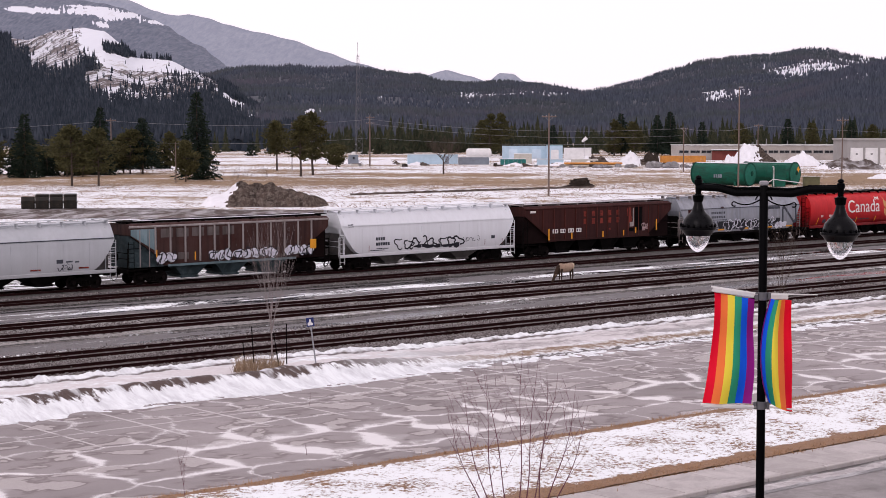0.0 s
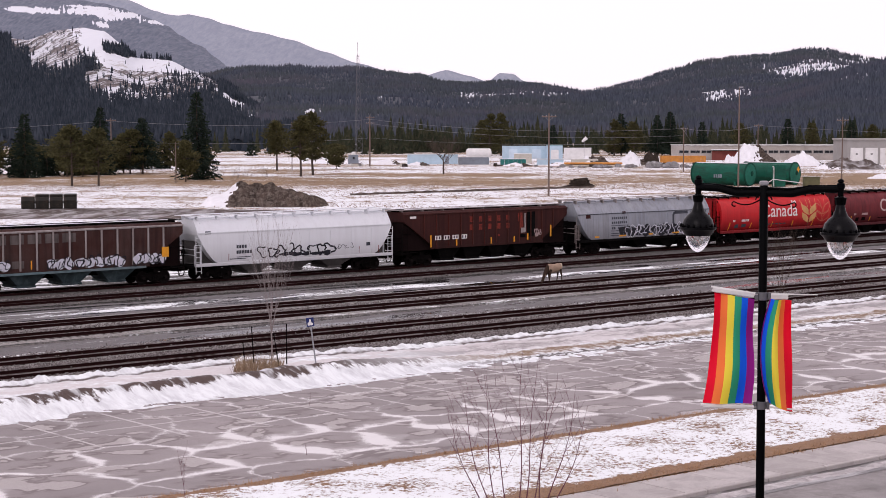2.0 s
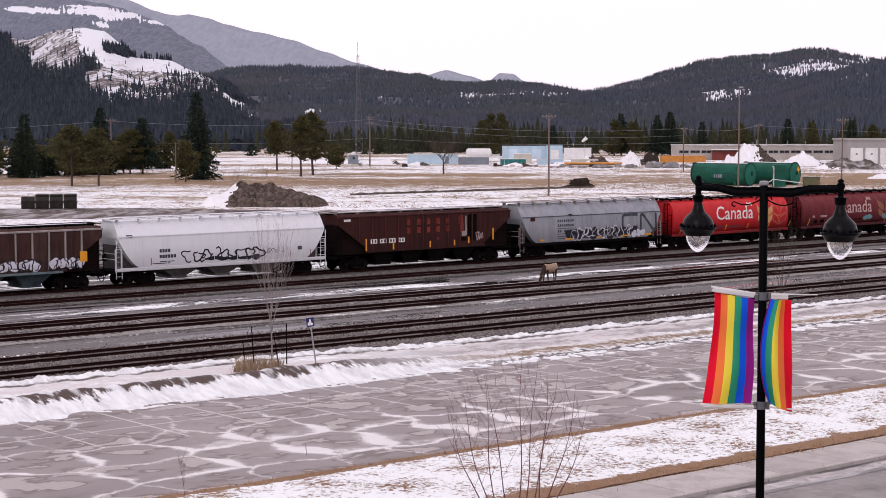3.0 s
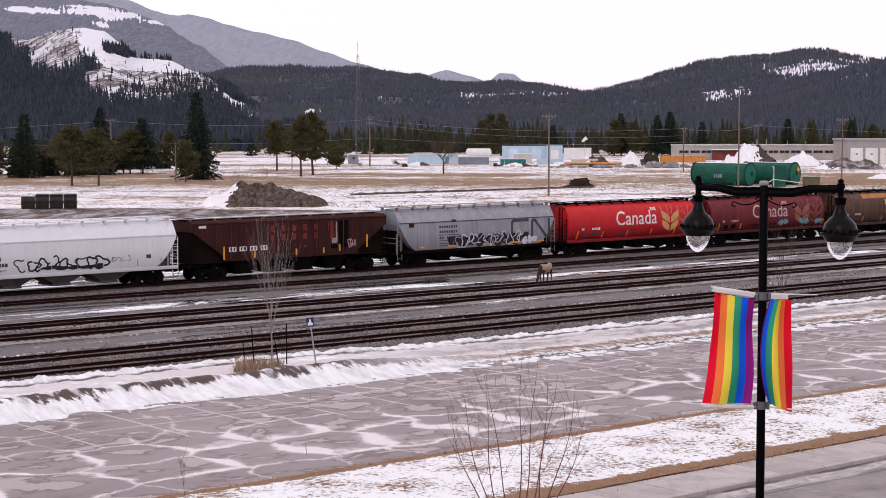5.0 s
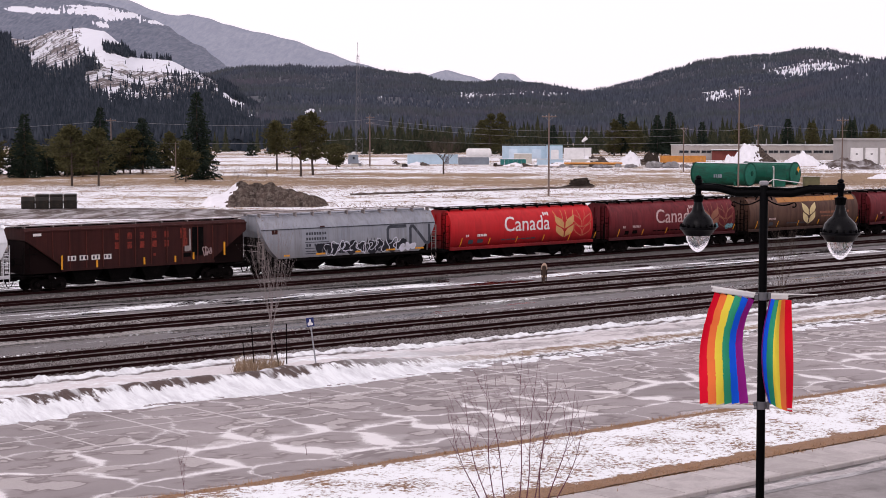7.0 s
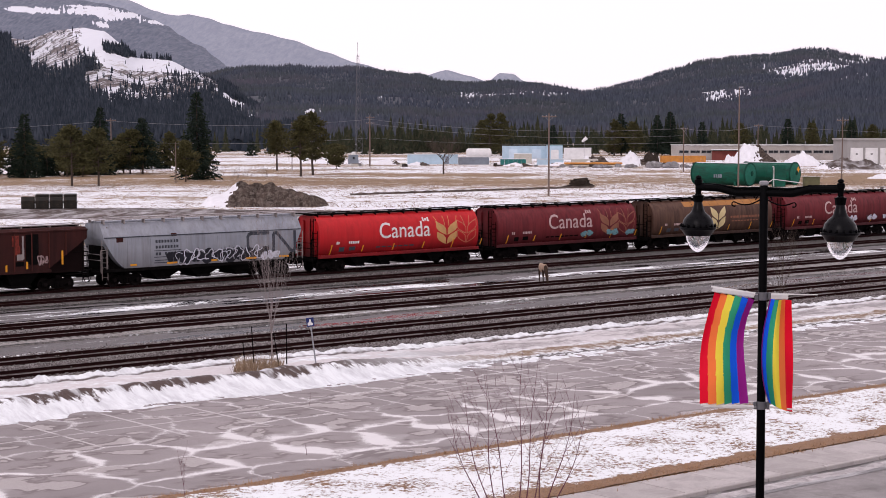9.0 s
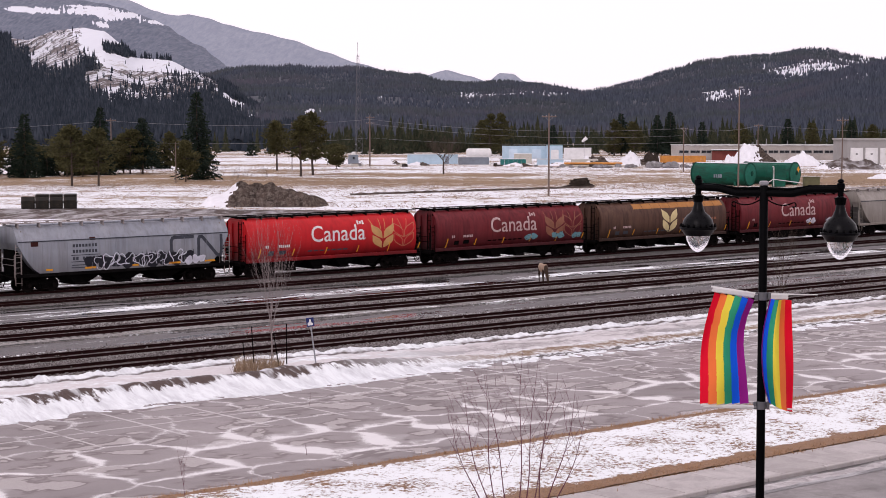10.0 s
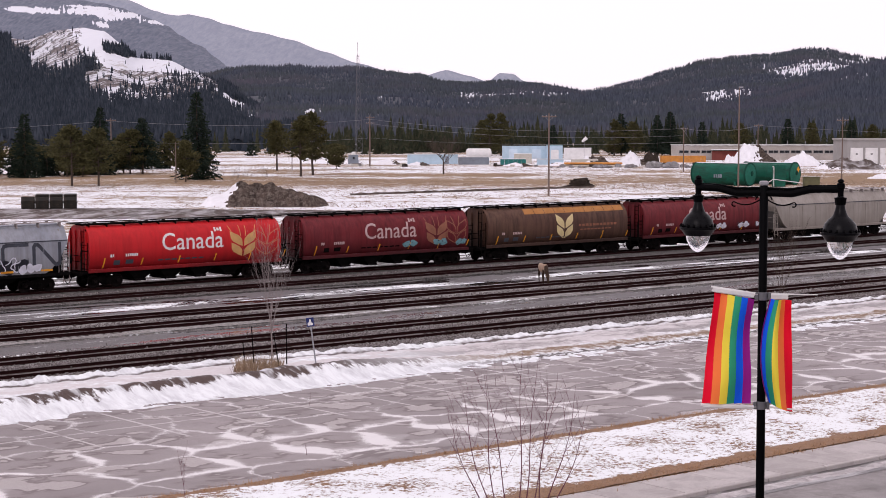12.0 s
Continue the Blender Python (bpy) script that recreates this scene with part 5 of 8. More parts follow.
def ridge(name, label, knots, near, far, nu, nv, mats, amp, power=1.0, zone=None, seed=1.0):
    """A hill range: knots give its bearing (metres aside per kilometre) and crest height (metres per kilometre of distance)."""
    u0, u1 = knots[0][0], knots[-1][0]

    def height(u, v):
        d = near + (far - near) * v
        k = min(1.0, v)
        z = max(0.0, 11.8 + spline(knots, u) * far / 1000) * k ** power
        if v > 1:
            z *= 1 - 0.6 * (v - 1) / 0.15
        x = u * d / 1000
        return x, d, z + amp * min(1, k * 3) * rough(x, d, 1 / 160.0 * 1500 / far, seed) - 0.4
    b = Build()
    vs = [1.15 * j / (nv - 1) for j in range(nv)]
    b.grid(nu, nv, lambda i, j: height(u0 + (u1 - u0) * i / (nu - 1), vs[j]))
    if zone:
        for q in range(len(b.f)):
            i, j = q % (nu - 1), q // (nu - 1)
            b.m[q] = zone(u0 + (u1 - u0) * (i + 0.5) / (nu - 1), (vs[j] + vs[j + 1]) / 2)
    me = b.mesh(name, mats, fix=False)
    me.polygons.foreach_set("use_smooth", [True] * len(me.polygons))
    tagged(new(name, me), label, "hill", kind="structure")
    return height


def cone_mesh(name, pts, hs, rs, mat, tiers=1, sides=5, seed=0):
    """Many small conifers in one mesh: pts are their feet."""
    rng = np.random.default_rng(seed)
    pts, hs, rs = np.array(pts, float), np.array(hs, float), np.array(rs, float)
    n = len(pts)
    vs, fs, k = [], [], 0
    for t in range(tiers):
        z0, z1 = 0.06 + 0.34 * t, 1.0 if t == tiers - 1 else 0.5 + 0.36 * t
        rr = 1.0 - 0.34 * t
        a = 2 * np.pi * (np.arange(sides)[None, :] / sides) + rng.uniform(0, 6.28, (n, 1))
        jag = rng.uniform(0.65, 1.25, (n, sides))
        ring = np.stack([pts[:, 0:1] + rs[:, None] * rr * jag * np.cos(a), pts[:, 1:2] + rs[:, None] * rr * jag * np.sin(a), pts[:, 2:3] + hs[:, None] * (z0 + rng.uniform(-0.05, 0.05, (n, sides)))], 2)
        tip = np.stack([pts[:, 0] + rng.normal(0, 0.12, n) * rs, pts[:, 1], pts[:, 2] + hs * z1], 1)[:, None, :]
        block = np.concatenate([ring, tip], 1)
        base = k + np.arange(n)[:, None] * (sides + 1)
        for i in range(sides):
            fs.append(np.stack([base[:, 0] + i, base[:, 0] + (i + 1) % sides, base[:, 0] + sides], 1))
        vs.append(block.reshape(-1, 3))
        k += n * (sides + 1)
    V, F = np.concatenate(vs), np.concatenate(fs)
    me = bpy.data.meshes.new(name)
    me.vertices.add(len(V))
    me.vertices.foreach_set("co", V.ravel())
    me.loops.add(F.size)
    me.loops.foreach_set("vertex_index", F.ravel().astype(np.int32))
    me.polygons.add(len(F))
    me.polygons.foreach_set("loop_start", np.arange(0, F.size, 3, dtype=np.int32))
    me.materials.append(mat)
    me.update(calc_edges=True)
    return me


def in_oval(u, v, u0, v0, ru, rv, lean=0.0):
    return 1 - math.hypot((u - u0 - lean * (v - v0)) / ru, (v - v0) / rv)


def bluff_zone(u, v, lift=0.0):
    """On the near hill: 1 open snow, 2 snowy rock, 3 thin wood over snow, 0 forest."""
    d = 600 + 1800 * v
    e = ((11.8 + spline(BLUFF, u) * 2.4) * min(1, v) ** 1.9 - 12.2) / d * 1000 + lift     # metres up for each kilometre away
    w = 0.30 * noise.noise((u * 0.07, e * 0.16, 1.0)) + 0.22 * noise.noise((u * 0.22, e * 0.5, 2.0)) + 0.16 * noise.noise((u * 0.7, e * 1.1, 5.0))
    if in_oval(u, e, -179, 36.5, 9, 3.6, -2.0) > w * 0.6 and e > 32:
        return 0                                                                    # the little stand of spruces below the dome
    if max(in_oval(u, e, -217, 37.0, 16, 11.5), in_oval(u, e, -233, 44, 9, 6)) > -w * 0.9:
        return 2
    if max(in_oval(u, e, -199, 43.5, 24, 10.0, -0.9), in_oval(u, e, -184, 35, 10, 9)) > -w * 0.35:
        return 1
    if in_oval(u, e, -162, 28.6, 29, 4.2, -4.2) > -w * 0.5:
        return 1
    if max(in_oval(u, e, -183, 22.5, 15, 11, 0.8), in_oval(u, e, -170, 23, 16, 7)) > -w * 1.1:
        return 2
    if max(in_oval(u, e, -152, 16, 26, 9), in_oval(u, e, -170, 10, 20, 5), in_oval(u, e, -134, 22, 10, 6)) > -w * 1.2 + 0.1:
        return 3
    c = -102 - 1.25 * (e + 4) + 2.0 * noise.noise((e * 0.3, 2.0, 3.0))
    if -14 < e < 17 and abs(u - c) < (4.2 if -8 < e < 8 else 1.6) + 4 * w:
        return 1
    return 0


BLUFF = [(-330, 56), (-249, 45), (-233, 43), (-216, 48.5), (-202, 50), (-190, 48), (-180, 41), (-172, 33), (-154, 32), (-140, 26), (-122, 18), (-109, 10), (-97, 2), (-78, -7), (-60, -12)]


def build_hills():
    far = [(-300, 90), (-230, 72), (-200, 67), (-176, 65), (-161, 59), (-154, 57.2), (-148, 56.6), (-142, 57.4), (-132, 55.5), (-122, 52), (-103, 47), (-85, 42.5), (-66, 35.5), (-48, 29), (-28, 23.5), (-12, 22), (2, 26), (15, 23), (25, 20), (32, 25), (39, 24.5), (46, 20), (90, 12), (120, 8)]
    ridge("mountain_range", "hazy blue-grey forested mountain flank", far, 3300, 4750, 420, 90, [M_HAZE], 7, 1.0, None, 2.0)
    shoulder = [(-300, 72), (-225, 68), (-205, 66.5), (-190, 64), (-180, 61), (-171, 57), (-162, 53.5), (-154, 50), (-147, 45), (-139, 40), (-122, 32), (-97, 22), (-70, 14), (-40, 8)]

    def shoulder_zone(u, v):
        e = (11.8 + spline(shoulder, u) * 4.2) * min(1, v) / (2900 + 1300 * v) * 1000 - 3
        w = 0.35 * noise.noise((u * 0.09, e * 0.25, 5.0)) + 0.45 * noise.noise((u * 0.8, e * 0.22, 6.0)) + 0.2 * noise.noise((u * 1.6, e * 0.5, 7.0))
        return 1 if max(in_oval(u, e, -229, 59, 19, 2.6, -5), in_oval(u, e, -196, 60.5, 12, 2.0, -6), in_oval(u, e, -188, 56.5, 22, 5.0, -3.6), in_oval(u, e, -191, 51.0, 5, 2.2, -2), in_oval(u, e, -159, 51.5, 8, 2.0, -3)) > -w * 1.0 + 0.26 else 0
    ridge("mountain_shoulder", "dark forested mountain shoulder with streaks of open snow", shoulder, 2900, 4200, 640, 240, [M_MOUNTAIN, M_BLUFFSNOW], 8, 1.0, shoulder_zone, 6.0)
    mid = [(-230, -3), (-170, 5), (-140, 22), (-115, 27.5), (-94, 28.5), (-85, 29.3), (-66, 27.6), (-48, 27.4), (-30, 25.7), (-14, 24), (0, 20), (18, 18.8), (37, 20.4), (50, 19.5), (64, 18), (80, 14.6), (88, 16), (110, 19.5), (132, 24.6), (146, 29.4), (164, 33.3), (176, 35), (190, 35.4), (201, 37), (216, 37), (228, 34), (240, 31.8), (262, 28), (300, 26), (360, 30)]

    def mid_zone(u, v, lift=0.0):
        e = ((11.8 + spline(mid, u) * 3.2) * min(1, v) ** 2 - 12.2) / (760 + 2440 * v) * 1000 + lift
        w = 0.4 * noise.noise((u * 0.08, e * 0.3, 8.0)) + 0.6 * noise.noise((u * 0.8, e * 0.3, 9.0))
        return 1 if max(in_oval(u, e, 156, 12.0, 14, 2.8), in_oval(u, e, 212, 28, 27, 4.2, 2), in_oval(u, e, 40, 10.0, 30, 1.8), in_oval(u, e, 20, 8, 12, 2.0), in_oval(u, e, -35, 11, 2, 1), in_oval(u, e, -75, 1.0, 5, 1.5)) > -w * 1.1 + 0.1 else 0
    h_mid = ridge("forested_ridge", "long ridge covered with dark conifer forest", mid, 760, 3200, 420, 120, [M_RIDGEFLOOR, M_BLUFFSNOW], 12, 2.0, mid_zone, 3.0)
    spur = [(130, 0), (155, 6), (183, 12), (207, 18), (228, 25.2), (250, 30.2), (300, 36), (360, 40)]

    def spur_zone(u, v):
        return 1 if noise.noise((u * 0.7, v * 22, 4.0)) + 0.6 * noise.noise((u * 0.1, v * 4, 2.0)) > 0.40 and v > 0.35 else 0
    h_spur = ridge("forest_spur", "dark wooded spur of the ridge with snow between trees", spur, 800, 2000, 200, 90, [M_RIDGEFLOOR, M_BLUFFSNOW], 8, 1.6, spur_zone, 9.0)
    h_near = ridge("snowy_bluff", "steep forested hill with an open snowy bluff", BLUFF, 600, 2400, 640, 260, [M_SLOPE, M_BLUFFSNOW, M_BLUFFROCK, M_BLUFFROCK], 4, 1.9, bluff_zone, 4.0)
    rnd = random.Random(21)
    pts, hs, rs = [], [], []
    while len(pts) < 62000:
        v = rnd.random() ** 0.75 * 1.01
        u = rnd.uniform(-190, 262)
        if (mid_zone(u, v) or mid_zone(u, v, 1.2)) and rnd.random() < 0.62:
            continue
        if u < -102 and v < 0.6 and rnd.random() < 0.9:
            continue
        pts.append(h_mid(u, v))
        h = rnd.uniform(5, 10) * (0.8 + 0.35 * noise.noise((u * 0.05, v * 9, 4.4)))
        hs.append(h), rs.append(h * rnd.uniform(0.17, 0.26))
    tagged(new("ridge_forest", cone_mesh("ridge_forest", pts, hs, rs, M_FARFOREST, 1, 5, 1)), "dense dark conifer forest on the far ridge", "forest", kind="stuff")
    pts, hs, rs = [], [], []
    while len(pts) < 12000:
        v, u = rnd.random() ** 0.75 * 1.01, rnd.uniform(135, 265)
        if (spur_zone(u, v) or spur_zone(u, v + 0.02)) and rnd.random() < 0.8:
            continue
        pts.append(h_spur(u, v))
        h = rnd.uniform(5, 9)
        hs.append(h), rs.append(h * rnd.uniform(0.17, 0.25))
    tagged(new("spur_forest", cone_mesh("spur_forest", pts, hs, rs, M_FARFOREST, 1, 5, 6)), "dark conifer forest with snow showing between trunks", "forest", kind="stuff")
    pts, hs, rs = [], [], []
    while len(pts) < 22000:
        v, u = rnd.random() ** 0.8 * 1.01, rnd.uniform(-275, -70)
        z, above = bluff_zone(u, v), {bluff_zone(u, v, 2.0), bluff_zone(u, v, 4.0), bluff_zone(u, v, 6.5)}
        if (z == 1 and rnd.random() < 0.995) or (z == 2 and rnd.random() < 0.975) or (z == 3 and rnd.random() < 0.82):
            continue
        if z == 0 and ((1 in above and rnd.random() < 0.93) or (2 in above and rnd.random() < 0.85) or (3 in above and rnd.random() < 0.75)):
            continue
        x, y, zz = h_near(u, v)
        if zz < 0.3 and rnd.random() < 0.85:
            continue
        pts.append((x, y, zz))
        h = rnd.uniform(6, 11.5) * (0.7 if z else 1)
        hs.append(h), rs.append(h * rnd.uniform(0.13, 0.19))
    while len(pts) < 22170:
        u, v = rnd.uniform(-190, -150), rnd.uniform(0.8, 1.0)
        if bluff_zone(u, v) == 0 and bluff_zone(u, v, -4) == 1:
            pts.append(h_near(u, v)), hs.append(rnd.uniform(6, 10)), rs.append(rnd.uniform(1.1, 1.7))
    tagged(new("hillside_forest", cone_mesh("hillside_forest", pts, hs, rs, M_FOREST, 2, 6, 2)), "dark spruce forest on the steep hillside", "forest", kind="stuff")
    pts, hs, rs = [], [], []
    # low wood along the far edge of the field
    k = 0
    while k < 620:
        x = rnd.uniform(-95, 200)
        y = rnd.uniform(560, 700)
        if x < -40 and rnd.random() < 0.75:
            continue
        k += 1
        h = rnd.uniform(6, 10.5) * (1.2 if noise.noise((x * 0.05, 1, 1)) > 0.05 and y < 620 else 0.9)
        pts.append((x, y, -0.3)), hs.append(h), rs.append(h * rnd.uniform(0.15, 0.24))
    wood = Build()
    for p, h, r in zip(pts, hs, rs):
        levels = 9
        for t in range(levels):
            f = t / levels
            rr, z0 = r * (1 - f) ** 0.9 + 0.1, p[2] + h * (0.08 + 0.88 * f)
            n = 7
            a0 = rnd.uniform(0, 6)
            for i in range(n):
                a = a0 + 6.283 * i / n
                q = rr * rnd.uniform(0.6, 1.25)
                c, s = math.cos(a), math.sin(a)
                wood.add([(p[0] - s * 0.35 * q, p[1] + c * 0.35 * q, z0), (p[0] + s * 0.35 * q, p[1] - c * 0.35 * q, z0), (p[0] + c * q, p[1] + s * q, z0 - 0.05 * h * rnd.uniform(0.3, 1.5)), (p[0], p[1], z0 + h * 0.16)], [(0, 2, 3), (2, 1, 3), (0, 1, 2)])
    me = wood.mesh("field_edge_wood", M_WOODEDGE, fix=False)
    tagged(new("field_edge_wood", me), "low dark conifer wood along the far field edge", "wood", kind="stuff")


M_WOODEDGE = needle_material("field_edge_needles", (0.026, 0.034, 0.022), (0.060, 0.060, 0.036))
build_hills()


def clump(b, p, d, size, rnd):
    """A tuft of needles: a thin three-sided blade along d."""
    d = d.normalized()
    q = d.to_track_quat("Z", "Y").to_matrix()
    w = size * 0.30
    a0 = rnd.uniform(0, 6)
    ring = [p + q @ Vector((w * math.cos(a0 + 2.094 * i), w * math.sin(a0 + 2.094 * i), size * 0.35)) for i in range(3)]
    b.add([p, *ring, p + d * size], [(0, 1, 2), (0, 2, 3), (0, 3, 1), (1, 4, 2), (2, 4, 3), (3, 4, 1)])


def conifer(label, x, y, h, w, kind, seed, lean=0.0, bare=0.12):
    """A single tree: tapered trunk with limbs, crown of many needle tufts."""
    rnd = random.Random(seed)
    w *= 1.2
    tree = thing("spruce_tree" if kind == "spruce" else "pine_tree", label, "tree", pose(x, y, -0.05, 0, 0, rnd.uniform(0, 360)), group="trees in the field")
    tr = Build()
    axis = lambda f: Vector((lean * h * f + 0.12 * math.sin(5 * f + seed), 0.1 * math.sin(4 * f + seed), h * f))
    for k in range(8):
        tr.rod(axis(k / 8), axis((k + 1) / 8), 0.021 * h * (1 - k / 8.6), 0.021 * h * (1 - (k + 1) / 8.6), 7)
    cr = Build()
    if kind == "spruce":
        levels = int(h * 2.6)
        for k in range(levels):
            f = bare + (1 - bare) * k / levels
            r = w / 2 * (1 - f) ** 0.8 * (1 + 0.3 * noise.noise((f * 9, seed, 0)))+ 0.12
            for i in range(13):
                a = rnd.uniform(0, 6.283)
                rr = r * rnd.uniform(0.55, 1.15)
                p0 = axis(f)
                tip = p0 + Vector((rr * math.cos(a), rr * math.sin(a), -0.28 * rr + rnd.uniform(-0.2, 0.2)))
                if i < 3:
                    tr.rod(p0, tip, 0.02, 0.008, 3, caps=False)
                m = max(2, int(rr / 0.34))
                for j in range(m):
                    q = p0.lerp(tip, (j + 0.8) / m)
                    clump(cr, q, Vector((math.cos(a) + rnd.uniform(-0.7, 0.7), math.sin(a) + rnd.uniform(-0.7, 0.7), rnd.uniform(-0.7, 0.25))), rnd.uniform(0.35, 0.75), rnd)
    else:
        for k in range(int(60 + h * 5)):
            f = bare + (1 - bare) * rnd.random() ** 0.9
            g = (f - bare) / (1 - bare)
            env = math.sin(math.pi * min(1, 0.14 + 0.82 * g)) ** 0.7 * (1.0 if g < 0.6 else 1 - 0.55 * (g - 0.6) / 0.4)
            r = w / 2 * env * rnd.uniform(0.35, 1.12) * (1 + 0.35 * noise.noise((g * 4, k * 0.07, seed)))
            a = rnd.uniform(0, 6.283)
            p0 = axis(max(0.12, f - 0.05))
            tip = p0 + Vector((r * math.cos(a), r * math.sin(a), r * rnd.uniform(-0.05, 0.4)))
            tr.rod(p0, tip, 0.035, 0.01, 4, caps=False)
            for j in range(26):
                q = p0.lerp(tip, rnd.uniform(0.45, 1.05)) + Vector((rnd.gauss(0, 0.32), rnd.gauss(0, 0.32), rnd.gauss(0, 0.2)))
                clump(cr, q, Vector((math.cos(a) + rnd.gauss(0, 0.8), math.sin(a) + rnd.gauss(0, 0.8), rnd.uniform(-0.2, 0.9))), rnd.uniform(0.3, 0.6), rnd)
    part("trunk", tr, M_BARK, tree)
    me = cr.mesh("crown", M_NEEDLE if kind == "spruce" else M_PINE, fix=False)
    part("crown", me, None, tree)
    return tree


def build_trees():
    pine, spruce = "olive-green pine with a bare lower trunk", "dark green spruce with drooping branches"
    conifer(spruce, -80.9, 344, 12.6, 6.2, "spruce", 1, 0.0, 0.03)
    conifer(pine, -86.5, 340, 8.6, 6.0, "pine", 2, 0.0, 0.25)
    conifer(pine, -63.1, 302, 10.6, 7.4, "pine", 3, -0.05, 0.28)
    conifer(pine, -58.6, 302, 10.0, 6.0, "pine", 4, 0.0, 0.3)
    conifer(spruce, -70.5, 366, 14.0, 6.5, "spruce", 5, 0.0, 0.1)
    conifer(pine, -74.5, 352, 9.8, 6.6, "pine", 19, 0.0, 0.15)
    conifer(spruce, -62.2, 368, 11.8, 9.6, "spruce", 6, 0.0, 0.22)
    conifer(pine, -64.3, 366, 9.4, 7.0, "pine", 7, 0.0, 0.22)
    conifer("tall leaning dark spruce reaching to the ground", -46.3, 335, 16.8, 7.4, "spruce", 8, -0.025, 0.03)
    conifer("small olive pine beside a tall spruce", -46.6, 322, 7.6, 3.6, "pine", 9, 0.0, 0.25)
    conifer("slender pine with a thin crown", -36.6, 391, 11.2, 5.2, "pine", 10, 0.0, 0.38)
    conifer(pine, -28.3, 352, 12.4, 5.4, "pine", 11, -0.02, 0.32)
    conifer(pine, -26.4, 360, 13.0, 5.6, "pine", 12, 0.01, 0.3)
    conifer(spruce, -93.0, 352, 11.5, 6.0, "spruce", 31, 0.0, 0.05)
    conifer(pine, -83.6, 356, 8.8, 6.0, "pine", 32, 0.0, 0.12)
    conifer(pine, -77.0, 362, 8.0, 6.5, "pine", 33, 0.0, 0.1)
    conifer(pine, -66.8, 372, 8.2, 7.0, "pine", 34, 0.0, 0.1)
    conifer(pine, -71.0, 350, 7.0, 6.0, "pine", 35, 0.0, 0.1)
    rnd = random.Random(78)
    for k in range(24):
        x = -104 + 2.1 * k + rnd.uniform(-0.8, 0.8)
        conifer("low dark conifer in the thicket at the hill foot", x, rnd.uniform(395, 430), rnd.uniform(5.0, 8.5), rnd.uniform(4.0, 5.5), "spruce" if k % 2 else "pine", 200 + k, 0.0, 0.02)
    for k in range(9):
        conifer("young dark spruce among taller pines", -94 + 3.1 * k + rnd.uniform(-1, 1), rnd.uniform(352, 372), rnd.uniform(4.5, 7.0), rnd.uniform(3.6, 5.0), "spruce", 240 + k, 0.0, 0.02)
    rnd = random.Random(77)
    for x, h, kind in ((12.2, 11.0, "pine"), (14.4, 13.0, "pine"), (17.6, 13.2, "pine"), (33.5, 9.5, "spruce"), (52.0, 11.5, "pine"), (54.6, 13.0, "spruce"), (57.5, 10.5, "pine"), (65.0, 12.6, "spruce"), (69.6, 13.6, "spruce"), (78.5, 10.5, "spruce"), (90.0, 10.0, "pine"), (105.5, 11.5, "spruce"), (112.0, 10.0, "pine"), (124.0, 11.0, "spruce"), (131.0, 9.5, "pine")):
        conifer("tall conifer at the far edge of the field", x, 541 + rnd.uniform(-4, 10), h, h * rnd.uniform(0.42, 0.55), kind, int(x * 10), 0.0, 0.12)
    conifer("low bushy pine at the field edge", -32.5, 536, 3.6, 6.5, "pine", 13, 0.0, 0.02)
    conifer("small lone spruce at the field edge", -58.0, 540, 4.6, 4.0, "spruce", 14, 0.0, 0.02)
    conifer("small rounded pine behind other pines", -24.0, 400, 5.0, 4.5, "pine", 15, 0.0, 0.3)


def branchy(b, p, d, length, r, depth, rnd, spread=0.5, up=0.25):
    """Bare forking branches."""
    steps = 4
    for k in range(steps):
        q = p + d * (length / steps)
        b.rod(p, q, r * (1 - 0.2 * k), r * (1 - 0.2 * (k + 1)), 5 if depth > 1 else 3, caps=False)
        p = q
        d = (d + Vector((rnd.gauss(0, 0.12), rnd.gauss(0, 0.12), up * 0.3))).normalized()
        if depth > 0 and k > 0:
            for _ in range(2 if rnd.random() < 0.7 else 1):
                a = rnd.uniform(0, 6.283)
                dd = (d + Vector((math.cos(a), math.sin(a), 0.15)) * spread * rnd.uniform(0.6, 1.4)).normalized()
                branchy(b, p, dd, length * rnd.uniform(0.45, 0.7), r * 0.5, depth - 1, rnd, spread, up)


build_trees()


# ---- the yard behind the train ----
M_POLE = plain("weathered_pole_timber", (0.17, 0.125, 0.105), 0.85, 0, 0.3, 1.0, 12, None, 0, 0.3, (1, 1, 0.15))
M_GALV = plain("galvanised_steel", (0.30, 0.30, 0.32), 0.5, 0.4, 0.25, 2, 15)
M_WIRE = plain("grey_cable", (0.25, 0.25, 0.26), 0.5, 0.3, 0.1, 2, 10, None, 0, 0)
M_GREEN = plain("dark_green_tank_paint", (0.008, 0.105, 0.070), 0.5, 0, 0.4, 0.5, 8, (0.015, 0.035, 0.025), 0.5, stretch=(0.4, 1, 1), gloss=0.12)
# Lighter copy of the tank green: light on the end face is painted in.
M_TANKEND = plain("lit_green_end", (0.016, 0.15, 0.105), 0.6, 0, 0.3, 0.8, 8, (0.02, 0.05, 0.04), 0.3, gloss=0.1)
M_TANKRIM = plain("deep_green_rim_paint", (0.006, 0.055, 0.038), 0.6, 0, 0.3, 0.8, 8, (0.02, 0.03, 0.02), 0.3, gloss=0.08)
M_BIN = plain("dark_olive_bin_paint", (0.018, 0.016, 0.013), 0.6, 0, 0.3, 1, 8, (0.09, 0.06, 0.04), 0.25)
M_SPOIL = plain("dark_gravel_spoil", (0.070, 0.052, 0.043), 0.95, 0, 0.75, 0.9, 4, (0.21, 0.18, 0.155), 0.45, 0.9, (1, 0.5, 1), 0.05)
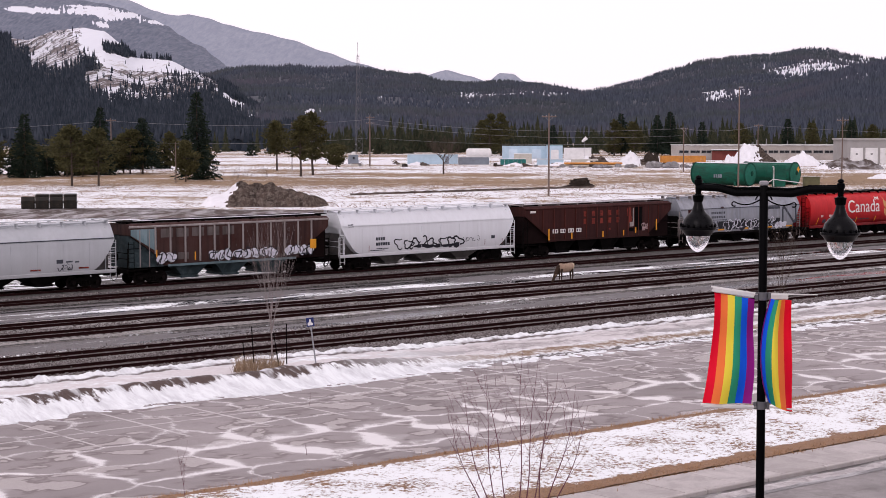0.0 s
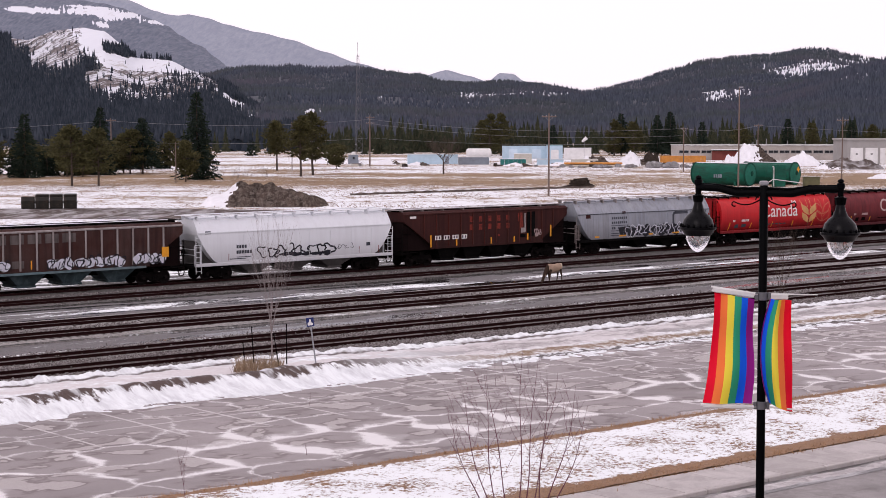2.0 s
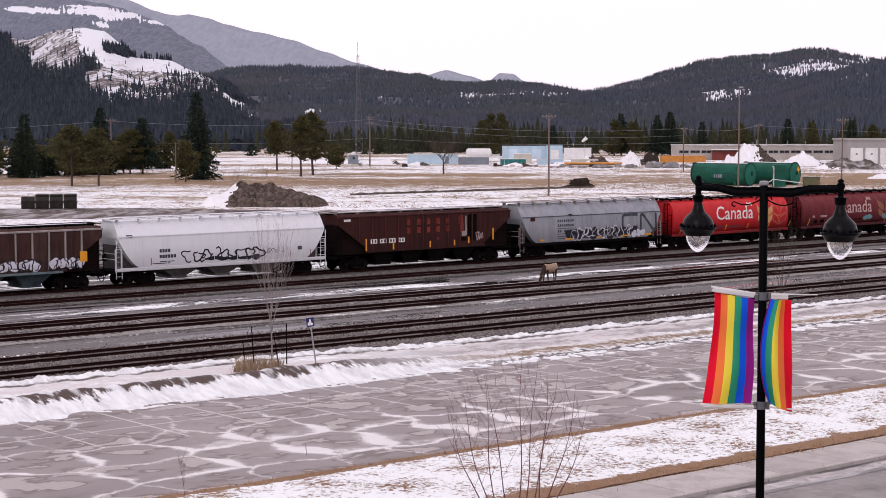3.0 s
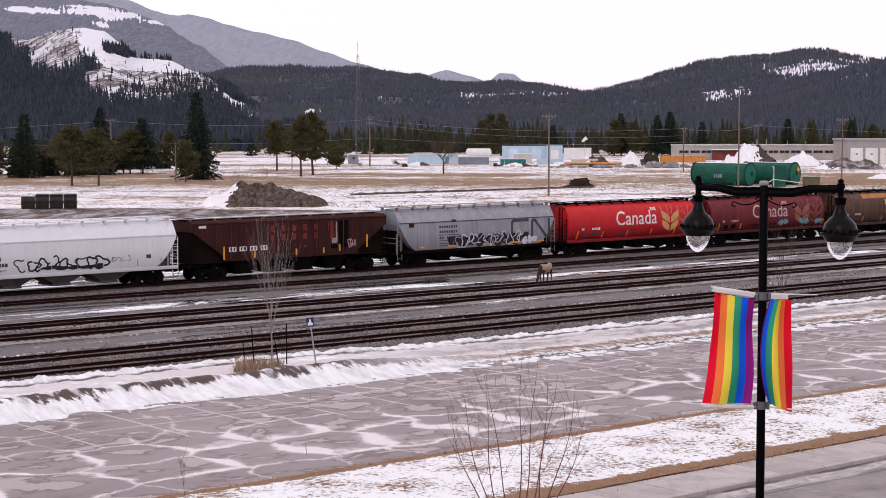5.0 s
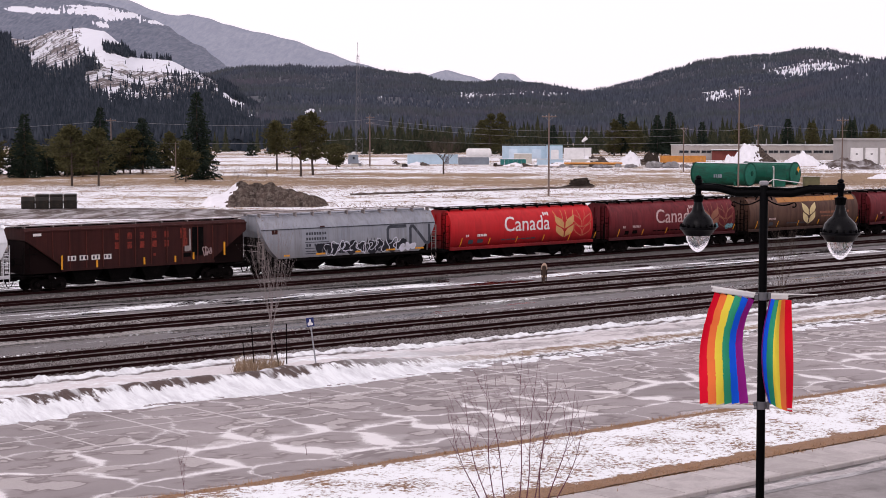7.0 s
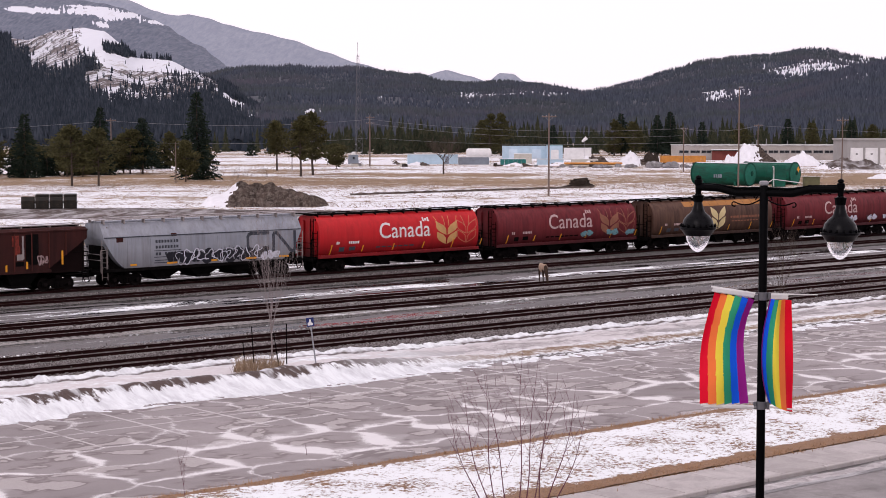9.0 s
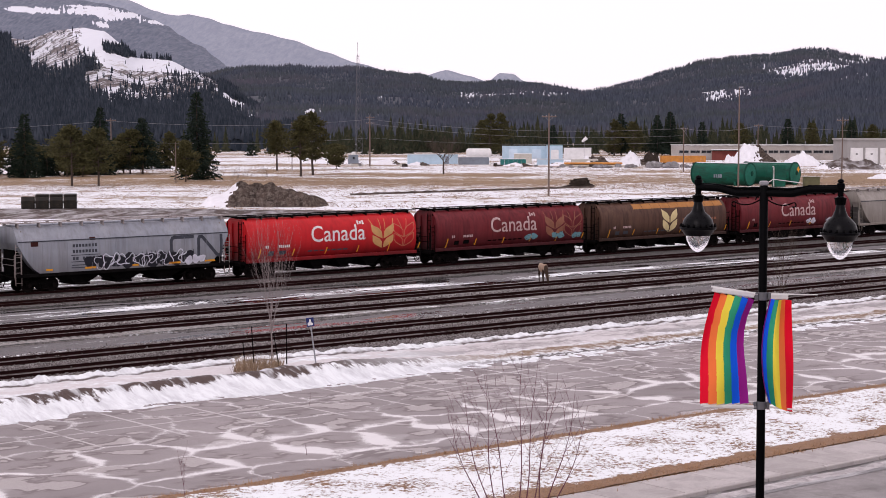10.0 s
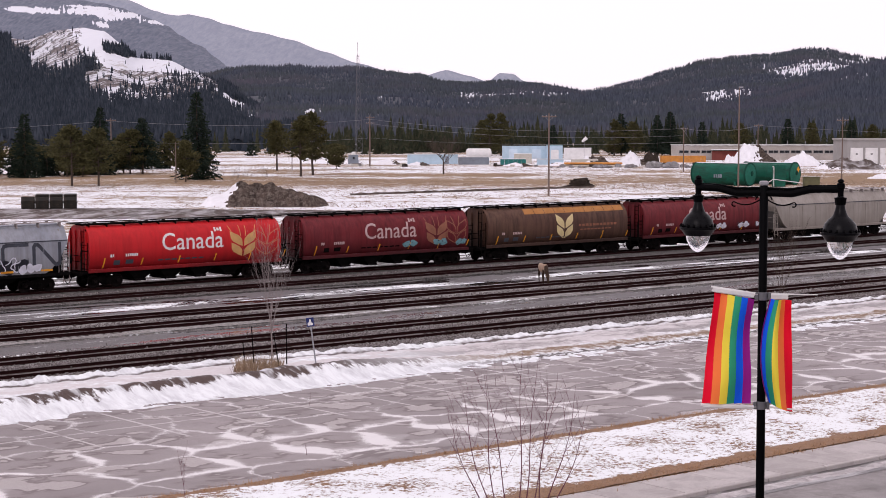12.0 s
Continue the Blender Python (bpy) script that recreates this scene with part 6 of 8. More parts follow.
M_PAD = plain("trodden_gravel", (0.105, 0.083, 0.074), 0.9, 0, 0.5, 0.3, 4, (0.70, 0.70, 0.72), 0.42, 0.4, (0.6, 0.16, 1), 0.05)
M_BLUE = plain("pale_blue_siding", (0.40, 0.53, 0.62), 0.6, 0, 0.15, 0.6, 8, (0.3, 0.36, 0.4), 0.2)
M_PALEBLUE = plain("pale_blue_door", (0.50, 0.60, 0.68), 0.6, 0, 0.15, 0.6, 8)
M_OFFWHITE = plain("off_white_panel", (0.68, 0.67, 0.66), 0.6, 0, 0.15, 0.6, 8, (0.4, 0.38, 0.36), 0.2)
M_BEIGE = plain("beige_container_paint", (0.50, 0.47, 0.41), 0.6, 0, 0.2, 0.6, 8, (0.25, 0.2, 0.16), 0.25)
M_GREYBOX = plain("slate_grey_paint", (0.20, 0.23, 0.27), 0.6, 0, 0.25, 0.6, 8, (0.1, 0.1, 0.1), 0.25)
M_TEALBOX = plain("teal_plastic", (0.02, 0.16, 0.15), 0.5, 0, 0.25, 0.6, 8)
M_ORANGE = plain("orange_machine_paint", (0.60, 0.26, 0.06), 0.5, 0, 0.25, 0.6, 8, (0.2, 0.1, 0.05), 0.3)
M_ROCK = plain("grey_boulder", (0.21, 0.20, 0.20), 0.9, 0, 0.35, 0.5, 4, (0.7, 0.7, 0.72), 0.3, 0.6)
M_HALL = plain("grey_block_wall", (0.30, 0.285, 0.275), 0.8, 0, 0.15, 0.3, 6, (0.2, 0.18, 0.17), 0.25)
M_HALLBEIGE = plain("beige_block_wall", (0.40, 0.365, 0.335), 0.8, 0, 0.2, 0.3, 6, (0.22, 0.19, 0.17), 0.35)
M_GREYROOF = plain("grey_roof_with_snow", (0.30, 0.29, 0.28), 0.8, 0, 0.2, 0.2, 6, (0.72, 0.72, 0.74), 0.5)
M_DARKGLASS = plain("dark_window", (0.02, 0.022, 0.026), 0.15, 0, 0.2, 1, 6, None, 0, 0)
M_WOOD = plain("old_black_timber", (0.035, 0.026, 0.02), 0.9, 0, 0.4, 1, 9, (0.12, 0.09, 0.07), 0.25, 0.5)
M_BRICKRED = plain("dull_red_wall", (0.22, 0.06, 0.05), 0.8, 0, 0.25, 0.5, 8)


def mound(name, label, x, y, w, d, h, mats, seed, snow=0.3, category="pile", peaks=3, tops=(), flank=-9.0):
    """A heap of loose stuff, with snow left on its lee side."""
    rnd = random.Random(seed)
    ps = [(rnd.uniform(-0.45, 0.45), rnd.uniform(-0.25, 0.25), rnd.uniform(0.6, 1.0)) for _ in range(peaks)]
    ps[0] = (-0.15, 0.0, 1.0)
    ps = list(tops) or ps
    b = Build()
    nx, ny = 70, 44

    def at(i, j):
        u, v = 2 * i / (nx - 1) - 1, 2 * j / (ny - 1) - 1
        z = 0.0
        for px, py, ph in ps:
            r = math.hypot((u - px) / (1 - abs(px)), (v - py) / (1 - abs(py)))
            z = max(z, ph * max(0, 1 - r) ** 0.85)
        k = noise.fractal((u * 4 + seed, v * 4, seed), 0.8, 2.1, 6) * 0.22
        return (x + u * w / 2, y + v * d / 2, -0.12 + h * max(0, z + k * min(1, z * 6)))
    b.grid(nx, ny, at)
    for q in range(len(b.f)):
        i, j = q % (nx - 1), q // (nx - 1)
        u, v = 2 * (i + 0.5) / (nx - 1) - 1, 2 * (j + 0.5) / (ny - 1) - 1
        k = noise.noise((u * 3 + seed, v * 3, 2.0)) * 0.45 + noise.noise((u * 11, v * 11, seed)) * 0.3
        b.m[q] = 1 if k + (-u - 0.55) * 1.2 + snow * 2 > 0.35 or u < flank + 0.34 * k + 0.12 * v else 0
    me = b.mesh(name, mats, fix=False)
    me.polygons.foreach_set("use_smooth", [True] * len(me.polygons))
    return tagged(new(name, me), label, category)


def utility_pole(x, y, h, label, arms=1, r=0.16, turn=20.0):
    p = thing("utility_pole", label, "utility pole", pose(x, y, -0.1, 0, 0, turn), group="utility poles")
    part("pole", Build().rod((0, 0, 0), (0, 0, h), r, r * 0.7, 10), M_POLE, p)
    for k in range(arms):
        z = h - 0.5 - 1.3 * k
        arm = part("cross_arm", Build().box((0, -r, z), (2.2, 0.1, 0.13)), M_POLE, p)
        for q in (-0.95, -0.4, 0.4, 0.95):
            part("insulator", Build().lathe([(0.03, 0), (0.07, 0.05), (0.05, 0.12), (0.06, 0.16), (0.02, 0.2)], 8, (q, -r, z + 0.065)), M_GALV, arm)
        b = Build()
        for s in (-1, 1):
            b.rod((s * 0.7, -r - 0.02, z), (0, -r - 0.02, z - 0.6), 0.02, n=5)
        part("brace", b, M_GALV, p)
    return p


def cable(a, b, sag, r=0.022):
    a, b = Vector(a), Vector(b)
    n = 14
    pts = [a.lerp(b, k / n) - Vector((0, 0, sag * 4 * (k / n) * (1 - k / n))) for k in range(n + 1)]
    thing("overhead_wire", "thin grey overhead wire sagging between poles", "overhead wire", group="overhead wires", b=Build().tube(pts, r, 4), mats=M_WIRE)


def build_poles():
    wood = "weathered timber utility pole with a cross arm"
    utility_pole(-70.9, 380, 11.6, wood)
    utility_pole(-17.4, 423, 12.2, "pair of weathered timber poles with two cross arms", 2, 0.2)
    utility_pole(15.8, 265.5, 12.4, wood, 1, 0.15, 5)
    utility_pole(51.4, 380, 9.8, "stayed timber utility pole", 1, 0.15, 40)
    utility_pole(79.3, 448, 10.2, wood, 1, 0.15, 10)
    utility_pole(70.7, 315, 11.8, wood, 1, 0.13, 5)
    utility_pole(-33.2, 391, 10.8, "thin plain timber pole", 0, 0.1)
    utility_pole(-47.5, 316, 7.4, "thin dead pole beside trees", 0, 0.1)
    lp = thing("yard_light", "tall slender light pole in the yard", "light pole", pose(48.3, 290.5, -0.1), group="utility poles")
    part("pole", Build().rod((0, 0, 0), (0, 0, 16.6), 0.16, 0.09, 10), M_POLE, lp)
    part("lamp_head", Build().box((0.25, 0, 16.7), (0.75, 0.3, 0.22), bevel=0.06), M_GALV, lp)
    a, b, c, d, e = (-70.9, 380), (-17.4, 423), (51.4, 380), (79.3, 448), (-190, 330)
    spans = [(e, 7.4, a, 10.9, 1.5), (a, 10.9, b, 11.2, 1.2), (b, 11.2, c, 9.3, 1.5), (c, 9.3, d, 9.6, 0.9), (e, 3.6, a, 6.6, 1.2), (a, 6.6, b, 6.8, 0.9), (b, 6.8, c, 6.4, 1.0), (d, 9.6, (180, 430), 7.5, 1.2), (b, 10.2, c, 7.8, 1.6)]
    for p, zp, q, zq, sag in spans:
        cable((*p, zp), (*q, zq), sag)
    cable((51.4, 380, 9.0), (56.5, 377, 0), 0.0, 0.02)


M_MAST = plain("dull_mast_steel", (0.13, 0.13, 0.14), 0.6, 0.0, 0.2, 1, 9, gloss=0.1)


def build_mast():
    m = thing("lattice_mast", "tall slender steel lattice radio mast", "mast", pose(-21.4, 448, -0.1, 0, 0, 15))
    h = 29.5
    leg = lambda i, f: Vector(((1.30 - 0.98 * f) * math.cos(2.094 * i), (1.30 - 0.98 * f) * math.sin(2.094 * i), h * f * 0.93))
    for i in range(3):
        part("leg", Build().tube([leg(i, k / 10) for k in range(11)], 0.035, 5), M_MAST, m)
    b = Build()
    for k in range(17):
        for i in range(3):
            b.rod(leg(i, k / 17), leg((i + 1) % 3, (k + 1) / 17), 0.02, n=4, caps=False)
            b.rod(leg((i + 1) % 3, k / 17), leg(i, (k + 1) / 17), 0.02, n=4, caps=False)
    part("lattice", b, M_MAST, m, kind="stuff")
    part("antenna", Build().rod((0, 0, h * 0.92), (0, 0, h + 1.0), 0.05, n=6), M_GALV, m)
    k = thing("equipment_cabin", "small grey-blue equipment cabin at the mast foot", "cabin", pose(-22.5, 446, -0.1, 0, 0, 20))
    part("body", Build().box((0, 0, 1.2), (2.3, 2.0, 2.4), taper=0.86), M_GREYBOX, k)
    part("dome", Build().lathe([(0.6, 2.4), (0.55, 2.8), (0.3, 3.1), (0.02, 3.2)], 14), M_OFFWHITE, k)
    part("window", Build().box((-0.2, -0.98, 1.6), (0.5, 0.06, 0.6)), M_DARKGLASS, k)


def box_cabin(name, label, x, y, w, d, h, mat, doors=(), roof=M_OFFWHITE, turn=0.0, ribs=0, z=-0.1):
    c = thing(name, label, name.replace("_", " "), pose(x, y, z, 0, 0, turn))
    part("body", Build().box((0, 0, h / 2), (w, d, h), bevel=0.03), mat, c)
    part("roof", Build().box((0, 0, h + 0.06), (w + 0.15, d + 0.15, 0.12), bevel=0.03), roof, c)
    for q, dw, dh, dm in doors:
        part("door", Build().box((q, -d / 2 - 0.03, dh / 2 + 0.05), (dw, 0.06, dh)), dm, c)
    for k in range(ribs):
        part("rib", Build().box((-w / 2 + w * (k + 0.5) / ribs, -d / 2 - 0.03, h / 2), (0.08, 0.06, h * 0.94)), mat, c)
    return c


def build_compound():
    box_cabin("site_trailer", "long pale blue site trailer", -2.6, 446, 12.6, 3.0, 2.5, M_BLUE, [(3.6, 0.9, 2.0, M_GREYBOX)])
    box_cabin("storage_container", "low slate grey storage container", 7.6, 441, 7.6, 2.4, 1.9, M_GREYBOX, ribs=9)
    box_cabin("workshop_shed", "pale blue workshop shed with white doors", 23.0, 505, 12.2, 6.0, 3.5, M_BLUE, [(-3.2, 2.4, 2.7, M_PALEBLUE), (3.4, 2.4, 2.7, M_PALEBLUE)], M_BLUE)
    box_cabin("teal_shed", "small teal shed with a white door", 31.3, 500, 4.4, 4.0, 3.9, M_BLUE, [(0, 2.2, 2.6, M_OFFWHITE)], M_TEALBOX)
    box_cabin("white_trailer", "long off-white box trailer", 37.2, 492, 7.4, 3.0, 3.2, M_OFFWHITE, ribs=6)
    box_cabin("beige_container", "beige ribbed shipping container", 20.2, 450, 4.4, 2.4, 2.5, M_BEIGE, ribs=6)
    for k in range(2):
        box_cabin("flat_container", "low pale grey container", 20.5 + 8.5 * k + 6, 440, 6.5, 2.4, 1.4, M_BEIGE if k else M_BLUE, ribs=5)
    for k in range(6):
        t = thing("bottle_bin", "teal recycling bin in a row", "bin", pose(14.6 + 1.05 * k, 437, -0.1), group="recycling bins")
        part("body", Build().box((0, 0, 0.75), (0.95, 1.0, 1.5), taper=1.06), M_TEALBOX, t)
        part("lid", Build().box((0, 0, 1.56), (1.0, 1.05, 0.14), bevel=0.04), M_OFFWHITE, t)
    t = thing("fuel_tank", "white cylindrical storage tank on a stand", "tank", pose(9.3, 462, -0.1, 0, 0, 0))
    roll = pose(0, 0, 0, 0, 90).to_3x3()
    part("shell", Build().lathe([(0.3, -3.3), (0.95, -3.15), (1.2, -2.8), (1.2, 2.8), (0.95, 3.15), (0.3, 3.3)], 22, (0, 0, 2.5), 0, roll), M_OFFWHITE, t, smooth=True)
    for q in (-2, 0, 2):
        part("cradle", Build().box((q, 0, 0.75), (0.3, 2.0, 1.5)), M_GREYBOX, t)
    # boulders and debris along the compound edge
    rnd = random.Random(31)
    for k in range(30):
        x = 26 + 36 * k / 29 + rnd.uniform(-0.8, 0.8)
        r = rnd.uniform(0.45, 1.15) * (1.3 if k > 16 else 0.8)
        b = Build()
        b.lathe([(r * 0.7, -0.1), (r, r * 0.3), (r * 0.85, r * 0.75), (r * 0.4, r * 1.05), (0.02, r * 1.1)], 9)
        b.v = [tuple(c * (1 + 0.25 * noise.noise((p[0] * 0.9 + k, p[1] * 0.9, p[2] * 0.9))) for c in p) for p in b.v]
        thing("boulder", "rough grey boulder with snow on it", "boulder", pose(x, 414 + rnd.uniform(-4, 4), -0.1, 0, 0, rnd.uniform(0, 360)), "boulders along the yard", b=b, mats=M_ROCK)
    for k in range(26):
        x = rnd.uniform(-24, 46)
        if -9 < x < 11:
            continue
        s = rnd.uniform(0.4, 1.1)
        b = Build().box((0, 0, s * 0.4), (s * rnd.uniform(1, 3), s, s * 0.8), taper=0.8, bevel=0)
        thing("scrap_block", "piece of scrap lying in the snow", "scrap", pose(x, rnd.uniform(420, 436), -0.12, 0, 0, rnd.uniform(0, 180)), "scrap in the yard", b=b, mats=rnd.choice([M_ROCK, M_WOOD, M_BEIGE, M_SPOIL]))
    tr = thing("orange_trailer", "long orange dump trailer", "trailer", pose(58.0, 430, -0.1))
    b = Build().prism([(-1.3, 0.9), (1.3, 0.9), (1.5, 2.5), (-1.5, 2.5)], -5.4, 5.4)
    part("tub", b, M_ORANGE, tr)
    for k in range(11):
        part("rib", Build().box((-5.1 + 1.02 * k, -1.46, 1.75), (0.12, 0.14, 1.5), pose(0, 0, 0, 7).to_3x3()), M_ORANGE, tr)
    for q in (-4.2, -3.1, 3.0, 4.1):
        part("wheel", Build().lathe([(0.2, -1.3), (0.52, -1.3), (0.52, -0.95), (0.52, 0.95), (0.52, 1.3), (0.2, 1.3)], 16, (q, 0, 0.52), 0, pose(0, 0, 0, 90).to_3x3()), M_IRON, tr)
    pl = thing("pipe_rack", "tan pipes stacked on the ground", "pipes", pose(36, 424, -0.1))
    for k in range(7):
        part("pipe", Build().rod((-6.5 + rnd.uniform(-1, 1), -0.5 * k, 0.25 + 0.3 * (k % 3)), (6.5 + rnd.uniform(-1, 1), -0.5 * k, 0.25 + 0.3 * (k % 3)), 0.24, n=10), M_ORANGE if k % 3 == 2 else M_BEIGE, pl)
    mound("snow_mound", "white ploughed snow heap with dirty flanks", 46.5, 434, 8, 6, 3.6, [M_SPOIL, M_SNOWCAP], 3, 0.75, "snow heap")
    mound("brush_mound", "dark heap of stumps and brush", 51.0, 436, 5, 4, 3.6, [M_WOOD, M_SNOWCAP], 4, -0.2, "heap")
    mound("debris_mound", "broken timber and rubble heap with snow", 37.5, 440, 8, 4, 2.4, [M_SPOIL, M_SNOWCAP], 5, 0.35, "heap")
    mound("spoil_mound", "large grey gravel heap half covered with snow", 76.0, 432, 16, 12, 5.6, [M_SPOIL, M_SNOWCAP], 6, 0.5, "heap", 1)
    mound("snow_mound", "long dirty snow heap", 87.5, 428, 13, 8, 3.4, [M_SPOIL, M_SNOWCAP], 7, 0.85, "snow heap")
    mound("earth_mound", "low brown earth heap with snow patches", 92.5, 405, 16, 14, 2.6, [M_PAD, M_SNOWCAP], 8, 0.1, "heap")
    mound("snow_mound", "small white snow heap", 84.5, 340, 7, 4, 1.1, [M_SPOIL, M_SNOWCAP], 9, 1.2, "snow heap")
    for k, (x, y, w, h) in enumerate(((-13, 440, 9, 1.6), (-6, 432, 6, 1.0), (18, 428, 8, 0.9), (29, 430, 9, 1.0), (66, 420, 9, 1.6))):
        mound("snow_mound", "low lumpy snow heap with debris", x, y, w, 4, h, [M_SPOIL, M_SNOWCAP], 40 + k, 0.6, "snow heap")
    ws = thing("wind_sock", "white wind sock on a thin mast", "wind sock", pose(38.5, 485, -0.1))
    part("mast", Build().rod((0, 0, 0), (0, 0, 5.9), 0.05, n=6), M_GALV, ws)
    part("sock", Build().rod((-0.6, 0, 5.1), (0.7, 0, 6.2), 0.28, 0.5, 12), M_OFFWHITE, ws)


def build_halls():
    h = thing("maintenance_hall", "long low grey block maintenance hall", "building", pose(87.5, 492, -0.1, 0, 0, 0))
    part("wall", Build().box((0, 0, 2.0), (47, 14, 4.0), bevel=0.04), M_HALLBEIGE, h)
    part("roof", Build().box((0, 0, 4.12), (47.6, 14.6, 0.26), bevel=0.05), M_GREYROOF, h, "flat grey roof with patches of snow")
    rnd = random.Random(8)
    for k in range(15):
        w = part("window", Build().box((-21.8 + 3.05 * k, -7.03, 2.35), (2.8, 0.1, 0.95)), M_HALL, h)
        for j in range(2):
            part("pane", Build().box((-22.45 + 3.05 * k + 1.3 * j, -7.09, 2.4), (1.2, 0.04, 0.62)), M_DARKGLASS, w)
    part("awning", Build().box((-9.5, -8.6, 3.0), (10, 3.2, 0.25), bevel=0.05), M_OFFWHITE, h, "snow-covered awning")
    part("red_annex", Build().box((-9.5, -7.6, 1.3), (9.4, 1.2, 2.6)), M_BRICKRED, h, "dull red annex wall")
    for k in range(6):
        x = rnd.uniform(-4, 22)
        part("roof_vent", Build().rod((x, 0, 4.2), (x, 0, 4.7 + rnd.uniform(0, 1.2)), 0.12, n=8), M_GALV, h)
    g = thing("garage_building", "grey garage building with white overhead doors", "building", pose(121.8, 456, -0.1, 0, 0, 0))
    part("wall", Build().box((0, 0, 3.0), (40, 16, 6.0), bevel=0.04), M_HALL, g)
    part("roof", Build().box((0, 0, 6.1), (40.6, 16.6, 0.4), bevel=0.05), M_HALL, g)
    for k in range(10):
        d = part("overhead_door", Build().box((-17.6 + 3.75 * k, -8.04, 2.05), (3.1, 0.1, 4.1)), M_OFFWHITE, g, "white overhead door")
        for j in range(4):
            part("door_panel", Build().box((-17.6 + 3.75 * k, -8.11, 0.55 + 1.0 * j), (2.95, 0.05, 0.92), bevel=0.02), M_OFFWHITE, d)
        part("door_window", Build().box((-17.6 + 3.75 * k, -8.15, 2.55), (0.5, 0.04, 0.3)), M_DARKGLASS, d)


def build_tanks():
    axis = Vector((0.77, -0.64, 0))
    turn = math.degrees(math.atan2(axis.y, axis.x))
    for k, (x, y, L) in enumerate(((48.5, 307.5, 10.6), (57.4, 311.5, 9.6))):
        t = thing("green_tank", "large dark green horizontal steel tank with snow on top", "tank", pose(x, y, -0.1, 0, 0, turn), group="green tanks")
        roll = pose(0, 0, 0, 0, 90).to_3x3()
        shell = part("shell", Build().lathe([(1.0, -L / 2 - 0.05), (1.82, -L / 2), (1.9, -L / 2 + 0.08), (1.9, L / 2 - 0.08), (1.82, L / 2), (1.0, L / 2 + 0.05)], 36, (0, 0, 2.05), 0, roll), M_GREEN, t, smooth=True)
        for q in (-0.33, 0.0, 0.33):
            part("hoop", Build().lathe([(1.9, -0.06), (1.94, -0.05), (1.94, 0.05), (1.9, 0.06)], 36, (q * L, 0, 2.05), 0, roll), M_GREEN, t)
        for q in (-L / 2 + 0.03, L / 2 - 0.03):
            part("end_rim", Build().lathe([(1.80, -0.1), (2.03, -0.09), (2.03, 0.09), (1.80, 0.1)], 36, (q, 0, 2.05), 0, roll), M_TANKRIM, t)
            part("end_plate", Build().lathe([(1.78, -0.02), (1.78, 0.02), (0.5, 0.10), (0.02, 0.11)] if q > 0 else [(0.02, -0.11), (0.5, -0.10), (1.78, -0.02), (1.78, 0.02)], 32, (q + (0.1 if q > 0 else -0.1), 0, 2.05), 0, roll), M_TANKEND, t, "green end plate in a lighter, lit tone")
        part("manhole", Build().lathe([(0.42, -0.06), (0.42, 0.05), (0.3, 0.09)], 18, (L / 2 + 0.2, 0.3, 2.2), 0, roll), M_TANKRIM, t)
        if k:
            part("warning_plate", Build().box((L / 2 + 0.18, 0.85, 2.75), (0.03, 0.75, 0.75), pose(0, 0, 0, 45).to_3x3()), M_AMBER, t, "orange warning plate")
        for q in (-0.3, 0.3):
            part("saddle", Build().box((q * L, 0, 0.4), (0.4, 3.0, 0.8)), M_GREEN, t)
        part("snow_cap", Build().box((0, -0.1, 3.94), (L * 0.94, 1.15, 0.12), bevel=0.05), M_SNOWCAP, t, "snow along the top")
        if k == 0:
            for j in range(4):
                part("faded_mark", Build().box((-0.6 + 0.42 * j, -1.89, 1.75), (0.3, 0.05, 0.6)), M_GREYBOX, t, "faded lettering too worn to read")
    c = thing("control_cabinet", "tall green steel cabinet with white pipes", "cabinet", pose(56.8, 300.5, -0.1, 0, 0, 8))
    part("body", Build().box((0, 0, 1.95), (2.0, 1.2, 3.7), bevel=0.04), M_GREEN, c)
    part("door", Build().box((0.1, -0.63, 1.95), (1.6, 0.06, 3.3), bevel=0.02), M_GREEN, c)
    part("pipe", Build().tube([(-1.1, -0.7, 0.2), (-1.1, -0.7, 3.5), (-1.35, -0.7, 3.5)], 0.07), M_OFFWHITE, c)
    part("pipe", Build().tube([(-3.2, -0.7, 0.1), (-1.2, -0.7, 1.4), (4.0, -0.7, 0.7)], 0.07), M_OFFWHITE, c)
    b = box_cabin("olive_bin", "olive green waste bin with sloping sides", 62.8, 303, 2.6, 1.8, 1.6, M_BIN2, roof=M_BIN2)


M_BIN2 = plain("faded_olive_paint", (0.12, 0.115, 0.06), 0.6, 0, 0.25, 1, 8, (0.08, 0.06, 0.04), 0.25)


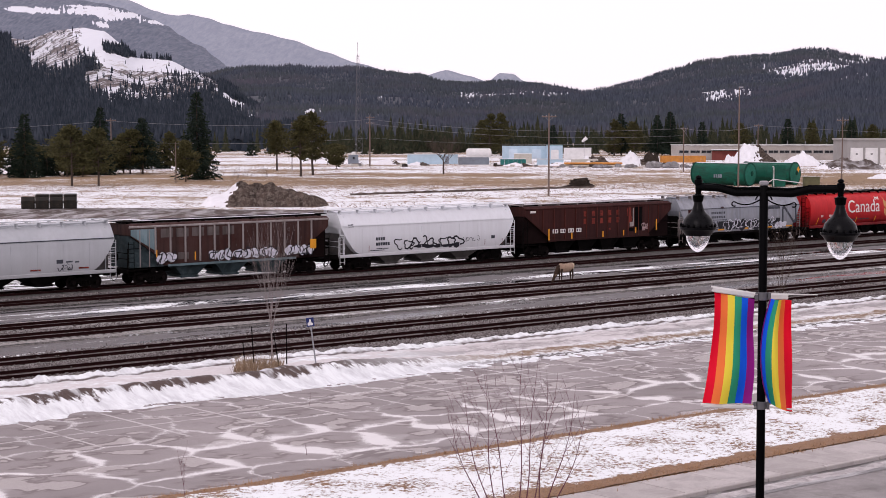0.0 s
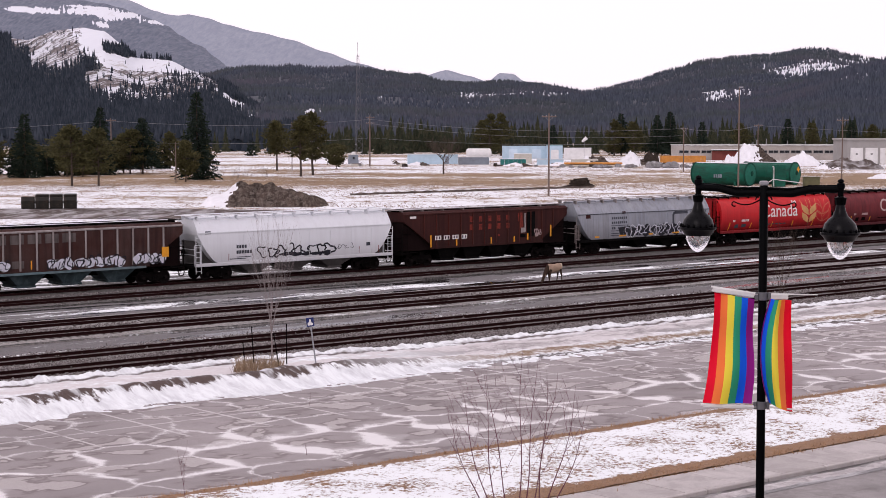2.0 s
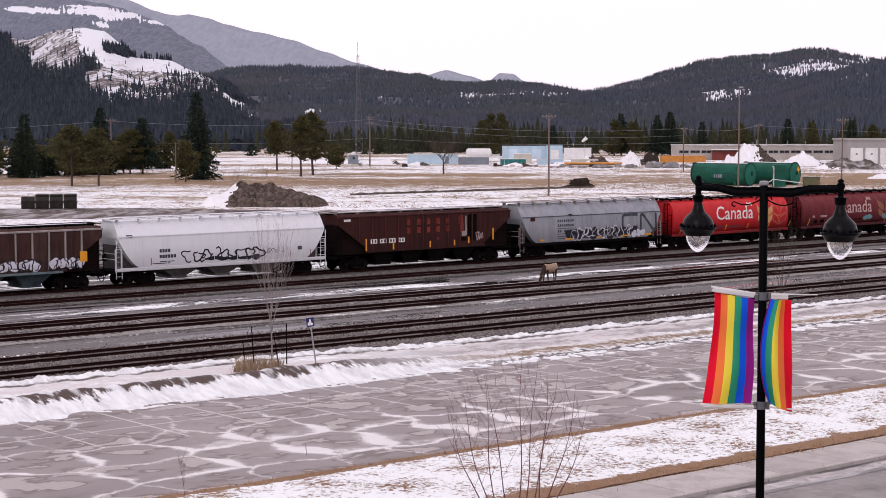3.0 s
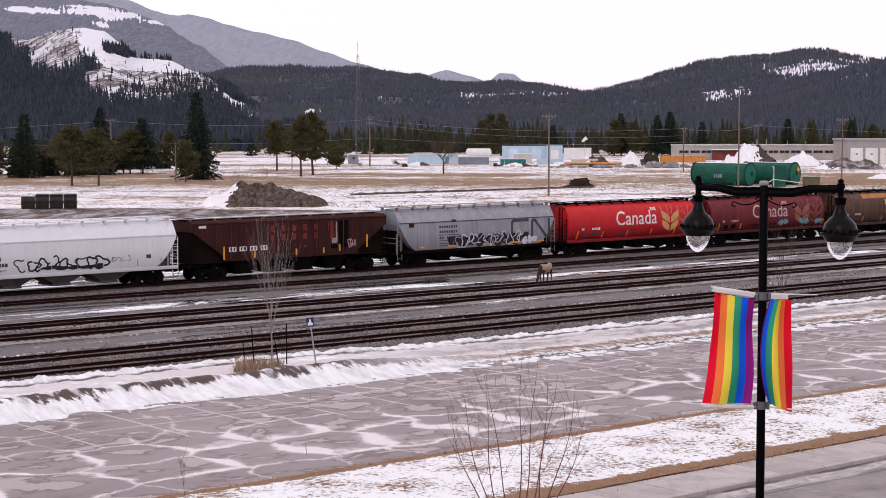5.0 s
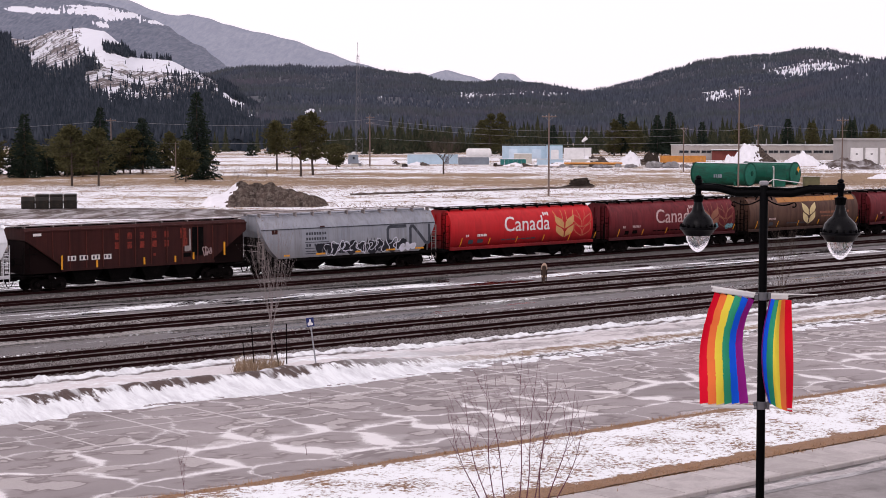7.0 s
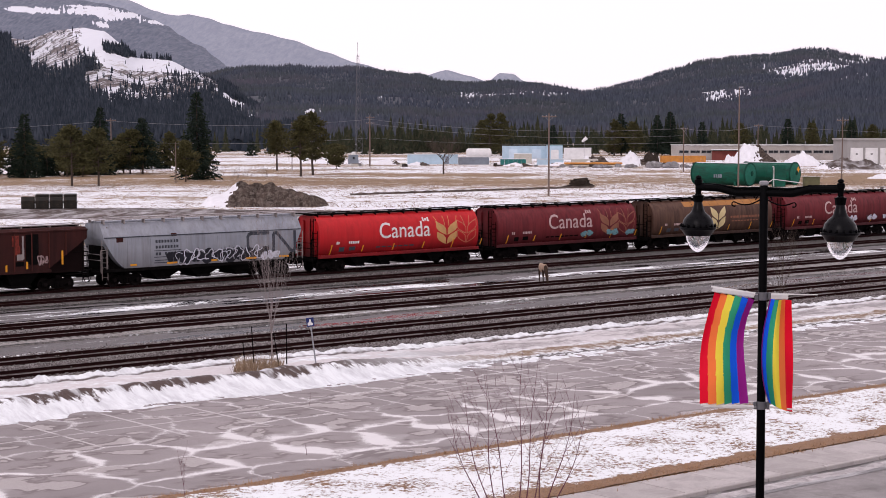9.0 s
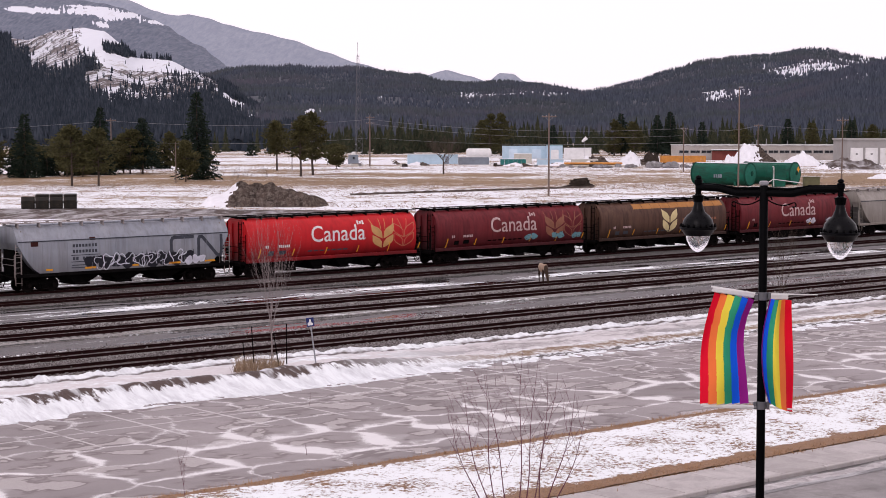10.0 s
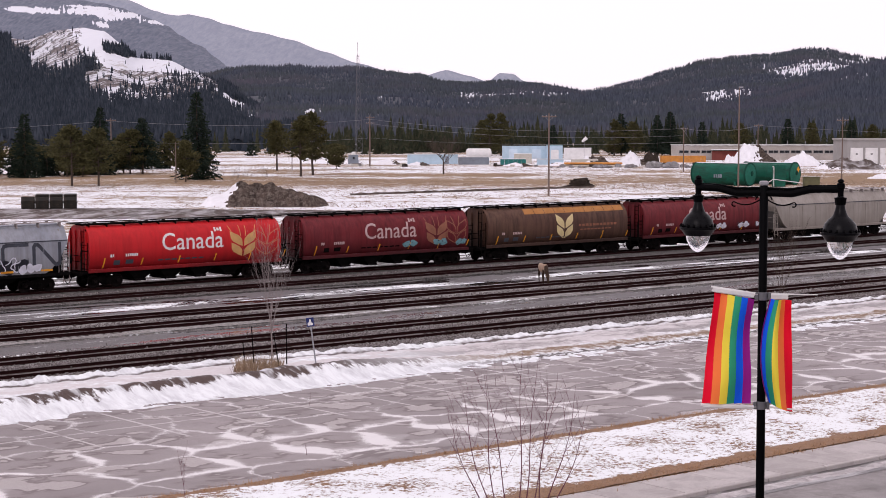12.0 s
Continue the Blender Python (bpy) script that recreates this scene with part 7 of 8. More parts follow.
def build_field_things():
    for k in range(4):
        t = thing("dumpster", "dark olive steel dumpster with closed lid", "dumpster", pose(-53.3 + 1.74 * k, 228 + 0.3 * k, -0.05, 0, 0, 10), group="dumpsters in a row")
        b = Build().prism([(-0.85, 0.1), (0.85, 0.1), (0.85, 1.6), (-0.5, 1.6), (-0.95, 1.15)], -0.82, 0.82)
        part("body", b, M_BIN, t)
        if k:
            part("lid", Build().box((0, 0.25, 1.78), (1.68, 1.3, 0.26), pose(0, 0, 0, 4).to_3x3(), bevel=0.05), M_BIN, t)
        for q in (-0.86, 0.86):
            part("lift_pocket", Build().box((q, 0, 0.9), (0.1, 1.0, 0.2)), M_BIN, t)
    mound("spoil_mound", "dark gravel spoil pile with snow on one flank", -23.8, 236, 17.4, 9.0, 3.15, [M_SPOIL, M_SNOWCAP], 15, -0.06, "gravel pile", 4, ((-0.34, 0.05, 1.0), (-0.12, 0.1, 0.95), (0.12, -0.05, 0.9), (0.36, 0.0, 0.8), (0.6, 0.0, 0.5)), -0.40)
    p = Build()
    n = 90
    rim = [(1 + 0.16 * noise.noise((math.cos(6.283 * k / n) * 2, math.sin(6.283 * k / n) * 2, 3.0)) + 0.06 * noise.noise((k * 0.5, 2, 1))) for k in range(n)]
    p.add([(0, 0, 0.02)] + [(44 * rim[k] * math.cos(6.283 * k / n), 12 * rim[k] * math.sin(6.283 * k / n), 0.012) for k in range(n)], [(0, 1 + k, 1 + (k + 1) % n) for k in range(n)])
    thing("gravel_pad", "trodden gravel pad with patches of old snow", "ground", pose(-50, 217, 0.0), kind="structure", b=p, mats=M_PAD)
    t = thing("timber_stack", "stack of old black railway timbers", "timber stack", pose(23.2, 300, -0.05, 0, 0, 6))
    rnd = random.Random(9)
    for k in range(40):
        row = k // 10
        part("timber", Build().box((rnd.uniform(-1.3, 1.1) * (1 - row * 0.28), -1.2 + 0.25 * (k % 10), 0.15 + 0.36 * row + rnd.uniform(-0.08, 0.12)), (rnd.uniform(2.2, 4.2) * (1 - 0.12 * row), 0.26, 0.28), pose(0, 0, 0, 0, rnd.uniform(-9, 9), rnd.uniform(-38, 38)).to_3x3()), M_WOOD, t)
    b = Build()
    b.grid(120, 5, lambda i, j: (-14 + 0.33 * i, 268 + 0.75 * i * 0.33 + (j - 2) * 0.5 + 0.4 * noise.noise((i * 0.1, 1, 1)), -0.05 + (0.34 + 0.12 * noise.noise((i * 0.3, 4, 1))) * (1 - abs(j - 2) / 2)))
    thing("earth_ridge", "low dark earth ridge across the field", "ground", kind="structure", b=b, mats=M_SPOIL)
    t = thing("bare_tree", "leafless grey-brown tree with a round crown", "tree", pose(0.1, 368, -0.1), group="trees in the field")
    b = Build().rod((0, 0, 0), (0, 0, 2.6), 0.2, 0.16, 8)
    rr = random.Random(4)
    for k in range(9):
        a = 6.283 * k / 9
        branchy(b, Vector((0, 0, 2.0 + 0.2 * k)), Vector((math.cos(a) * 0.75, math.sin(a) * 0.75, 0.7)).normalized(), 3.0, 0.07, 3, rr, 0.55, 0.2)
    part("bare_crown", b.mesh("bare_crown", M_BARK, fix=False), None, t)
    # dry weed stalks in the field behind the gravel pile
    b = Build()
    for k in range(40):
        x, y = rr.uniform(-42, -32), rr.uniform(330, 350)
        branchy(b, Vector((x, y, -0.05)), Vector((rr.gauss(0, 0.3), 0, 1)).normalized(), rr.uniform(0.8, 1.8), 0.02, 1, rr, 0.6, 0.1)
    me = b.mesh("dry_brush", M_BARK, fix=False)
    tagged(new("dry_brush", me), "sparse dry brush in the snow", "brush", kind="stuff")


def build_field_grass():
    """Dry tufts standing out of the snow, thick in the tan belts."""
    rng = np.random.default_rng(14)
    n = 90000
    y = 185 + 265 * rng.random(n) ** 1.1
    x = rng.uniform(-0.27, 0.27, n) * y
    keep = np.array([noise.noise((a * 0.03, b * 0.05, 2.2)) + 0.7 * noise.noise((a * 0.35, b * 0.12, 4.0)) + (0.35 if 262 < b < 330 else -0.15) for a, b in zip(x, y)]) > rng.uniform(-0.2, 0.6, n)
    keep &= ~((np.abs(x + 50) < 46) & (y < 231)) & (x * math.sin(radians(-TURN)) + y * math.cos(radians(TURN)) > 151)
    x, y = x[keep], y[keep]
    n = len(x)
    h, w, a, lean = rng.uniform(0.05, 0.16, n), rng.uniform(0.02, 0.07, n), rng.uniform(-0.6, 0.6, n), rng.normal(0, 0.12, n)
    z = np.clip((y - 190) / 10, 0, 1) * 0.45 - 0.45 - 0.02
    dx, dy = w * np.cos(a), w * np.sin(a)
    V = np.stack([np.stack([x - dx, y - dy, z], 1), np.stack([x + dx, y + dy, z], 1), np.stack([x + lean + dx * 0.5, y, z + h], 1), np.stack([x + lean * 1.6 - dx * 0.4, y, z + h * 0.8], 1)], 1).reshape(-1, 3)
    F = (np.array([(0, 1, 2), (0, 2, 3)])[None] + 4 * np.arange(n)[:, None, None]).reshape(-1, 3)
    me = bpy.data.meshes.new("field_grass")
    me.from_pydata(V.tolist(), [], F.tolist())
    me.materials.append(M_FIELDGRASS)
    tagged(new("field_grass", me), "dry tan grass tufts standing out of the snow", "grass", kind="stuff")


M_FIELDGRASS = needle_material("dry_field_grass", (0.36, 0.27, 0.21), (0.22, 0.165, 0.125))
build_field_grass()
build_poles()
build_mast()
build_compound()
build_halls()
build_tanks()
build_field_things()


# ---- near things: street lamp with banners, saplings, sign, elk ----
def glass_material():
    m, t, s = nodes_of("ribbed_lamp_glass")
    put(t, s, "Base Color", (0.86, 0.86, 0.88))
    put(t, s, "Roughness", 0.22)
    s.inputs["Transmission Weight"].default_value = 0.93
    s.inputs["IOR"].default_value = 1.07
    w = noise_of(t, 18, 3, 0.5, coords(t, (1, 1, 4)))
    bump(t, s, w, 0.4, 0.01)
    return m


def cloth_material(name, col):
    m, t, s = nodes_of(name)
    v = coords(t)
    w = noise_of(t, 160, 2, 0.5, v)
    f = noise_of(t, 2.2, 4, 0.6, v)
    c = mix(t, ramp(t, f, [(0.35, 0.0), (0.75, 0.35)]), col, tuple(x * 0.75 for x in col))
    put(t, s, "Base Color", c)
    put(t, s, "Roughness", 0.75)
    s.inputs["Specular IOR Level"].default_value = 0.15
    bump(t, s, mix(t, 0.5, w, f), 0.25, 0.004)
    return m


M_GLASS = glass_material()
STRIPES = [cloth_material("red_cloth", (0.80, 0.006, 0.028)), cloth_material("orange_cloth", (0.92, 0.20, 0.05)), cloth_material("yellow_cloth", (0.84, 0.68, 0.06)), cloth_material("green_cloth", (0.02, 0.33, 0.18)), cloth_material("blue_cloth", (0.004, 0.12, 0.85)), cloth_material("purple_cloth", (0.30, 0.014, 0.24))]
M_BLACKGLOSS = plain("black_powder_coat", (0.0015, 0.0015, 0.002), 0.5, 0.0, 0.3, 3, 30, (0.006, 0.005, 0.008), 0.12, 0.03, gloss=0.035)
M_BELL = plain("glossy_black_enamel", (0.003, 0.003, 0.004), 0.3, 0.0, 0.3, 3, 30, (0.01, 0.01, 0.012), 0.12, 0.03, gloss=0.09)
LAMP = Vector((4.70, 26.0, 0.0))
STRIPE_PARTS = []
PIECES = 7


def luminaire(lamp, x, y, drop, size):
    m = pose(x, y, 10.15 - drop)
    k = size
    hood = part("luminaire", Build().lathe([(0.20 * k, -0.13 * k), (0.255 * k, -0.05 * k), (0.285 * k, -0.03 * k), (0.285 * k, 0.0), (0.25 * k, 0.01 * k), (0.245 * k, 0.05 * k), (0.225 * k, 0.12 * k), (0.17 * k, 0.19 * k), (0.125 * k, 0.225 * k), (0.105 * k, 0.25 * k), (0.075 * k, 0.33 * k), (0.058 * k, 0.42 * k), (0.055 * k, 0.52 * k)], 32), M_BELL, lamp, "black bell-shaped luminaire", True, m)
    part("globe", Build().lathe([(0.012, -0.395 * k), (0.05 * k, -0.385 * k), (0.10 * k, -0.345 * k), (0.145 * k, -0.28 * k), (0.178 * k, -0.20 * k), (0.192 * k, -0.128 * k)], 28), M_GLASS, hood, "clear ribbed teardrop glass", True)
    part("lamp_socket", Build().rod((0, 0, -0.12 * k), (0, 0, -0.2 * k), 0.05, 0.03, 10), M_OFFWHITE, hood)
    for i in range(16):
        a = 6.283 * i / 16
        part("stud", Build().lathe([(0.012, 0), (0.022, 0.015), (0.006, 0.05)], 6, (0.27 * k * math.cos(a), 0.27 * k * math.sin(a), 0.005)), M_BLACKGLOSS, hood)
    part("neck_crown", Build().lathe([(0.075 * k, 0.40 * k), (0.092 * k, 0.50 * k), (0.07 * k, 0.505 * k)], 10), M_BLACKGLOSS, hood)
    part("hanger", Build().lathe([(0.04, 0.45), (0.045, 0.62), (0.06, 0.64), (0.06, 0.70), (0.035, 0.72), (0.05, 0.735), (0.035, 0.76), (0.005, 0.775)], 14), M_BLACKGLOSS, hood)


def banner(name, label, corner, wave):
    """Six sewn cloth stripes; corner(u, v) gives the sheet, u from the outer edge to the pole, v from top to bottom."""
    t = thing(name, label, "banner", pose(LAMP.x, LAMP.y, 0), group="banners on the lamp post")
    for k in range(6):
        nu, nv, thick = 7, 6, 0.003
        for j0 in range(PIECES):
            b = Build()
            reach = 1.14 if j0 < PIECES - 1 else 1.0
            front = lambda i, j: Vector(corner((k + 1.05 * i / (nu - 1)) / 6, (j0 + reach * j / (nv - 1)) / PIECES)) + Vector((0, wave((k + 1.05 * i / (nu - 1)) / 6, (j0 + reach * j / (nv - 1)) / PIECES) - 0.0015 * k - 0.0004 * j0, 0))
            b.grid(nu, nv, lambda i, j: front(i, j))
            b.grid(nu, nv, lambda i, j: front(i, j) + Vector((0, thick, 0)))
            me = b.mesh("stripe_piece", STRIPES[k], fix=False)
            me.polygons.foreach_set("use_smooth", [True] * len(me.polygons))
            s = part("stripe_piece", me, None, t, ["red", "orange", "yellow", "green", "blue", "purple"][k] + " cloth stripe")
            STRIPE_PARTS.append((s, (k + 0.5) / 6, j0 / PIECES, front(nu // 2, 0), front(nu // 2, nv - 1)))
    return t


def build_lamp():
    lamp = thing("street_lamp", "black double-armed street lamp with bell luminaires", "street lamp", pose(LAMP.x, LAMP.y, 0))
    part("post", Build().lathe([(0.16, -0.2), (0.16, 0.4), (0.12, 0.5), (0.075, 1.2), (0.066, 1.4), (0.064, 8.0), (0.063, 10.78), (0.05, 10.8)], 20), M_BLACKGLOSS, lamp, "", True)
    part("post_cap", Build().box((0, 0, 10.83), (0.12, 0.12, 0.07), bevel=0.02), M_GALV, lamp, "small grey sensor cap")
    tilt = 0.42
    for sx in (-1, 1):
        end = Vector((-0.90 if sx < 0 else 1.03, -sx * tilt, 10.755))
        pts = [Vector((0, 0, 10.69)), Vector((sx * 0.38, -sx * tilt * 0.37, 10.68)), Vector((sx * 0.62, -sx * tilt * 0.6, 10.745)), Vector((sx * 0.80, -sx * tilt * 0.78, 10.755)), end]
        b = Build().tube(pts, 0.052, 12)
        for p in pts[1:-1]:
            b.lathe([(0.01, -0.05), (0.04, -0.035), (0.052, 0), (0.04, 0.035), (0.01, 0.05)], 10, p)
        part("arm", b, M_BLACKGLOSS, lamp, "", True)
        part("arm_lug", Build().tube([pts[0] + Vector((0, 0, 0.07)), pts[1] + Vector((0, 0, 0.07)), pts[2] + Vector((0, 0, 0.05)), end + Vector((0, 0, 0.05))], 0.02, 6), M_BLACKGLOSS, lamp)
        sc = []
        for k in range(22):
            f = k / 21
            sc.append(Vector((sx * (0.05 + 0.36 * f), -sx * tilt * 0.36 * f, 10.60 - 0.15 * math.sin(math.pi * (0.25 + 0.6 * (1 - f))) + 0.06)))
        sc += [sc[-1] + Vector((sx * 0.035 * math.sin(a), 0, -0.035 + 0.035 * math.cos(a))) for a in (0.6, 1.4, 2.2, 3.0, 3.8)]
        part("scroll", Build().tube(sc, 0.011, 6), M_BLACKGLOSS, lamp, "thin iron scroll")
        part("scroll", Build().tube([Vector((sx * (0.07 + 0.05 * math.sin(a * 0.8)), 0, 10.6 - 0.04 * a + 0.06)) for a in (0, 0.5, 1, 1.5, 2.0)], 0.011, 6), M_BLACKGLOSS, lamp)
        luminaire(lamp, end.x, end.y, -0.01 if sx < 0 else 0.015, 0.95 if sx < 0 else 1.0)
    for z in (9.17, 7.55):
        c = Build().lathe([(0.066, -0.06), (0.074, -0.05), (0.074, 0.05), (0.066, 0.06)], 18, (0, 0, z))
        for sx in (-1, 1):
            c.box((sx * 0.095, -0.02, z), (0.045, 0.06, 0.11), bevel=0.01)
        part("bracket", c, M_MAST, lamp, "dull grey banner bracket")
    white = M_OFFWHITE
    part("rod", Build().rod((-0.08, -0.03, 9.20), (-0.76, 0.0, 9.31), 0.022, 0.014, 8), white, lamp, "white banner rod")
    part("rod", Build().rod((0.10, -0.03, 9.20), (0.80, -0.05, 9.195), 0.016, 0.009, 8), white, lamp, "white banner rod")
    part("rod", Build().rod((-0.08, -0.03, 7.53), (-0.89, 0.0, 7.56), 0.022, 0.018, 8), white, lamp, "white banner rod")
    part("rod", Build().rod((0.10, -0.03, 7.53), (0.62, -0.2, 7.50), 0.016, 0.010, 8), white, lamp, "white banner rod")
    part("sleeve", Build().box((-0.43, -0.015, 9.225), (0.62, 0.05, 0.075), pose(0, 0, 0, 0, 8.5).to_3x3(), bevel=0.015), white, lamp, "white banner sleeve")
    part("sleeve", Build().box((0.24, -0.03, 9.165), (0.26, 0.05, 0.09), bevel=0.015), white, lamp, "white banner sleeve")
    part("sleeve", Build().box((-0.47, -0.015, 7.53), (0.78, 0.04, 0.05), pose(0, 0, 0, 0, 2).to_3x3(), bevel=0.012), white, lamp, "white banner sleeve")

    def left(u, v):
        x0, x1 = -0.71 - 0.155 * v ** 1.2, -0.125 - 0.02 * v
        z0, z1 = 9.225 - 1.64 * v, 9.13 - 1.56 * v
        bow = 0.035 * math.sin(math.pi * v) * (1 - 0.6 * u) - 0.012 * math.sin(6.3 * v) * u
        return (x0 + (x1 - x0) * u + bow, -0.02, z0 + (z1 - z0) * u)

    def right(u, v):
        belly = math.sin(math.pi * min(1, 0.06 + 0.86 * v))
        inner = 0.135 - 0.20 * belly - 0.015 * v
        outer = 0.40 + 0.05 * v
        k = max(0.0, 1 - u)
        return (inner + (outer - inner) * (0.08 * k + 0.92 * k ** 1.65), -0.14 - 0.10 * belly * u + 0.30 * (u - 0.55) ** 2 * u, 9.12 - 1.66 * v + 0.02 * u + 0.16 * u * v ** 3)
    banner("banner", "rainbow-striped cloth banner hanging from a white rod", left, lambda u, v: 0.045 * math.sin(7 * u + 2.2 * v) + 0.03 * math.sin(3 + 9 * v + 2 * u))
    banner("banner", "rainbow-striped cloth banner folded back by the wind", right, lambda u, v: 0.07 * math.sin(9 * u + 2.0 * v) + 0.03 * math.sin(8 * v))


def build_saplings():
    rnd = random.Random(51)
    t = thing("sapling", "bare pale-twigged sapling in a clump of dry grass", "sapling", pose(-8.1, 83.3, 0.0))
    b = Build().tube([Vector((0, 0, -0.1)), Vector((0.02, 0, 1.0)), Vector((-0.02, 0, 2.1))], 0.036, 7)
    for k in range(13):
        a, z = rnd.uniform(0, 6.283), rnd.uniform(1.3, 2.4)
        branchy(b, Vector((0, 0, z)), Vector((math.cos(a) * 0.22, math.sin(a) * 0.22, 1)).normalized(), rnd.uniform(1.8, 3.4), 0.011, 2, rnd, 0.24, 0.6)
    part("bare_crown", b.mesh("bare_crown", M_TWIGGREY, fix=False), None, t)
    t = thing("shrub", "tall leafless reddish shrub with fanning upright branches", "shrub", pose(2.35, 53.2, -0.15))
    b = Build()
    for bx, lean, h in ((-0.05, 0.02, 5.1), (-0.75, -0.10, 4.3), (0.55, 0.06, 4.4), (-0.9, -0.28, 3.8), (0.75, 0.30, 3.8), (-0.35, -0.18, 4.3), (0.3, 0.22, 4.2), (0.95, 0.42, 3.2), (-1.1, -0.42, 3.0), (0.1, 0.10, 4.6)):
        stem = lambda f: Vector((bx + lean * h * f * (1.2 - 0.35 * f) + 0.05 * math.sin(7 * f + bx * 5), 0.4 * math.sin(bx * 9) * f, h * f))
        for k in range(12):
            b.rod(stem(k / 12), stem((k + 1) / 12), 0.021 * (1 - 0.85 * k / 12), 0.021 * (1 - 0.85 * (k + 1) / 12), 5, caps=False)
        for k in range(6):
            f = 0.25 + 0.66 * k / 6 + rnd.uniform(-0.03, 0.03)
            a = 3.14 * (k % 2) + rnd.uniform(-0.8, 0.8)
            branchy(b, stem(f), Vector((math.cos(a) * 0.55 + lean * 0.4, math.sin(a) * 0.4, 0.95)).normalized(), (1 - f) * h * rnd.uniform(0.4, 0.65) + 0.3, 0.007, 1 if k % 2 else 0, rnd, 0.34, 0.35)
    part("bare_crown", b.mesh("bare_crown", M_TWIG, fix=False), None, t)
    t = thing("sapling", "small bare grey sapling beside the tracks", "sapling", pose(21.9, 114.5, -0.2))
    b = Build()
    for k in range(7):
        a = 6.283 * k / 7
        branchy(b, Vector((0, 0, 0)), Vector((math.cos(a) * 0.18, math.sin(a) * 0.18, 1)).normalized(), rnd.uniform(2.0, 3.6), 0.02, 2, rnd, 0.35, 0.4)
    part("bare_crown", b.mesh("bare_crown", M_BARK, fix=False), None, t)
    for x, y, h, lean in ((-8.0, 54.6, 1.3, -0.12), (-5.6, 74.0, 0.35, 0.0), (-4.9, 63.0, 0.3, 0.0), (1.6, 51.5, 0.9, 0.1)):
        b = Build()
        branchy(b, Vector((0, 0, 0)), Vector((lean, 0, 1)).normalized(), h, 0.012, 1, rnd, 0.3, 0.2)
        thing("seedling", "thin bare stem standing in the snow", "seedling", pose(x, y, -0.3), "bare stems", b=b, mats=M_TWIG)
    # dry grass tussock round the sapling
    b = Build()
    for k in range(900):
        x, y = -9.75 + 2.2 * rnd.random(), 81.4 + 2.2 * rnd.random()
        h, a = rnd.uniform(0.25, 0.75), rnd.uniform(0, 6.28)
        d = Vector((math.cos(a), math.sin(a), 0))
        p = Vector((x, y, 0.0))
        b.add([p - d.cross(Vector((0, 0, 1))) * 0.014, p + d.cross(Vector((0, 0, 1))) * 0.014, p + d * h * 0.5 + Vector((0, 0, h))], [(0, 1, 2)])
    tagged(new("dry_grass", b.mesh("dry_grass", M_TUSSOCK, fix=False)), "tuft of tall dry tan grass", "grass", kind="stuff")
    b = Build()
    for k in range(16000):
        s, far = rnd.uniform(5, 75), rnd.random() < 0.5
        n = rnd.gauss(48.0, 0.22) if far else rnd.gauss(40.7, 0.25)
        p = ALONG @ Vector((s, n, -0.16))
        h, a = rnd.uniform(0.05, 0.16), rnd.uniform(0, 6.28)
        d = Vector((math.cos(a), math.sin(a), 0))
        q = Vector((-d.y, d.x, 0)) * 0.012
        b.add([p - q, p + q, p + d * h * 0.8 + Vector((0, 0, h))], [(0, 1, 2)])
    tagged(new("verge_grass", b.mesh("verge_grass", M_GRASS, fix=False)), "matted dry grass along the verge edges", "grass", kind="stuff")
    for x, y, h, lx, ly in ((-9.35, 83.3, 1.3, -0.10, 0), (-8.85, 82.7, 2.1, -0.12, 0), (-7.65, 82.6, 1.8, -0.28, 0), (-7.5, 84.6, 2.0, 0.0, 0)):
        thing("stake", "thin dark leaning stake in dry grass", "stake", pose(x, y, -0.1), "stakes", b=Build().rod((0, 0, 0), (lx, ly, h), 0.03, 0.025, 6), mats=M_IRON)
    s = thing("sign", "small dark blue sign on a leaning steel post", "sign", pose(-5.95, 83.0, -0.05, 0, -7.5, 4))
    part("post", Build().box((0, 0, 1.2), (0.07, 0.05, 2.4), bevel=0.01), M_GALV, s)
    plate = part("plate", Build().box((0, -0.04, 2.25), (0.36, 0.02, 0.42), bevel=0.008), M_SIGNBLUE, s, "dark blue plate")
    part("pictogram", Build().add([(-0.12, -0.054, 2.10), (0.10, -0.054, 2.10), (0.13, -0.054, 2.19), (0.04, -0.054, 2.25), (0.05, -0.054, 2.37), (-0.03, -0.054, 2.40), (-0.05, -0.054, 2.27), (-0.13, -0.054, 2.20)], [tuple(range(8))]), M_OFFWHITE, plate, "white pictogram shape")


M_TUSSOCK = plain("bleached_dry_grass", (0.34, 0.245, 0.165), 0.9, 0, 0.45, 2, 20, (0.14, 0.09, 0.06), 0.4, gloss=0.05)
M_GRASS = plain("dry_tan_grass", (0.38, 0.225, 0.115), 0.9, 0, 0.4, 2, 20, (0.2, 0.12, 0.06), 0.3)
M_SIGNBLUE = plain("dark_blue_enamel", (0.02, 0.03, 0.12), 0.4, 0, 0.2, 3, 20)
M_HIDE = plain("tan_elk_hide", (0.34, 0.24, 0.175), 0.9, 0, 0.25, 3, 30, (0.16, 0.10, 0.065), 0.3, 0.2)
M_RUMP = plain("pale_rump_hair", (0.52, 0.42, 0.31), 0.9, 0, 0.2, 3, 30)
M_MANE = plain("dark_brown_mane", (0.04, 0.024, 0.017), 0.9, 0, 0.3, 3, 30)
ELK_PARTS = {}


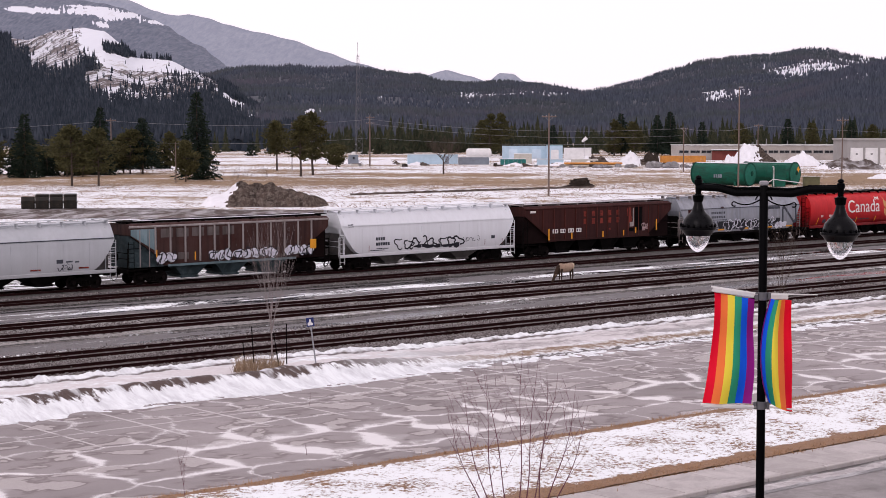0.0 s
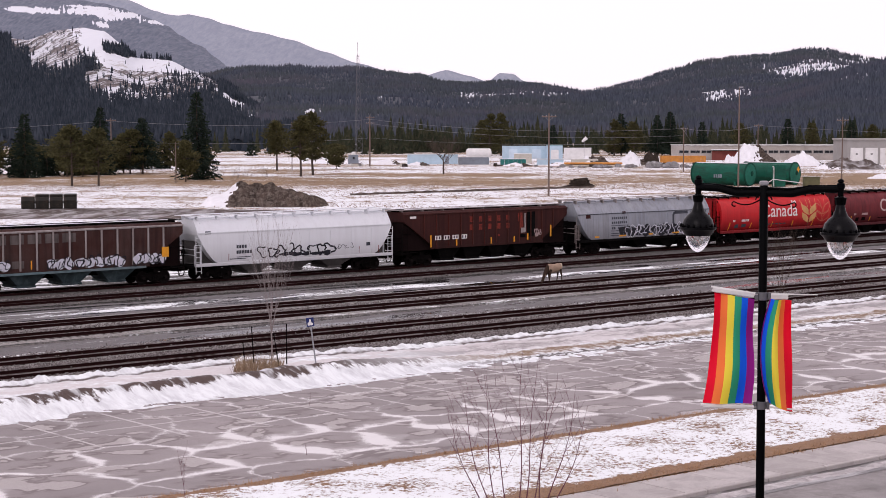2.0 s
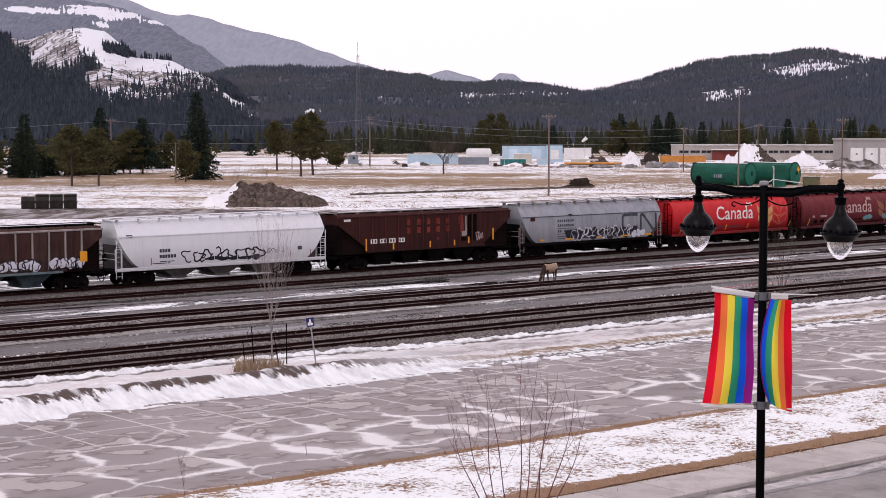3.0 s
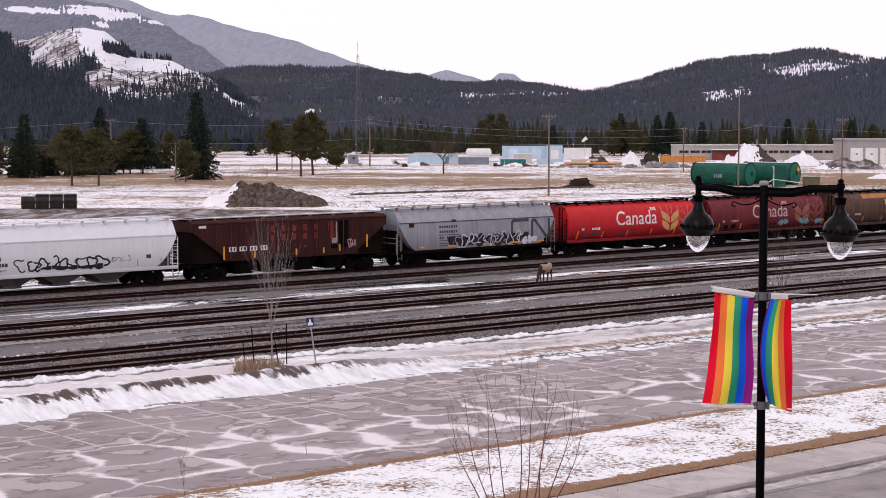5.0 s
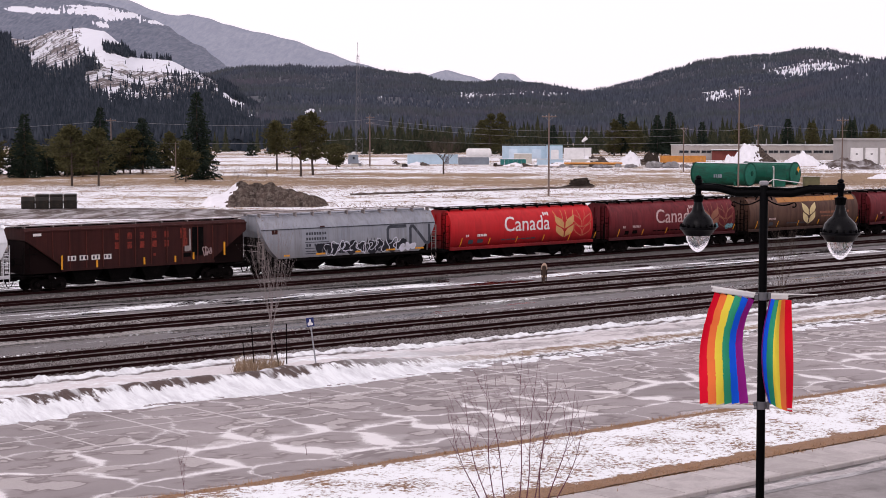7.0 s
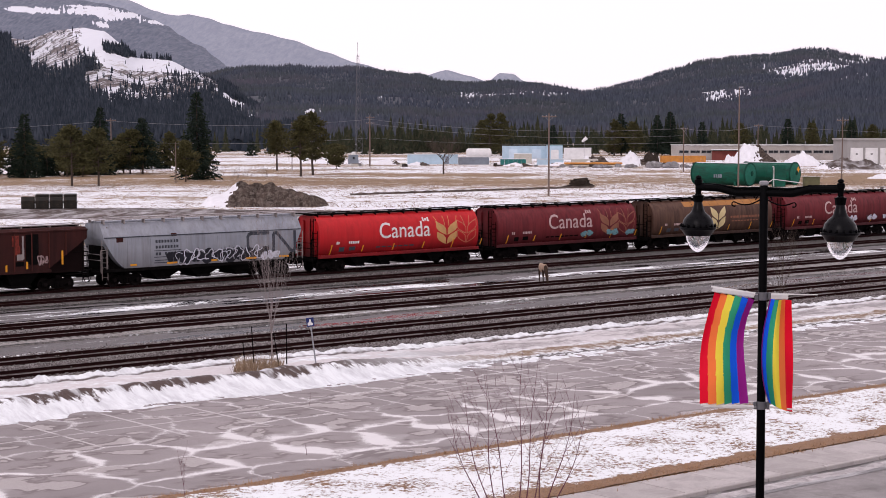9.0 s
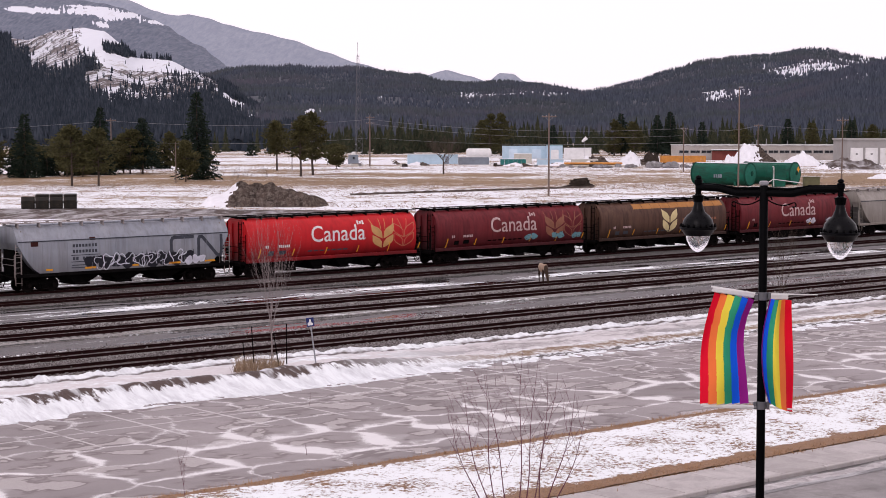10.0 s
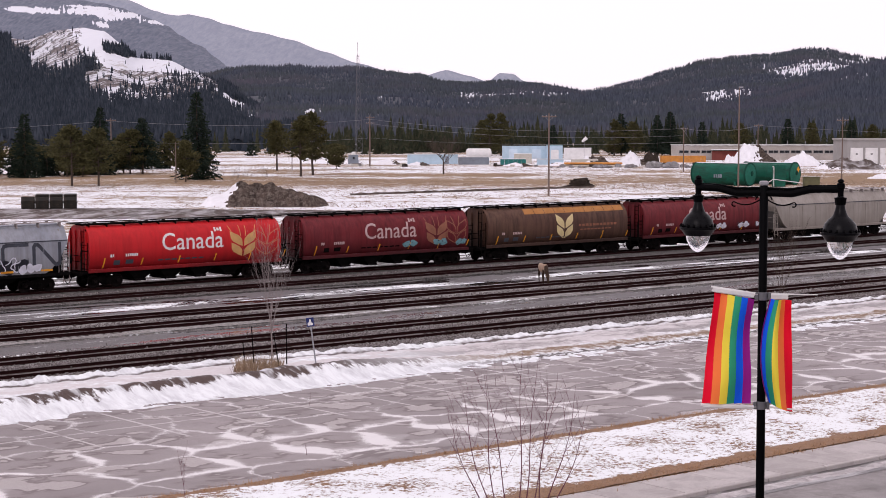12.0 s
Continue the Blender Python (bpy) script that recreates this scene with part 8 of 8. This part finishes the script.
def rings(b, rows, n=14):
    """A body from rings: (centre, across, height, forward tilt)."""
    vs, fs = [], []
    for (x, y, z), ry, rz, tilt in rows:
        for i in range(n):
            a = 2 * math.pi * i / n
            h = rz * math.sin(a)
            vs.append((x - h * math.sin(tilt), y + ry * math.cos(a), z + h * math.cos(tilt)))
    for k in range(len(rows) - 1):
        for i in range(n):
            fs.append((k * n + i, k * n + (i + 1) % n, (k + 1) * n + (i + 1) % n, (k + 1) * n + i))
    fs += [tuple(range(n - 1, -1, -1)), tuple(range((len(rows) - 1) * n, len(rows) * n))]
    return b.add(vs, fs)


LEG_TOP = 1.08
TALL = Matrix.Diagonal((1.0, 0.92, 1.24, 1.0))


def build_elk():
    e = thing("elk", "tan grazing elk with a pale rump and dark neck", "elk", pose(8.8, 127.3, -0.25, 0, 0, 215))
    part("body", rings(Build(), [((-0.66, 0, 1.02), 0.072, 0.094, 0), ((-0.60, 0, 1.02), 0.180, 0.195, 0), ((-0.42, 0, 1.00), 0.243, 0.250, 0), ((-0.1, 0, 0.95), 0.261, 0.257, 0), ((0.2, 0, 0.95), 0.252, 0.265, 0), ((0.48, 0, 0.99), 0.225, 0.257, 0), ((0.64, 0, 1.0), 0.153, 0.187, 0.2), ((0.70, 0, 0.98), 0.072, 0.094, 0.3)]), M_HIDE, e, "", True, TALL)
    part("rump_patch", rings(Build(), [((-0.71, 0, 1.03), 0.054, 0.078, 0), ((-0.66, 0, 1.03), 0.153, 0.172, 0), ((-0.56, 0, 1.03), 0.211, 0.222, 0), ((-0.50, 0, 1.03), 0.180, 0.195, 0)]), M_RUMP, e, "pale cream rump patch", True, TALL)
    part("tail", Build().rod((-0.69, 0, 1.2), (-0.76, 0, 1.02), 0.045, 0.02, 8), M_RUMP, e, m=TALL)
    part("neck", rings(Build(), [((0.50, 0, 1.02), 0.17, 0.24, -0.8), ((0.70, 0, 0.86), 0.15, 0.21, -0.9), ((0.88, 0, 0.64), 0.12, 0.165, -1.0), ((1.0, 0, 0.46), 0.09, 0.12, -1.1)]), M_MANE, e, "dark brown shaggy neck", True, TALL)
    head = part("head", rings(Build(), [((0.96, 0, 0.52), 0.075, 0.10, -0.9), ((1.05, 0, 0.40), 0.09, 0.115, -0.95), ((1.14, 0, 0.27), 0.065, 0.085, -1.0), ((1.21, 0, 0.15), 0.05, 0.06, -1.0), ((1.24, 0, 0.09), 0.035, 0.04, -1.0)]), M_MANE, e, "", True, TALL)
    for sy in (-1, 1):
        part("ear", rings(Build(), [((0.98, sy * 0.07, 0.53), 0.02, 0.03, 0), ((0.96, sy * 0.14, 0.58), 0.025, 0.05, 0), ((0.94, sy * 0.21, 0.62), 0.008, 0.012, 0)], 8), M_HIDE, head)
    for name, x, y in (("front_left_leg", 0.46, 0.14), ("front_right_leg", 0.46, -0.14), ("hind_left_leg", -0.46, 0.14), ("hind_right_leg", -0.46, -0.14)):
        hind = x < 0
        b = Build()
        b.rod((0, 0, 0.05), (-0.08 if hind else 0.0, 0, -0.50), 0.10, 0.05, 9)
        b.rod((-0.08 if hind else 0.0, 0, -0.48), (0.0, 0, -1.0), 0.045, 0.028, 8)
        b.rod((0.0, 0, -0.99), (0.04, 0, -LEG_TOP), 0.035, 0.045, 8)
        ELK_PARTS[name] = (part("leg", b, M_MANE, e, "dark slender leg", True, pose(x, y, LEG_TOP)), x, y)
    return e


def build_near_side():
    slab("near_pavement", "concrete sidewalk at the foot of the street lamp", -60, 260, -6.0, 20.0, -0.2, M_WALK, "pavement", ns=30, nn=8)


build_near_side()
build_lamp()
build_saplings()
ELK = build_elk()


# ---- what moves ----
def motions():
    steps = [0.5 * k for k in range(25)]
    for s, car in TRAIN:
        walk(car, [(t, ALONG @ pose(s + train_shift(t), TRAIN_N, 0)) for t in steps])
    fine = [0.1 * k for k in range(121)]
    for w, ax in WHEELSETS:
        walk(w, [(t, pose(ax, 0, WHEEL_R, 0, math.degrees(train_shift(t) / WHEEL_R), 0)) for t in fine])
    # the elk grazes its way a metre along, swinging round towards the street
    path = [(0.0, 8.85, 127.6, 212), (1.0, 8.45, 127.5, 214), (2.0, 8.0, 127.3, 218), (3.0, 7.7, 127.2, 226), (4.0, 7.45, 127.1, 230), (5.5, 7.35, 127.0, 239), (6.5, 7.3, 127.0, 259), (7.2, 7.25, 127.0, 268), (9.0, 7.2, 127.1, 283), (10.5, 7.2, 127.1, 285), (12.0, 7.2, 127.1, 286)]
    walk(ELK, [(t, pose(x, y, -0.25, 0, 0, a)) for t, x, y, a in path])
    for k, (leg, x, y) in enumerate(ELK_PARTS.values()):
        phase = 3.14 * ((k + k // 2) % 2)
        walk(leg, [(t, pose(x, y, LEG_TOP, 0, 9 * math.sin(2.4 * t + phase) * max(0.0, min(1.0, (5.5 - t) / 2.0)), 0)) for t in [0.25 * j for j in range(49)]])
    # the banners stir in the wind
    fill = lambda t: spline([(0.0, 0.0), (4.8, 0.05), (5.5, 0.25), (6.2, 0.8), (7.0, 1.1), (9.0, 1.0), (10.2, 1.0), (11.2, 0.6), (12.0, 0.35)], t)
    for s, u, v, top, foot in STRIPE_PARTS:
        first = s.parent.name == "banner"

        def sway(w, t):
            """How far the cloth at height w is blown aside."""
            k = fill(t)
            bow = math.sin(math.pi * min(1.0, w) ** 0.85)
            gust = 0.012 * math.sin(2.3 * t + 4.5 * w) * w * (1.3 - w)
            return (-0.125 * bow - 0.045 * w) * k + gust if first else (0.02 * bow) * k + gust * 0.7
        rows = []
        for t in [0.25 * q for q in range(49)]:
            d0, d1 = sway(v, t), sway(v + 1 / PIECES, t)
            tilt = math.degrees(math.asin((d0 - d1) / (top.z - foot.z)))
            rows.append((t, pose(top.x + d0, top.y, top.z, 0, tilt, 0) @ pose(-top.x, -top.y, -top.z)))
        walk(s, rows)


motions()
